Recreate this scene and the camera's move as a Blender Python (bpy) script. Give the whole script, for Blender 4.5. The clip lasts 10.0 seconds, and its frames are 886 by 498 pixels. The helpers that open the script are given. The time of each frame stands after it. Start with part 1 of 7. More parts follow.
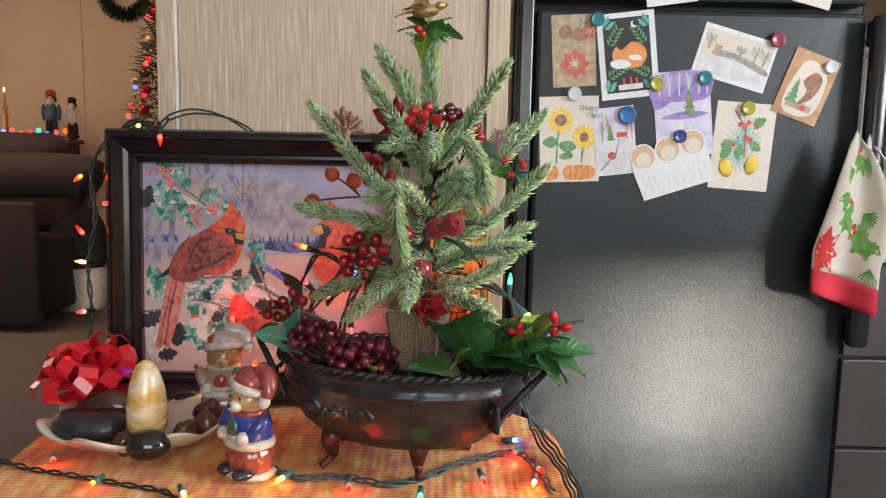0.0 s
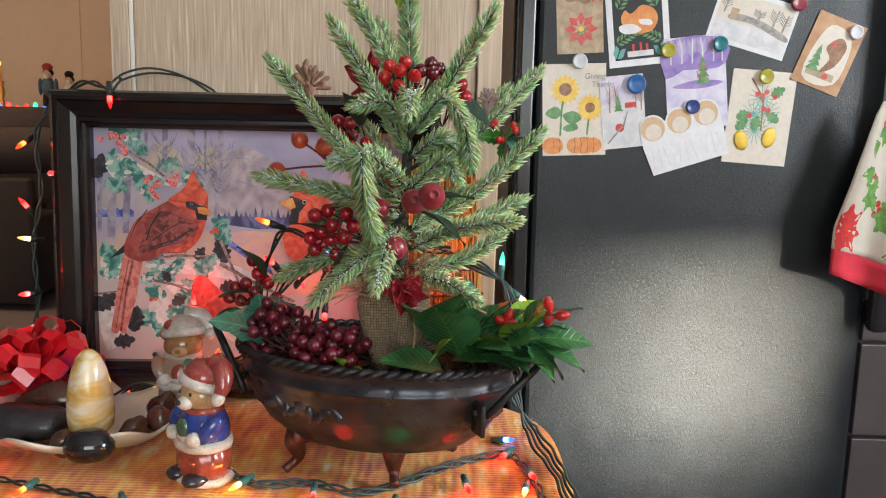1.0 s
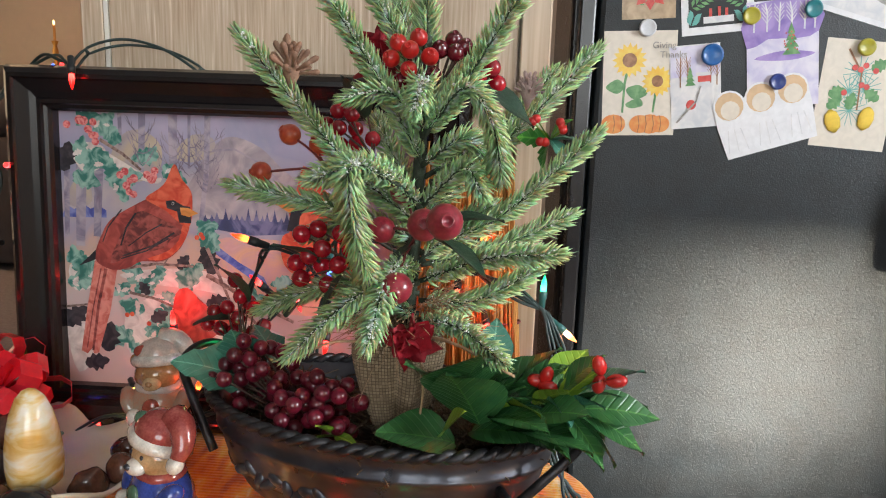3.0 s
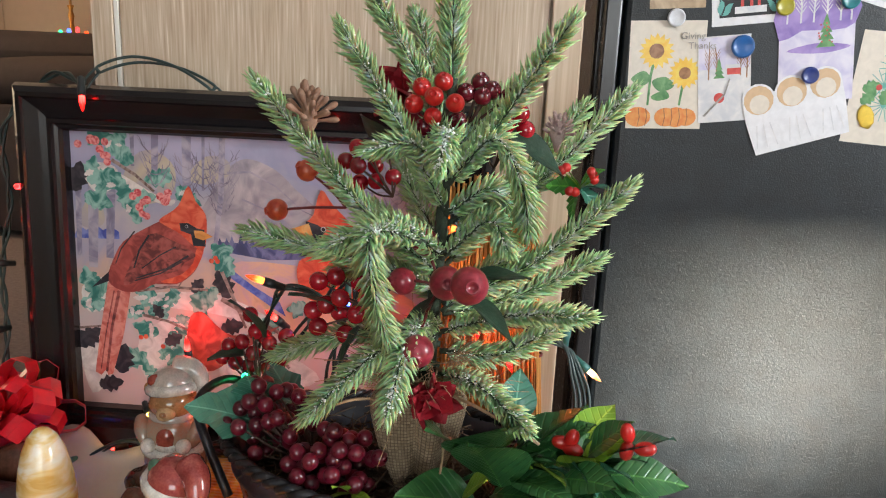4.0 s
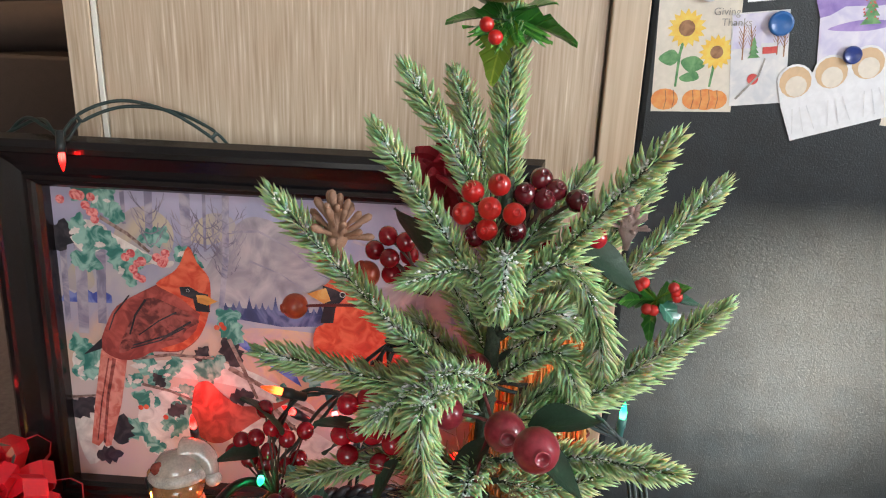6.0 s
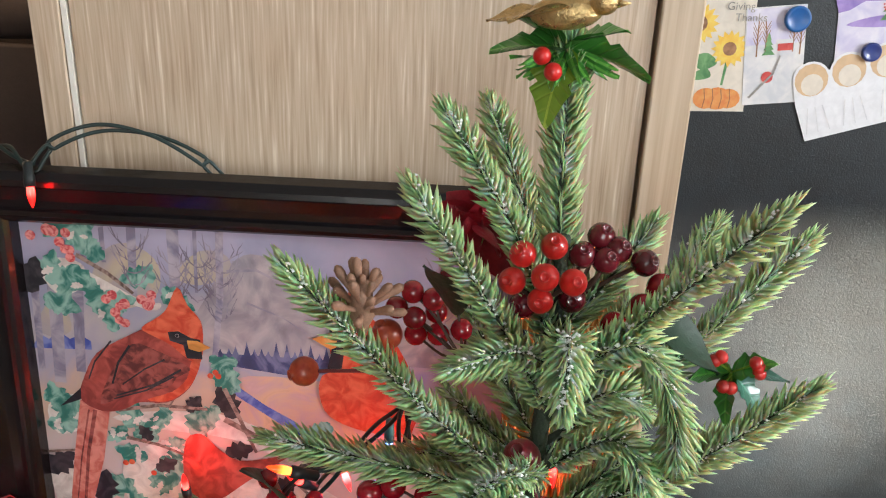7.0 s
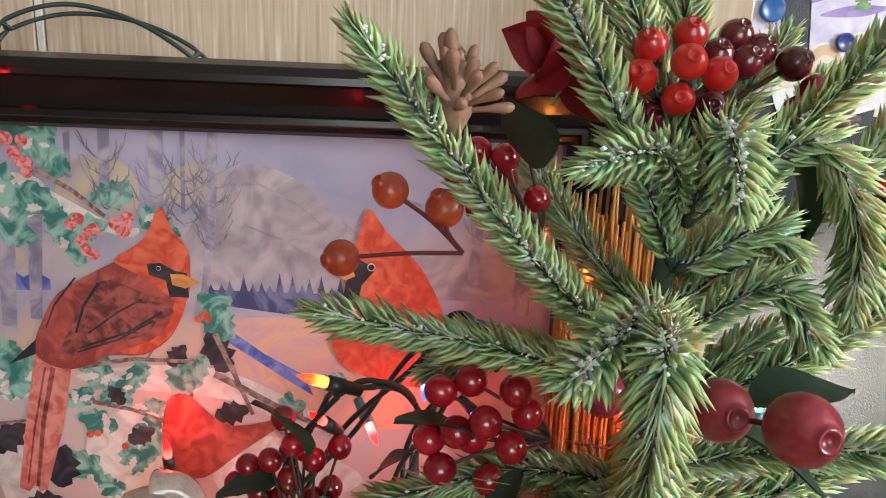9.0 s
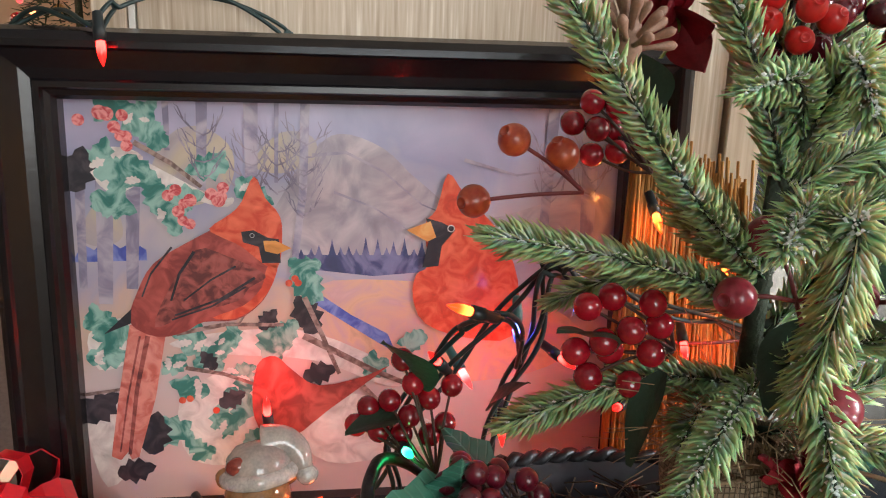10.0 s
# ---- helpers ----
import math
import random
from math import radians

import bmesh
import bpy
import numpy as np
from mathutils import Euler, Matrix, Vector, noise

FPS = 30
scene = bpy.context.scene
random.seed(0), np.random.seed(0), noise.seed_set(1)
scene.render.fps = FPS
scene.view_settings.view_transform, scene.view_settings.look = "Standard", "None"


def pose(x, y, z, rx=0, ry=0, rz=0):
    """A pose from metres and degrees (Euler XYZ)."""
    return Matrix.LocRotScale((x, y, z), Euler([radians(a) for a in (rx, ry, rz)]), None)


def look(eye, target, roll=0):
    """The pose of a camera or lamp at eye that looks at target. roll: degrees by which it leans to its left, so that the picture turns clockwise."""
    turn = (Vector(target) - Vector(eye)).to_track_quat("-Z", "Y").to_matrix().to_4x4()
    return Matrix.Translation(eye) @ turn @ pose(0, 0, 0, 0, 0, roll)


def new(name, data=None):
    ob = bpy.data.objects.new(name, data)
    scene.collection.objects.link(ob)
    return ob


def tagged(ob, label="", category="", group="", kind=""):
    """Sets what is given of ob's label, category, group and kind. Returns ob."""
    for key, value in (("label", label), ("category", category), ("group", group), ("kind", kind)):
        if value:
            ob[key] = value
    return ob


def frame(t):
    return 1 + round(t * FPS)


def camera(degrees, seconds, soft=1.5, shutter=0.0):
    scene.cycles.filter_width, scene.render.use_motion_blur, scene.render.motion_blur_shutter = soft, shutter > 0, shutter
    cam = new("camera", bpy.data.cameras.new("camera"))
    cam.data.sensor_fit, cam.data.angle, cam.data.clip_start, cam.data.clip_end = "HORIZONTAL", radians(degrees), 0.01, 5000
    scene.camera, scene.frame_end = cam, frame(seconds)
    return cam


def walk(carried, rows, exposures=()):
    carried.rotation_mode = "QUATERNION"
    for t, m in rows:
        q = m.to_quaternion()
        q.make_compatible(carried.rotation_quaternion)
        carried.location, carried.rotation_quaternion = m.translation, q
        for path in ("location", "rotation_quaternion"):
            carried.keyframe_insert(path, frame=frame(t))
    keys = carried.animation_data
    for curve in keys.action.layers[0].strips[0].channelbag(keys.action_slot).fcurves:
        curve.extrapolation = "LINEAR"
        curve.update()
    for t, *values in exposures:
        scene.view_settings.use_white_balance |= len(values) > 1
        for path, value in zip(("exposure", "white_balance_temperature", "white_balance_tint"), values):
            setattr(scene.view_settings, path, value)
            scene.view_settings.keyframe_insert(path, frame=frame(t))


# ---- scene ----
cam = camera(59.2, 10.0, soft=1.1)
PATH = [
    (0, (0.015, 0.001, 1.075), (0.012, 1.985, 0.821), 1.1),
    (0.5, (0.025, 0.044, 1.066), (0.019, 2.025, 0.788), 1.2),
    (1, (0.041, 0.104, 1.06), (0.019, 2.08, 0.751), 1.2),
    (1.5, (0.049, 0.155, 1.055), (0.0, 2.125, 0.715), 1.4),
    (2, (0.058, 0.21, 1.061), (-0.026, 2.175, 0.697), 1.5),
    (2.5, (0.064, 0.253, 1.068), (-0.061, 2.212, 0.684), 1.6),
    (2.7, (0.063, 0.265, 1.073), (-0.077, 2.221, 0.681), 1.7),
    (3.8, (0.057, 0.304, 1.13), (-0.135, 2.237, 0.655), 2.3),
    (4, (0.051, 0.314, 1.14), (-0.142, 2.24, 0.638), 2.4),
    (4.5, (0.033, 0.346, 1.155), (-0.156, 2.252, 0.579), 2.6),
    (5, (0.023, 0.377, 1.184), (-0.158, 2.271, 0.568), 2.6),
    (5.5, (0.013, 0.403, 1.207), (-0.16, 2.287, 0.558), 2.6),
    (5.7, (0.008, 0.411, 1.214), (-0.165, 2.292, 0.558), 2.4),
    (6.8, (-0.021, 0.478, 1.242), (-0.16, 2.345, 0.539), 2.3),
    (7, (-0.033, 0.499, 1.239), (-0.158, 2.366, 0.533), 2.4),
    (7.5, (-0.053, 0.54, 1.214), (-0.137, 2.414, 0.52), 2.6),
    (8, (-0.073, 0.569, 1.185), (-0.116, 2.461, 0.537), 2.7),
    (8.5, (-0.086, 0.566, 1.151), (-0.095, 2.471, 0.542), 2.5),
    (9, (-0.093, 0.544, 1.118), (-0.07, 2.465, 0.563), 2.5),
    (9.5, (-0.14, 0.523, 1.107), (-0.043, 2.453, 0.591), 2.2),
    (10, (-0.19, 0.5, 1.09), (0.012, 2.424, 0.582), 1.8),
]
walk(cam, [(t, look(e, a, r)) for t, e, a, r in PATH],
     exposures=[(0, 3.60), (2.5, 3.63), (5, 3.70), (7, 3.76), (10, 3.88)])

# ---- world and light ----
world = bpy.data.worlds.new("world")
world.use_nodes = True
scene.world = world
wn = world.node_tree.nodes
sky = wn.new("ShaderNodeTexSky")
sky.sky_type, sky.sun_disc, sky.sun_elevation, sky.sun_rotation = "NISHITA", False, radians(4), radians(125)
world.node_tree.links.new(sky.outputs[0], wn["Background"].inputs[0])
wn["Background"].inputs[1].default_value = 0.02


def area_lamp(name, eye, target, w, h, power, colour):
    d = bpy.data.lights.new(name, "AREA")
    d.shape, d.size, d.size_y, d.energy, d.color = "RECTANGLE", w, h, power, colour
    ob = new(name, d)
    ob.matrix_world = look(eye, target)
    return ob


area_lamp("window_light", (2.66, 0.1, 1.62), (-0.1, 0.95, 0.9), 0.95, 0.95, 8.4, (0.90, 0.96, 1.0))
# Fill lamp added to the south to brighten the fronts; no source known there.
area_lamp("south_fill", (0.3, -1.82, 1.45), (-0.1, 1.0, 0.9), 1.3, 1.1, 2.1, (0.88, 0.95, 1.0))


def bulb_lamp(p, power, colour):
    """The light that one small bulb of the strings throws on its surroundings."""
    d = bpy.data.lights.new("bulb_light", "POINT")
    d.energy, d.color, d.shadow_soft_size = power, colour, 0.003
    new("bulb_light", d).location = p


for spot, watts, tone in (((-0.252, 0.984, 0.870), 0.0050, (1, 0.03, 0.02)), ((-0.01, 0.958, 0.985), 0.007, (1, 0.3, 0.05)), ((0.045, 0.955, 0.945), 0.006, (1, 0.25, 0.05)), ((0.035, 0.955, 0.885), 0.009, (1, 0.12, 0.04)), ((-0.105, 0.980, 0.885), 0.0040, (1, 0.06, 0.06)),
                          ((-0.288, 0.95, 0.785), 0.002, (1, 0.6, 0.1)), ((-0.215, 0.94, 0.81), 0.002, (1, 0.2, 0.03)), ((-0.077, 0.742, 0.744), 0.002, (1, 0.05, 0.03)), ((0.095, 0.83, 0.745), 0.002, (1, 0.08, 0.03)),
                          ((0.11, 0.755, 0.745), 0.002, (1, 0.55, 0.2)), ((-0.155, 0.752, 0.745), 0.002, (1, 0.7, 0.3)), ((-0.45, 0.878, 0.75), 0.002, (1, 0.1, 0.08)), ((-0.05, 0.965, 0.87), 0.0012, (1, 0.06, 0.05))):
    bulb_lamp(spot, watts * 0.5, tone)
# Warm fill added high in the living room to brighten it; no fixture known.
area_lamp("living_room_fill", (-2.5, 4.0, 2.36), (-2.4, 4.6, 0.5), 0.5, 0.5, 1.9, (1.0, 0.62, 0.34))
sun = bpy.data.lights.new("sun", "SUN")
sun.energy, sun.angle, sun.color = 2.8, radians(6.5), (1.0, 0.92, 0.76)
new("sun", sun).matrix_world = look((2.7, -1.05, 0.83), (0.62, 1.88, 0.58))


# ---- materials ----
def mat(name, colour, rough=0.5, metal=0.0, vary=0.15, scale=40.0, bump=0.0, bscale=200.0, coat=0.0, emit=0.0, second=None,
        stretch=(1, 1, 1), spec=0.5, sss=0.0, random_shift=0.0, trans=0.0):
    """A procedural surface: a base colour broken up at two scales, with fine relief."""
    m = bpy.data.materials.new(name)
    m.use_nodes = True
    n, l = m.node_tree.nodes, m.node_tree.links
    b = n["Principled BSDF"]
    tc = n.new("ShaderNodeTexCoord")
    mp = n.new("ShaderNodeMapping")
    mp.inputs["Scale"].default_value = stretch
    l.new(tc.outputs["Object"], mp.inputs[0])
    n1, n2 = n.new("ShaderNodeTexNoise"), n.new("ShaderNodeTexNoise")
    n1.inputs["Scale"].default_value, n1.inputs["Detail"].default_value = scale, 5
    n2.inputs["Scale"].default_value, n2.inputs["Detail"].default_value = scale * 7, 3
    l.new(mp.outputs[0], n1.inputs[0])
    l.new(mp.outputs[0], n2.inputs[0])
    mixn = n.new("ShaderNodeMix")
    mixn.inputs[0].default_value = 0.35
    l.new(n1.outputs[0], mixn.inputs[2])
    l.new(n2.outputs[0], mixn.inputs[3])
    ramp = n.new("ShaderNodeValToRGB")
    ramp.color_ramp.elements[0].position, ramp.color_ramp.elements[1].position = 0.32, 0.68
    c2 = second or tuple(min(1, c * (1 + vary)) for c in colour)
    c1 = tuple(c * (1 - vary) for c in colour)
    ramp.color_ramp.elements[0].color, ramp.color_ramp.elements[1].color = (*c1, 1), (*c2, 1)
    l.new(mixn.outputs[0], ramp.inputs[0])
    out = ramp.outputs[0]
    if random_shift:
        oi, hs = n.new("ShaderNodeObjectInfo"), n.new("ShaderNodeHueSaturation")
        mr = n.new("ShaderNodeMapRange")
        mr.inputs[3].default_value, mr.inputs[4].default_value = 1 - random_shift, 1 + random_shift
        l.new(oi.outputs["Random"], mr.inputs[0])
        l.new(mr.outputs[0], hs.inputs["Value"])
        l.new(out, hs.inputs["Color"])
        out = hs.outputs[0]
    l.new(out, b.inputs["Base Color"])
    b.inputs["Roughness"].default_value, b.inputs["Metallic"].default_value = rough, metal
    b.inputs["Coat Weight"].default_value, b.inputs["Specular IOR Level"].default_value = coat, spec
    b.inputs["Coat Roughness"].default_value = 0.08
    if sss:
        b.inputs["Subsurface Weight"].default_value, b.inputs["Subsurface Scale"].default_value = sss, 0.01
    if trans:
        b.inputs["Transmission Weight"].default_value = trans
    rr = n.new("ShaderNodeMapRange")
    rr.inputs[3].default_value, rr.inputs[4].default_value = max(0.02, rough * 0.8), min(1, rough * 1.25)
    l.new(n1.outputs[0], rr.inputs[0])
    l.new(rr.outputs[0], b.inputs["Roughness"])
    if bump:
        n3, bp = n.new("ShaderNodeTexNoise"), n.new("ShaderNodeBump")
        n3.inputs["Scale"].default_value, n3.inputs["Detail"].default_value = bscale, 4
        bp.inputs["Strength"].default_value, bp.inputs["Distance"].default_value = bump, 0.002
        l.new(mp.outputs[0], n3.inputs[0])
        l.new(n3.outputs[0], bp.inputs["Height"])
        l.new(bp.outputs[0], b.inputs["Normal"])
    if emit:
        b.inputs["Emission Color"].default_value, b.inputs["Emission Strength"].default_value = (*colour, 1), emit
    return m


def ramp_material(name, stops, rough, build, metal=0.0, bump=0.0, coat=0.0):
    """A surface whose colour comes from a ramp over a factor that build(nodes, links) gives."""
    m = bpy.data.materials.new(name)
    m.use_nodes = True
    n, l = m.node_tree.nodes, m.node_tree.links
    b = n["Principled BSDF"]
    fac = build(n, l)
    r = n.new("ShaderNodeValToRGB")
    r.color_ramp.elements[0].position, r.color_ramp.elements[0].color = stops[0][0], (*stops[0][1], 1)
    r.color_ramp.elements[1].position, r.color_ramp.elements[1].color = stops[-1][0], (*stops[-1][1], 1)
    for p, c in stops[1:-1]:
        r.color_ramp.elements.new(p).color = (*c, 1)
    l.new(fac, r.inputs[0])
    l.new(r.outputs[0], b.inputs["Base Color"])
    b.inputs["Roughness"].default_value, b.inputs["Metallic"].default_value, b.inputs["Coat Weight"].default_value = rough, metal, coat
    if bump:
        bp = n.new("ShaderNodeBump")
        bp.inputs["Strength"].default_value, bp.inputs["Distance"].default_value = bump, 0.002
        l.new(fac, bp.inputs["Height"])
        l.new(bp.outputs[0], b.inputs["Normal"])
    return m


def noise_factor(scale, detail=4.0, stretch=(1, 1, 1), coord="Object", distort=0.0):
    def build(n, l):
        tc, mp, nz = n.new("ShaderNodeTexCoord"), n.new("ShaderNodeMapping"), n.new("ShaderNodeTexNoise")
        mp.inputs["Scale"].default_value = stretch
        nz.inputs["Scale"].default_value, nz.inputs["Detail"].default_value, nz.inputs["Distortion"].default_value = scale, detail, distort
        l.new(tc.outputs[coord], mp.inputs[0])
        l.new(mp.outputs[0], nz.inputs[0])
        return nz.outputs[0]
    return build


M_WALL = mat("beige wall paint", (0.55, 0.45, 0.36), 0.8, vary=0.05, scale=3, bump=0.1)
M_CEIL = mat("white ceiling", (0.75, 0.73, 0.7), 0.9, vary=0.04, scale=5)
M_CARPET = mat("carpet", (0.16, 0.13, 0.13), 0.95, vary=0.3, scale=60, bump=0.8, bscale=500)
M_OAK = ramp_material("light oak laminate", [(0.3, (0.40, 0.285, 0.19)), (0.46, (0.52, 0.40, 0.285)), (0.58, (0.58, 0.46, 0.345)), (0.7, (0.74, 0.64, 0.52))], 0.42,
                      noise_factor(34, 7, (11.0, 1, 0.42)), bump=0.05)
M_OAK_EDGE = ramp_material("oak edge strip", [(0.3, (0.44, 0.32, 0.21)), (0.7, (0.62, 0.5, 0.37))], 0.4, noise_factor(50, 6, (4, 4, 0.1)))
M_WHITE_STRIP = mat("white seam strip", (0.78, 0.74, 0.68), 0.5, vary=0.03)
M_BLACK_FRAME = mat("black lacquered wood", (0.007, 0.006, 0.007), 0.24, vary=0.3, scale=20, bump=0.05, coat=0.12, spec=0.4)


def enamel_material():
    """Black orange-peel enamel: pebbled at two sizes, polished unevenly."""
    m = mat("black textured enamel", (0.006, 0.010, 0.014), 0.4, vary=0.5, scale=18, bump=0.5, bscale=330, spec=0.55)
    n, l = m.node_tree.nodes, m.node_tree.links
    b, tc = n["Principled BSDF"], n.new("ShaderNodeTexCoord")
    nz, big, bp, mr, ad = n.new("ShaderNodeTexNoise"), n.new("ShaderNodeTexNoise"), n.new("ShaderNodeBump"), n.new("ShaderNodeMapRange"), n.new("ShaderNodeMath")
    nz.inputs["Scale"].default_value, nz.inputs["Detail"].default_value, nz.inputs["Roughness"].default_value = 95, 3, 0.55
    big.inputs["Scale"].default_value, big.inputs["Detail"].default_value, big.inputs["Distortion"].default_value = 14, 5, 0.6
    for t in (nz, big):
        l.new(tc.outputs["Object"], t.inputs[0])
    old = b.inputs["Normal"].links[0].from_socket
    bp.inputs["Strength"].default_value, bp.inputs["Distance"].default_value = 0.6, 0.0008
    l.new(nz.outputs[0], bp.inputs["Height"])
    l.new(old, bp.inputs["Normal"])
    l.new(bp.outputs[0], b.inputs["Normal"])
    ad.operation = "ADD"
    l.new(nz.outputs[0], ad.inputs[0])
    l.new(big.outputs[0], ad.inputs[1])
    mr.inputs[1].default_value, mr.inputs[2].default_value, mr.inputs[3].default_value, mr.inputs[4].default_value = 0.70, 1.30, 0.31, 0.46
    l.new(ad.outputs[0], mr.inputs[0])
    l.new(mr.outputs[0], b.inputs["Roughness"])
    return m


M_FRIDGE = enamel_material()
M_FRIDGE_TRIM = mat("black gloss plastic", (0.012, 0.012, 0.014), 0.25, vary=0.1)
M_GASKET = mat("dark rubber gasket", (0.006, 0.006, 0.007), 0.6, vary=0.1)
M_BARK = mat("trunk wire bark", (0.035, 0.05, 0.03), 0.8, vary=0.4, scale=200, bump=0.6, bscale=600)


def hammered_metal():
    """Darkened pewter, beaten in shallow dimples, worn to copper and grey here and there."""
    m = ramp_material("hammered dark metal", [(0.3, (0.040, 0.038, 0.045)), (0.48, (0.062, 0.064, 0.078)), (0.6, (0.09, 0.092, 0.105)), (0.75, (0.15, 0.115, 0.10))], 0.3, noise_factor(22, 6, (1, 1, 1.4)), metal=0.7)
    n, l = m.node_tree.nodes, m.node_tree.links
    b, tc, vo, bp, nz, mr = n["Principled BSDF"], n.new("ShaderNodeTexCoord"), n.new("ShaderNodeTexVoronoi"), n.new("ShaderNodeBump"), n.new("ShaderNodeTexNoise"), n.new("ShaderNodeMapRange")
    vo.feature, vo.inputs["Scale"].default_value = "SMOOTH_F1", 62
    bp.inputs["Strength"].default_value, bp.inputs["Distance"].default_value = 0.55, 0.004
    nz.inputs["Scale"].default_value, nz.inputs["Detail"].default_value = 45, 6
    mr.inputs[3].default_value, mr.inputs[4].default_value = 0.16, 0.5
    for t in (vo, nz):
        l.new(tc.outputs["Object"], t.inputs[0])
    l.new(vo.outputs["Distance"], bp.inputs["Height"])
    l.new(bp.outputs[0], b.inputs["Normal"])
    l.new(nz.outputs[0], mr.inputs[0])
    l.new(mr.outputs[0], b.inputs["Roughness"])
    return m


M_POT = hammered_metal()
M_POT_RIM = mat("blackened iron rim", (0.04, 0.039, 0.042), 0.42, 0.7, vary=0.4, scale=80, bump=0.4)
M_POT_FOOT = mat("brown painted iron foot", (0.12, 0.05, 0.04), 0.38, 0.7, vary=0.4, scale=60, bump=0.4)


def needle_material(name, base, tip, frost):
    m = bpy.data.materials.new(name)
    m.use_nodes = True
    n, l = m.node_tree.nodes, m.node_tree.links
    b = n["Principled BSDF"]
    tc, sep = n.new("ShaderNodeTexCoord"), n.new("ShaderNodeSeparateXYZ")
    l.new(tc.outputs["UV"], sep.inputs[0])
    r = n.new("ShaderNodeValToRGB")
    r.color_ramp.elements[0].color, r.color_ramp.elements[1].color = (*base, 1), (*tip, 1)
    l.new(sep.outputs[0], r.inputs[0])
    geo, hs, mr = n.new("ShaderNodeNewGeometry"), n.new("ShaderNodeHueSaturation"), n.new("ShaderNodeMapRange")
    mr.inputs[3].default_value, mr.inputs[4].default_value = 0.72, 1.25
    l.new(geo.outputs["Random Per Island"], mr.inputs[0])
    l.new(mr.outputs[0], hs.inputs["Value"])
    l.new(r.outputs[0], hs.inputs["Color"])
    nz, fr, mul, mx = n.new("ShaderNodeTexNoise"), n.new("ShaderNodeMapRange"), n.new("ShaderNodeMath"), n.new("ShaderNodeMix")
    nz.inputs["Scale"].default_value = 120
    l.new(tc.outputs["Object"], nz.inputs[0])
    fr.inputs[1].default_value, fr.inputs[2].default_value = 0.47, 0.61
    l.new(nz.outputs[0], fr.inputs[0])
    fade = n.new("ShaderNodeMapRange")
    fade.inputs[1].default_value, fade.inputs[2].default_value, fade.inputs[3].default_value, fade.inputs[4].default_value = 0.2, 0.65, frost, 0.0
    l.new(sep.outputs[0], fade.inputs[0])
    mul.operation = "MULTIPLY"
    l.new(fr.outputs[0], mul.inputs[0])
    l.new(fade.outputs[0], mul.inputs[1])
    mx.data_type = "RGBA"
    l.new(mul.outputs[0], mx.inputs[0])
    l.new(hs.outputs[0], mx.inputs[6])
    mx.inputs[7].default_value = (0.75, 0.8, 0.78, 1)
    l.new(mx.outputs[2], b.inputs["Base Color"])
    b.inputs["Roughness"].default_value = 0.45
    b.inputs["Subsurface Weight"].default_value, b.inputs["Subsurface Scale"].default_value = 0.4, 0.004
    return m


M_NEEDLE = needle_material("green plastic needles", (0.085, 0.225, 0.095), (0.45, 0.66, 0.30), 0.75)
M_FROST = mat("white frosting flakes", (0.82, 0.86, 0.85), 0.7, vary=0.08, scale=100)


# ---- building helpers ----
def mesh_object(name, verts, faces, material, parent=None, label="", smooth=True, uvs=None):
    me = bpy.data.meshes.new(name)
    me.from_pydata(verts, [], faces)
    if material:
        me.materials.append(material)
    if smooth:
        me.shade_smooth()
    if uvs is not None:
        me.uv_layers.new(name="UVMap").data.foreach_set("uv", np.asarray(uvs, float).ravel())
    ob = new(name, me)
    if parent:
        ob.parent = parent
    if label:
        tagged(ob, label)
    return ob


def part(name, bm, material, parent=None, label="", smooth=True):
    me = bpy.data.meshes.new(name)
    bm.normal_update()
    bm.to_mesh(me)
    bm.free()
    if material:
        me.materials.append(material)
    if smooth:
        me.shade_smooth()
    ob = new(name, me)
    if parent:
        ob.parent = parent
    if label:
        tagged(ob, label)
    return ob


def empty(name, m, label, category, group="", kind=""):
    ob = new(name)
    ob.matrix_world = m
    return tagged(ob, label, category, group, kind)


def box(bm, x0, x1, y0, y1, z0, z1, bevel=0.0, seg=2):
    made = bmesh.ops.create_cube(bm, size=1.0)["verts"]
    bmesh.ops.scale(bm, vec=(x1 - x0, y1 - y0, z1 - z0), verts=made)
    bmesh.ops.translate(bm, vec=((x0 + x1) / 2, (y0 + y1) / 2, (z0 + z1) / 2), verts=made)
    if bevel:
        edges = list({e for v in made for e in v.link_edges})
        bmesh.ops.bevel(bm, geom=edges, offset=bevel, segments=seg, profile=0.5, affect="EDGES")
    return made


def box_part(name, dims, material, parent=None, label="", bevel=0.003, smooth=False):
    bm = bmesh.new()
    box(bm, *dims, bevel=bevel)
    return part(name, bm, material, parent, label, smooth)


def spline(points, steps):
    """Catmull-Rom through the points."""
    p = [Vector(q) for q in points]
    p = [p[0] * 2 - p[1]] + p + [p[-1] * 2 - p[-2]]
    out = []
    for i in range(1, len(p) - 2):
        for s in range(steps):
            t = s / steps
            a, b, c, d = p[i - 1], p[i], p[i + 1], p[i + 2]
            out.append(0.5 * (2 * b + (c - a) * t + (2 * a - 5 * b + 4 * c - d) * t * t + (3 * b - a - 3 * c + d) * t ** 3))
    out.append(p[-2].copy())
    return out


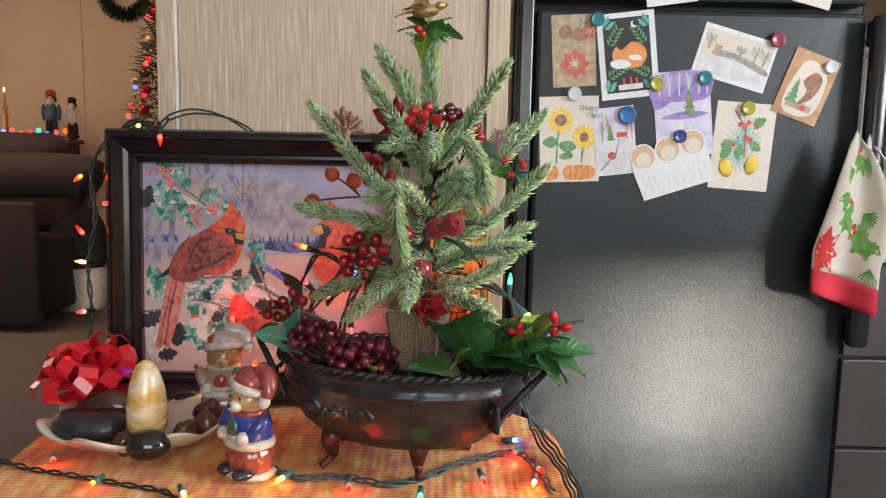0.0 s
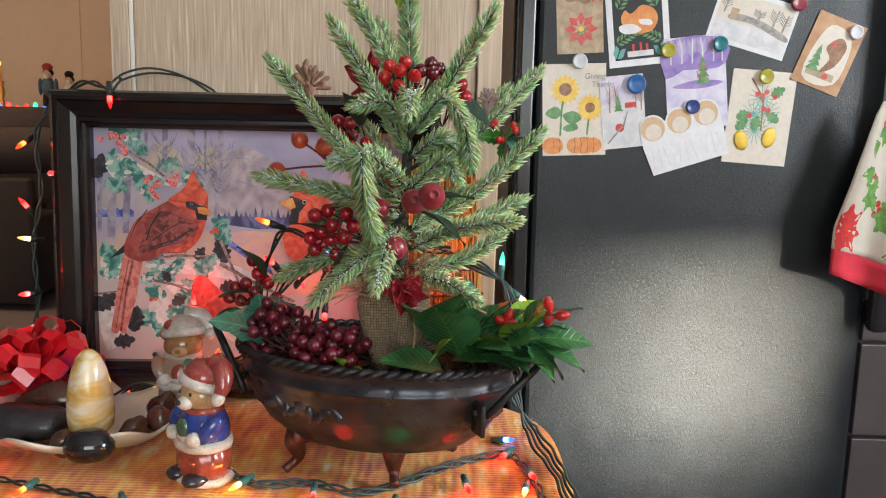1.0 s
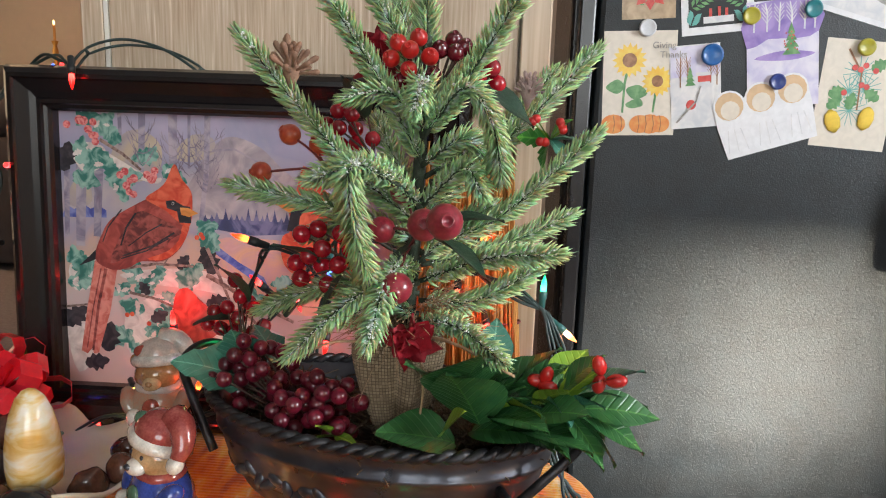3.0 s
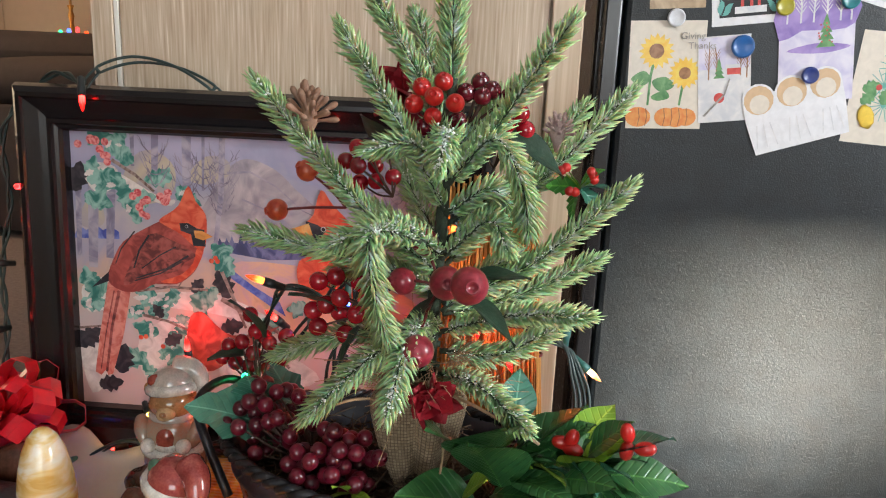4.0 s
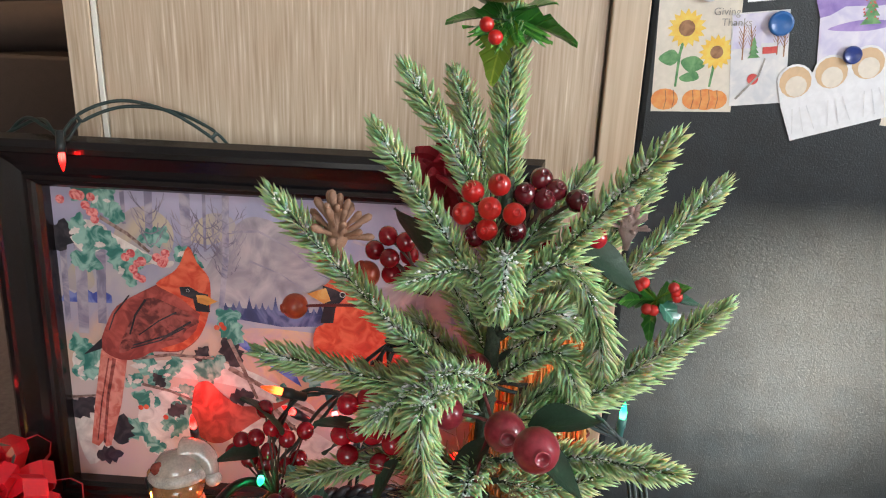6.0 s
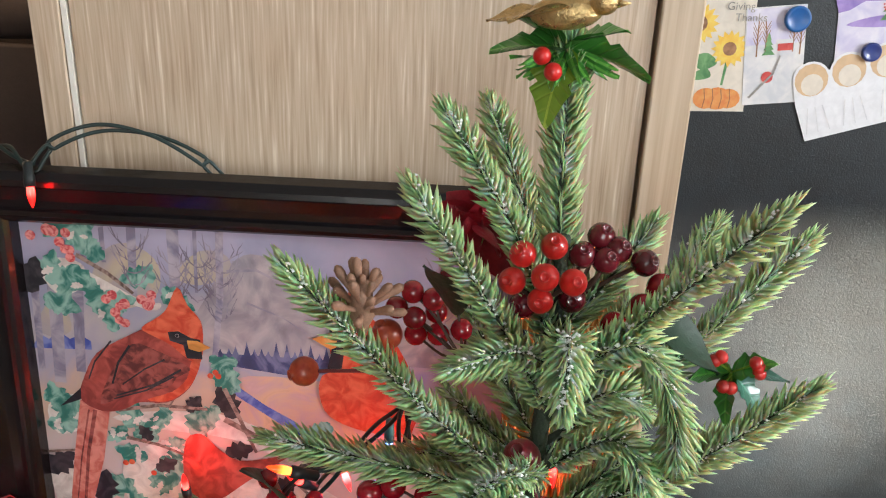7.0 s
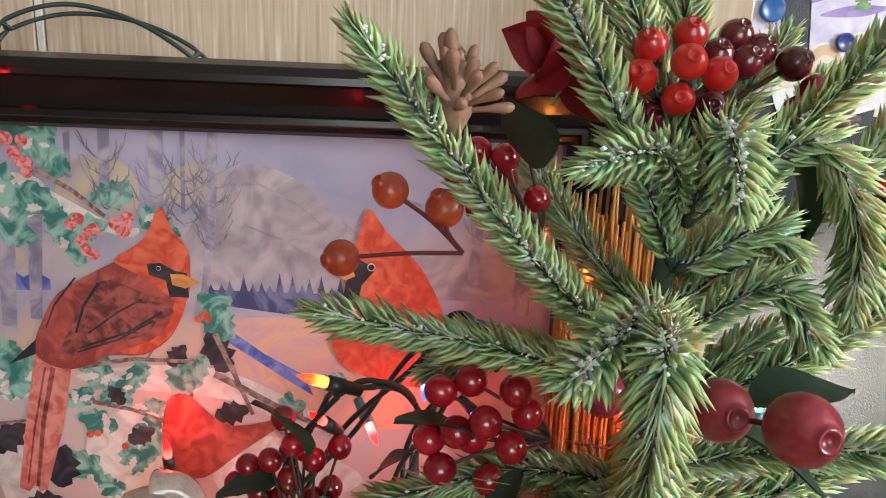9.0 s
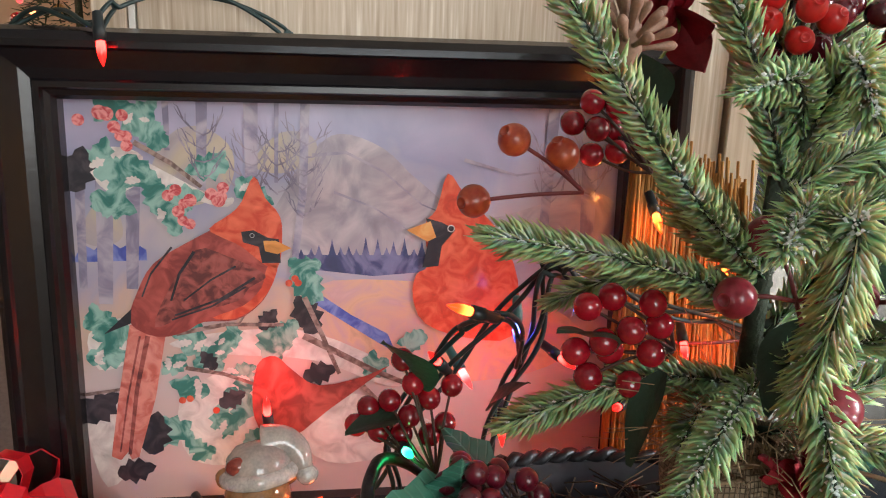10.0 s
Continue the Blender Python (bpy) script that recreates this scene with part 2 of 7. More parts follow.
def tube_data(path, radius, sides=8, taper=1.0):
    """Vertices and faces of a round tube along a path; radius a number or a list."""
    verts, faces, n = [], [], len(path)
    side = None
    for i, q in enumerate(path):
        d = (path[min(i + 1, n - 1)] - path[max(i - 1, 0)]).normalized()
        ref = side if side else (Vector((0, 0, 1)) if abs(d.z) < 0.9 else Vector((1, 0, 0)))
        u = d.cross(ref).cross(d) if side else d.cross(ref)
        u = u.normalized()
        side = u
        v = d.cross(u)
        r = radius[i] if hasattr(radius, "__len__") else radius * (1 + (taper - 1) * i / (n - 1))
        for k in range(sides):
            a = 2 * math.pi * k / sides
            verts.append(q + r * (math.cos(a) * u + math.sin(a) * v))
    for i in range(n - 1):
        for k in range(sides):
            a, b = i * sides + k, i * sides + (k + 1) % sides
            faces.append((a, b, b + sides, a + sides))
    faces.append(tuple(range(sides - 1, -1, -1)))
    faces.append(tuple((n - 1) * sides + k for k in range(sides)))
    return verts, faces


def tube(name, path, radius, material, parent=None, label="", sides=8, taper=1.0):
    v, f = tube_data(path, radius, sides, taper)
    return mesh_object(name, v, f, material, parent, label)


def revolve_data(profile, seg=24, sx=1.0, sy=1.0):
    """Profile of (radius, z), turned about z."""
    verts, faces = [], []
    for r, z in profile:
        for k in range(seg):
            a = 2 * math.pi * k / seg
            verts.append((r * math.cos(a) * sx, r * math.sin(a) * sy, z))
    for i in range(len(profile) - 1):
        for k in range(seg):
            a, b = i * seg + k, i * seg + (k + 1) % seg
            faces.append((a, b, b + seg, a + seg))
    faces.append(tuple(range(seg - 1, -1, -1)))
    faces.append(tuple((len(profile) - 1) * seg + k for k in range(seg)))
    return verts, faces


def moved(data, m):
    return [m @ Vector(v) for v in data[0]], data[1]


def joined(datas):
    verts, faces = [], []
    for v, f in datas:
        o = len(verts)
        verts += list(v)
        faces += [tuple(i + o for i in q) for q in f]
    return verts, faces


def cloth_z(y):
    """Height of the cloth-covered table at depth y."""
    return 0.728 + 0.05 * (min(max(y, 0.6), 1.0) - 0.79)


# ---- the setting ----
def setting():
    def wall(name, dims, m, label, cat="wall"):
        return tagged(box_part(name, dims, m, bevel=0.0), label, cat, "", "structure")
    wall("floor", (-4.2, 2.9, -2.0, 6.2, -0.1, 0.0), M_CARPET, "dark mauve-grey carpet across the living room", "floor")
    wall("ceiling", (-4.2, 2.9, -2.0, 6.2, 2.4, 2.5), M_CEIL, "plain white ceiling over the whole room", "ceiling")
    wall("wall_north", (-4.2, 2.9, 6.0, 6.2, 0.0, 2.4), M_WALL, "beige painted wall with thin vertical seams")
    wall("wall_west", (-4.2, -4.0, -2.0, 6.0, 0.0, 2.4), M_WALL, "beige painted side wall of the living room")
    # Unseen east wall; its low slot is added to shape the refrigerator's sun patch.
    bm = bmesh.new()
    box(bm, 2.7, 2.9, -2.0, -1.75, 0, 2.4)
    box(bm, 2.7, 2.9, 0.62, 6.0, 0, 2.4)
    box(bm, 2.7, 2.9, -1.75, 0.62, 2.1, 2.4)
    box(bm, 2.7, 2.9, -1.75, -0.86, 0, 0.50)
    box(bm, 2.7, 2.9, -1.75, -0.86, 0.91, 2.1)
    box(bm, 2.7, 2.9, -0.86, 0.62, 0, 0.80)
    tagged(part("wall_east", bm, M_WALL, smooth=False), "unseen beige kitchen wall with a slot added to shape the sun patch", "wall", "", "structure")
    # Unseen south wall; the opening behind the fill lamp is added.
    bm = bmesh.new()
    box(bm, -4.0, -0.4, -2.0, -1.85, 0, 2.4)
    box(bm, 1.0, 2.7, -2.0, -1.85, 0, 2.4)
    box(bm, -0.4, 1.0, -2.0, -1.85, 0, 0.85)
    box(bm, -0.4, 1.0, -2.0, -1.85, 2.05, 2.4)
    tagged(part("wall_south", bm, M_WALL, smooth=False), "unseen beige painted wall with an added wide opening", "wall", "", "structure")
    # unseen sheet added over the wide opening to block the sun
    tagged(box_part("sun_block", (2.74, 2.745, -0.86, 0.62, 0.80, 2.1), M_CEIL, bevel=0.0), "unseen white sheet added to keep the sun out of the wide opening", "blind", "", "structure")


setting()


def tall_cabinet():
    c = empty("tall_cabinet", pose(0, 1.040, 0), "tall pale oak laminate cabinet with a white seam", "cabinet")
    box_part("side_panel", (-0.336, 0.064, 0.0, 0.02, 0.0, 2.2), M_OAK, c, bevel=0.001)
    box_part("carcass", (-0.350, 0.088, 0.021, 0.62, 0.0, 2.2), M_OAK_EDGE, c, bevel=0.001)
    box_part("seam_strip", (-0.341, -0.337, -0.001, 0.02, 0.0, 2.2), M_WHITE_STRIP, c, "white plastic seam strip", bevel=0.0)
    box_part("stile", (-0.364, -0.342, -0.002, 0.02, 0.0, 2.2), M_OAK, c, bevel=0.001)
    box_part("stile", (0.0665, 0.0945, -0.004, 0.02, 0.0, 2.2), M_OAK_EDGE, c, bevel=0.0015)


tall_cabinet()


# ---- fridge ----
def fridge():
    f = empty("refrigerator", pose(0, 1.88, 0), "black textured refrigerator covered with cards and magnets", "refrigerator")
    box_part("body", (0.172, 1.025, 0.075, 0.72, 0.03, 1.78), M_FRIDGE_TRIM, f, bevel=0.008)
    box_part("door", (0.221, 0.997, 0.0, 0.06, 0.10, 1.408), M_FRIDGE, f, "textured black lower door", bevel=0.012)
    box_part("door", (0.221, 0.997, 0.0, 0.06, 1.426, 1.785), M_FRIDGE, f, "textured black freezer door", bevel=0.012)
    box_part("gasket", (0.21, 1.007, 0.058, 0.078, 0.11, 1.765), M_GASKET, f, "dark rubber gasket", bevel=0.0)
    box_part("edge_trim", (0.184, 0.215, -0.004, 0.06, 0.05, 1.77), M_FRIDGE_TRIM, f, bevel=0.004)
    box_part("handle", (0.985, 1.035, -0.062, -0.020, 0.62, 1.400), M_FRIDGE_TRIM, f, "long rounded black handle", bevel=0.016, smooth=True)
    for z in (0.66, 1.36):
        box_part("handle_mount", (0.992, 1.028, -0.022, 0.002, z - 0.03, z + 0.03), M_FRIDGE_TRIM, f, bevel=0.006)
    return f


fridge()


# ---- framed picture ----

def picture():
    thing = empty("framed_picture", pose(-0.1945, 0.992, 0.7385, -2.5, 0, 2.2), "winter bird watercolour in a black moulded frame, leaning on the cabinet", "picture")
    w, h = 0.2205, 0.355
    prof = [(0.0, -0.006), (0.003, -0.016), (0.008, -0.021), (0.012, -0.0215), (0.0135, -0.019), (0.024, -0.0125), (0.030, -0.011), (0.0315, -0.0135), (0.035, -0.0135),
            (0.0365, -0.0105), (0.0395, -0.009), (0.042, -0.005), (0.042, 0.006), (0.006, 0.008)]
    corners = [(-w, 0, 1, 1), (w, 0, -1, 1), (w, h, -1, -1), (-w, h, 1, -1)]
    for i in range(4):
        a, b = corners[i], corners[(i + 1) % 4]
        verts, faces = [], []
        for cx, cz, sx, sz in (a, b):
            for d, y in prof:
                verts.append((cx + sx * d, y, cz + sz * d))
        n = len(prof)
        for k in range(n):
            faces.append((k, (k + 1) % n, n + (k + 1) % n, n + k))
        faces += [tuple(range(n)), tuple(range(2 * n - 1, n - 1, -1))]
        mesh_object("frame_rail", verts, faces, M_BLACK_FRAME, thing, smooth=False)
    box_part("backing", (-w + 0.006, w - 0.006, 0.0085, 0.011, 0.006, h - 0.006), M_OAK_EDGE, thing, bevel=0.0)
    return thing


FRAMED = picture()


# ---- tree ----
def branch(parent, pts, dense=2.7, length=0.0160, snow=0.5, r0=0.0021):
    """A wired fir twig: needles set in a spiral, swept forward and flattened sideways, with flecks of snow along the stem."""
    path = spline(pts, 12)
    n = len(path) - 1
    run = sum((path[i + 1] - path[i]).length for i in range(n))
    count = int(run * 1000 * dense)
    st = tube("branch", path, [r0 * (1 - 0.6 * i / n) for i in range(n + 1)], M_BARK, parent, sides=6)
    verts, faces, uv = [], [], []

    def at(s):
        k = min(int(s * n), n - 1)
        d = (path[k + 1] - path[k]).normalized()
        side = d.cross(Vector((0, 0, 1)))
        side = side.normalized() if side.length > 0.25 else d.cross(Vector((0, 1, 0))).normalized()
        return path[k].lerp(path[k + 1], s * n - k), d, side, side.cross(d)

    for i in range(count):
        s = min(1.0, 0.05 + 0.95 * (i + random.uniform(-0.5, 0.5)) / count)
        s = max(0.02, s)
        q, d, side, up = at(s)
        a = i * 2.39996 + random.gauss(0, 0.22)
        out = (side * math.cos(a) + up * math.sin(a) * 0.8).normalized()
        tip = max(0.0, (s - (1 - 0.016 / run)) / (0.016 / run))
        tilt = random.gauss(0.90, 0.09) * (1 - 0.6 * tip)
        way = (math.cos(tilt) * d + math.sin(tilt) * out).normalized()
        ln = length * (0.86 + 0.2 * abs(math.cos(a))) * random.uniform(0.84, 1.1) * (1 - 0.35 * tip) * (0.75 + 0.25 * min(1, s * 5))
        bend = (way + 0.42 * d + Vector((0, 0, 0.06))).normalized()
        mid = q + way * ln * 0.55
        end = mid + bend * ln * 0.45
        wd = way.cross(out.cross(d) + Vector((random.gauss(0, 0.3), random.gauss(0, 0.3), random.gauss(0, 0.3)))).normalized() * 0.00105
        th = way.cross(wd).normalized() * 0.0004
        o = len(verts)
        verts += [q - wd * 0.7, q + wd * 0.7, q + th, mid - wd * 1.15, mid + wd * 1.15, mid + th * 1.3, end]
        faces += [(o, o + 1, o + 4, o + 3), (o + 1, o + 2, o + 5, o + 4), (o + 2, o, o + 3, o + 5), (o + 3, o + 4, o + 6), (o + 4, o + 5, o + 6), (o + 5, o + 3, o + 6)]
        for w4 in range(3):
            uv += [(0, 0), (0, 1), (0.55, 1), (0.55, 0)]
        for w3 in range(3):
            uv += [(0.55, 0), (0.55, 1), (1, 0.5)]
    tagged(mesh_object("needles", verts, faces, M_NEEDLE, st, smooth=True, uvs=uv), "soft green plastic needles with pale tips", kind="stuff")
    fl = []
    for i in range(int(run * 3300 * snow)):
        q, d, side, up = at(random.uniform(0.08, 1))
        q = q + side * random.gauss(0, 0.0026) + up * abs(random.gauss(0.0006, 0.0018)) + d * random.gauss(0, 0.002)
        r = random.uniform(0.0004, 0.0011)
        o = [Vector((random.uniform(0.6, 1.4), 0, 0)), Vector((0, random.uniform(0.6, 1.4), 0)), Vector((0, 0, random.uniform(0.5, 1.1)))]
        fl.append(([q + r * o[0], q + r * o[1], q - r * o[0], q - r * o[1], q + r * o[2], q - r * o[2]],
                   [(0, 1, 4), (1, 2, 4), (2, 3, 4), (3, 0, 4), (1, 0, 5), (2, 1, 5), (3, 2, 5), (0, 3, 5)]))
    if fl:
        v, f = joined(fl)
        tagged(mesh_object("frosting", v, f, M_FROST, st, smooth=False), "white snow flecks on the needles", kind="stuff")
    return st


def tree():
    t = empty("artificial_tree", pose(0, 0, 0), "small artificial fir with white frosted needles and a burlap base", "tree")
    tube("trunk", spline([(-0.012, 0.832, 0.84), (-0.004, 0.834, 1.0), (0.0, 0.842, 1.12)], 8), 0.0062, M_BARK, t, taper=0.5)
    rows = [  # course of the twig, snow
        ([(0.0, 0.834, 0.985), (-0.05, 0.815, 1.03), (-0.121, 0.796, 1.116)], 0.8),
        ([(0.0, 0.832, 1.03), (-0.025, 0.82, 1.08), (-0.068, 0.806, 1.150)], 0.7),
        ([(0.0, 0.836, 1.06), (-0.022, 0.836, 1.12), (-0.057, 0.832, 1.177)], 0.7),
        ([(0.0, 0.846, 1.07), (-0.018, 0.885, 1.12), (-0.039, 0.926, 1.165)], 0.4),
        ([(0.0, 0.83, 1.05), (0.03, 0.81, 1.09), (0.073, 0.776, 1.158)], 0.9),
        ([(0.0, 0.838, 1.01), (0.06, 0.855, 1.05), (0.122, 0.872, 1.116)], 0.6),
        ([(0.0, 0.834, 0.965), (0.06, 0.832, 0.998), (0.122, 0.828, 1.058)], 0.6),
        ([(0.0, 0.84, 0.955), (0.055, 0.868, 0.965), (0.114, 0.896, 0.99)], 0.3),
        ([(0.0, 0.83, 0.945), (0.05, 0.805, 0.97), (0.098, 0.782, 0.980)], 0.6),
        ([(0.0, 0.832, 0.93), (0.045, 0.825, 0.935), (0.088, 0.825, 0.962)], 0.5),
        ([(0.0, 0.825, 0.915), (0.03, 0.79, 0.925), (0.064, 0.755, 0.913)], 0.4),
        ([(0.0, 0.845, 1.02), (0.05, 0.89, 1.05), (0.096, 0.936, 1.102)], 0.4),
        ([(0.0, 0.832, 0.975), (-0.065, 0.822, 0.998), (-0.138, 0.820, 1.012)], 0.4),
        ([(0.0, 0.84, 0.965), (-0.05, 0.855, 0.985), (-0.095, 0.87, 0.965)], 0.15),
        ([(0.0, 0.832, 0.935), (-0.06, 0.83, 0.94), (-0.124, 0.835, 0.914)], 0.2),
        ([(0.0, 0.825, 0.945), (-0.035, 0.785, 0.945), (-0.077, 0.751, 0.909)], 0.7),
        ([(0.0, 0.82, 0.955), (-0.012, 0.77, 0.965), (-0.020, 0.728, 0.927)], 1.0),
        ([(0.0, 0.825, 1.0), (-0.025, 0.77, 1.035), (-0.056, 0.730, 1.029)], 1.1),
        ([(-0.012, 0.79, 1.02), (-0.031, 0.732, 1.038), (-0.030, 0.738, 1.0), (-0.024, 0.760, 0.958)], 1.2),
        ([(0.0, 0.825, 1.06), (-0.02, 0.80, 1.080), (-0.047, 0.788, 1.076)], 1.2),
        ([(0.0, 0.825, 1.05), (0.002, 0.80, 1.088), (0.0, 0.776, 1.068)], 1.2),
        ([(0.0, 0.825, 1.05), (0.03, 0.805, 1.085), (0.05, 0.80, 1.06), (0.057, 0.805, 1.025)], 0.7),
        ([(0.0, 0.83, 1.0), (0.03, 0.815, 1.03), (0.045, 0.80, 1.015)], 0.5),
        ([(0.0, 0.845, 0.99), (0.03, 0.89, 1.02), (0.05, 0.93, 1.05)], 0.2),
        ([(0.0, 0.845, 1.0), (-0.03, 0.89, 1.03), (-0.05, 0.92, 1.06)], 0.2),
        ([(0.0, 0.83, 1.03), (0.028, 0.822, 1.05), (0.046, 0.83, 1.036)], 0.4),
        ([(0.0, 0.84, 0.99), (-0.028, 0.85, 1.005), (-0.05, 0.845, 1.03)], 0.2),
        ([(0.0, 0.83, 0.96), (0.025, 0.84, 0.985), (0.05, 0.85, 1.0)], 0.3),
        ([(0.0, 0.83, 0.92), (-0.03, 0.82, 0.93), (-0.05, 0.80, 0.92)], 0.3),
        ([(0.0, 0.84, 1.07), (0.02, 0.85, 1.09), (0.046, 0.87, 1.12)], 0.4),
    ]
    for pts, snow in rows:
        branch(t, pts, snow=snow)
    branch(t, [(0.0, 0.842, 1.08), (-0.003, 0.855, 1.15), (-0.004, 0.861, 1.206)], dense=3.3, snow=0.3)
    return t


tree()


# ---- bowl ----
def bowl():
    m = pose(-0.029, 0.832, cloth_z(0.836) + 0.003, 0, 0, -13)
    b = empty("oval_bowl", m, "dark metal oval planter bowl with rope rim and clawed feet", "planter")
    prof = [(0.30, 0.026), (0.50, 0.027), (0.66, 0.034), (0.79, 0.049), (0.875, 0.068), (0.915, 0.086), (0.925, 0.0915), (0.945, 0.093), (0.945, 0.096), (0.925, 0.0975), (0.935, 0.107), (0.965, 0.114),
            (0.90, 0.114), (0.86, 0.095), (0.6, 0.055), (0.2, 0.040)]
    v, f = revolve_data(prof, 72, 0.1415, 0.0865)
    mesh_object("body", v, f, M_POT, b, "hammered dark metal body")
    # rope rim: two flattened twisted strands
    for s in range(2):
        path = []
        for k in range(241):
            a = 2 * math.pi * k / 240
            tw = a * 34 + s * math.pi
            rx, ry = 0.1370 + 0.0026 * math.cos(tw), 0.0838 + 0.0026 * math.cos(tw)
            path.append(Vector((rx * math.cos(a), ry * math.sin(a), 0.1155 + 0.0022 * math.sin(tw))))
        tube("rope_strand", path, 0.0034, M_POT_RIM, b, sides=6)
    for ax, ay in ((-0.056, -0.034), (0.026, -0.036), (-0.05, 0.035), (0.05, 0.035)):
        p = spline([(ax * 1.05, ay * 0.8, 0.042), (ax * 1.2, ay * 1.15, 0.030), (ax * 1.18, ay * 1.1, 0.012), (ax * 1.35, ay * 1.4, 0.001)], 6)
        tube("foot", p, [0.017 - 0.0125 * min(1, i / (len(p) - 1) * 1.3) for i in range(len(p))], M_POT_FOOT, b, "reddish brown iron foot", 10)
    return b


BOWL = bowl()


# ---- table ----
def table():
    t = empty("side_table", pose(-0.15, 0.78, 0), "small round-cornered side table under a woven cloth", "table")
    box_part("tabletop", (-0.295, 0.295, -0.22, 0.205, 0.655, 0.68), M_OAK_EDGE, t, bevel=0.008)
    for x in (-0.26, 0.26):
        for y in (-0.19, 0.17):
            box_part("leg", (x - 0.02, x + 0.02, y - 0.02, y + 0.02, 0.0, 0.655), M_OAK_EDGE, t, bevel=0.004)


table()


def cloth_material():
    """Chenille rows of orange, yellow and white, ribbed along one way."""
    m = bpy.data.materials.new("orange chenille weave")
    m.use_nodes = True
    n, l = m.node_tree.nodes, m.node_tree.links
    b = n["Principled BSDF"]
    tc, mp, nz, r = n.new("ShaderNodeTexCoord"), n.new("ShaderNodeMapping"), n.new("ShaderNodeTexNoise"), n.new("ShaderNodeValToRGB")
    mp.inputs["Scale"].default_value = (72, 26, 40)
    l.new(tc.outputs["Object"], mp.inputs[0])
    l.new(mp.outputs[0], nz.inputs[0])
    nz.inputs["Scale"].default_value, nz.inputs["Detail"].default_value = 1.0, 5
    e = r.color_ramp.elements
    e[0].position, e[0].color, e[1].position, e[1].color = 0.3, (0.50, 0.085, 0.006, 1), 0.72, (0.80, 0.66, 0.42, 1)
    for p, c in ((0.42, (0.70, 0.17, 0.006)), (0.52, (0.78, 0.27, 0.010)), (0.61, (0.80, 0.40, 0.04))):
        e.new(p).color = (*c, 1)
    l.new(nz.outputs[0], r.inputs[0])
    l.new(r.outputs[0], b.inputs["Base Color"])
    b.inputs["Roughness"].default_value, b.inputs["Sheen Weight"].default_value = 0.95, 0.3
    w1, w2, ad, bp = n.new("ShaderNodeTexWave"), n.new("ShaderNodeTexWave"), n.new("ShaderNodeMath"), n.new("ShaderNodeBump")
    w1.bands_direction, w2.bands_direction = "X", "Y"
    for w, s in ((w1, 34), (w2, 70)):
        w.inputs["Scale"].default_value, w.inputs["Distortion"].default_value, w.inputs["Detail"].default_value = s, 1.6, 3
        l.new(tc.outputs["Object"], w.inputs[0])
    l.new(w1.outputs[1], ad.inputs[0])
    l.new(w2.outputs[1], ad.inputs[1])
    l.new(ad.outputs[0], bp.inputs["Height"])
    bp.inputs["Strength"].default_value, bp.inputs["Distance"].default_value = 0.35, 0.002
    l.new(bp.outputs[0], b.inputs["Normal"])
    return m


M_CLOTH = cloth_material()



def tablecloth():
    cx, cy, hx, hy, rad = -0.152, 0.80, 0.312, 0.215, 0.07
    def outline(extra, k, n=96):
        a = 2 * math.pi * k / n
        c, s = math.cos(a), math.sin(a)
        e = 4.5
        r = (abs(c) ** e + abs(s) ** e) ** (-1 / e)
        return cx + (hx + extra) * c * r, cy + (hy + extra) * s * r
    verts, faces = [], []
    n = 96
    rings = [(-0.30, 0), (-0.2, 0), (-0.15, 0), (-0.1, 0), (-0.05, 0), (-0.02, 0), (-0.008, 0.002), (0.0, 0.008), (0.004, 0.02), (0.006, 0.06), (0.01, 0.14), (0.014, 0.22)]
    for ri, (e, drop) in enumerate(rings):
        for k in range(n):
            x, y = outline(0, k, n)
            f = (1 + e / hx) if e < 0 else 1
            x, y = cx + (x - cx) * f, cy + (y - cy) * f
            if e > 0:
                w = 1 + (e + 0.4 * e * math.sin(k * 0.9)) / hx
                x, y = cx + (x - cx) * w, cy + (y - cy) * w
            if drop > 0.001:
                y = min(y, 1.014)
            verts.append((x, min(y, 1.018), cloth_z(y) - drop))
    for i in range(len(rings) - 1):
        for k in range(n):
            a, b = i * n + k, i * n + (k + 1) % n
            faces.append((a, a + n, b + n, b))
    faces.append(tuple(range(n)))
    tagged(mesh_object("tablecloth", verts, faces, M_CLOTH), "orange, yellow and white woven cloth over the table", "tablecloth")


tablecloth()


# ---- painted picture inside the frame ----
def flat_shape(name, polys, depth, material, parent, label=""):
    """Flat paint patches: outlines in mm from the picture's lower left corner."""
    verts, faces = [], []
    for i, poly in enumerate(polys):
        o = len(verts)
        verts += [(-0.1785 + x / 1000, -depth - 2.2e-6 * i, 0.042 + z / 1000) for x, z in poly]
        faces.append(tuple(range(o + len(poly) - 1, o - 1, -1)))
    me = bpy.data.meshes.new(name)
    me.from_pydata(verts, [], faces)
    me.materials.append(material)
    bm = bmesh.new()
    bm.from_mesh(me)
    bmesh.ops.triangulate(bm, faces=bm.faces[:], ngon_method="EAR_CLIP")
    bm.to_mesh(me)
    bm.free()
    ob = new(name, me)
    ob.parent = parent
    tagged(ob, label, kind="stuff" if len(polys) > 1 else "")
    return ob


def smooth_outline(pts, steps=4):
    n = len(pts)
    out = []
    for i in range(n):
        a, b, c, d = (Vector(pts[(i + k - 1) % n]) for k in range(4))
        for s in range(steps):
            t = s / steps
            q = 0.5 * (2 * b + (c - a) * t + (2 * a - 5 * b + 4 * c - d) * t * t + (3 * b - a - 3 * c + d) * t ** 3)
            out.append((q.x, q.y))
    return out


def disc(x, z, r, n=14, sq=1.0):
    return [(x + r * math.cos(2 * math.pi * k / n), z + sq * r * math.sin(2 * math.pi * k / n)) for k in range(n)]


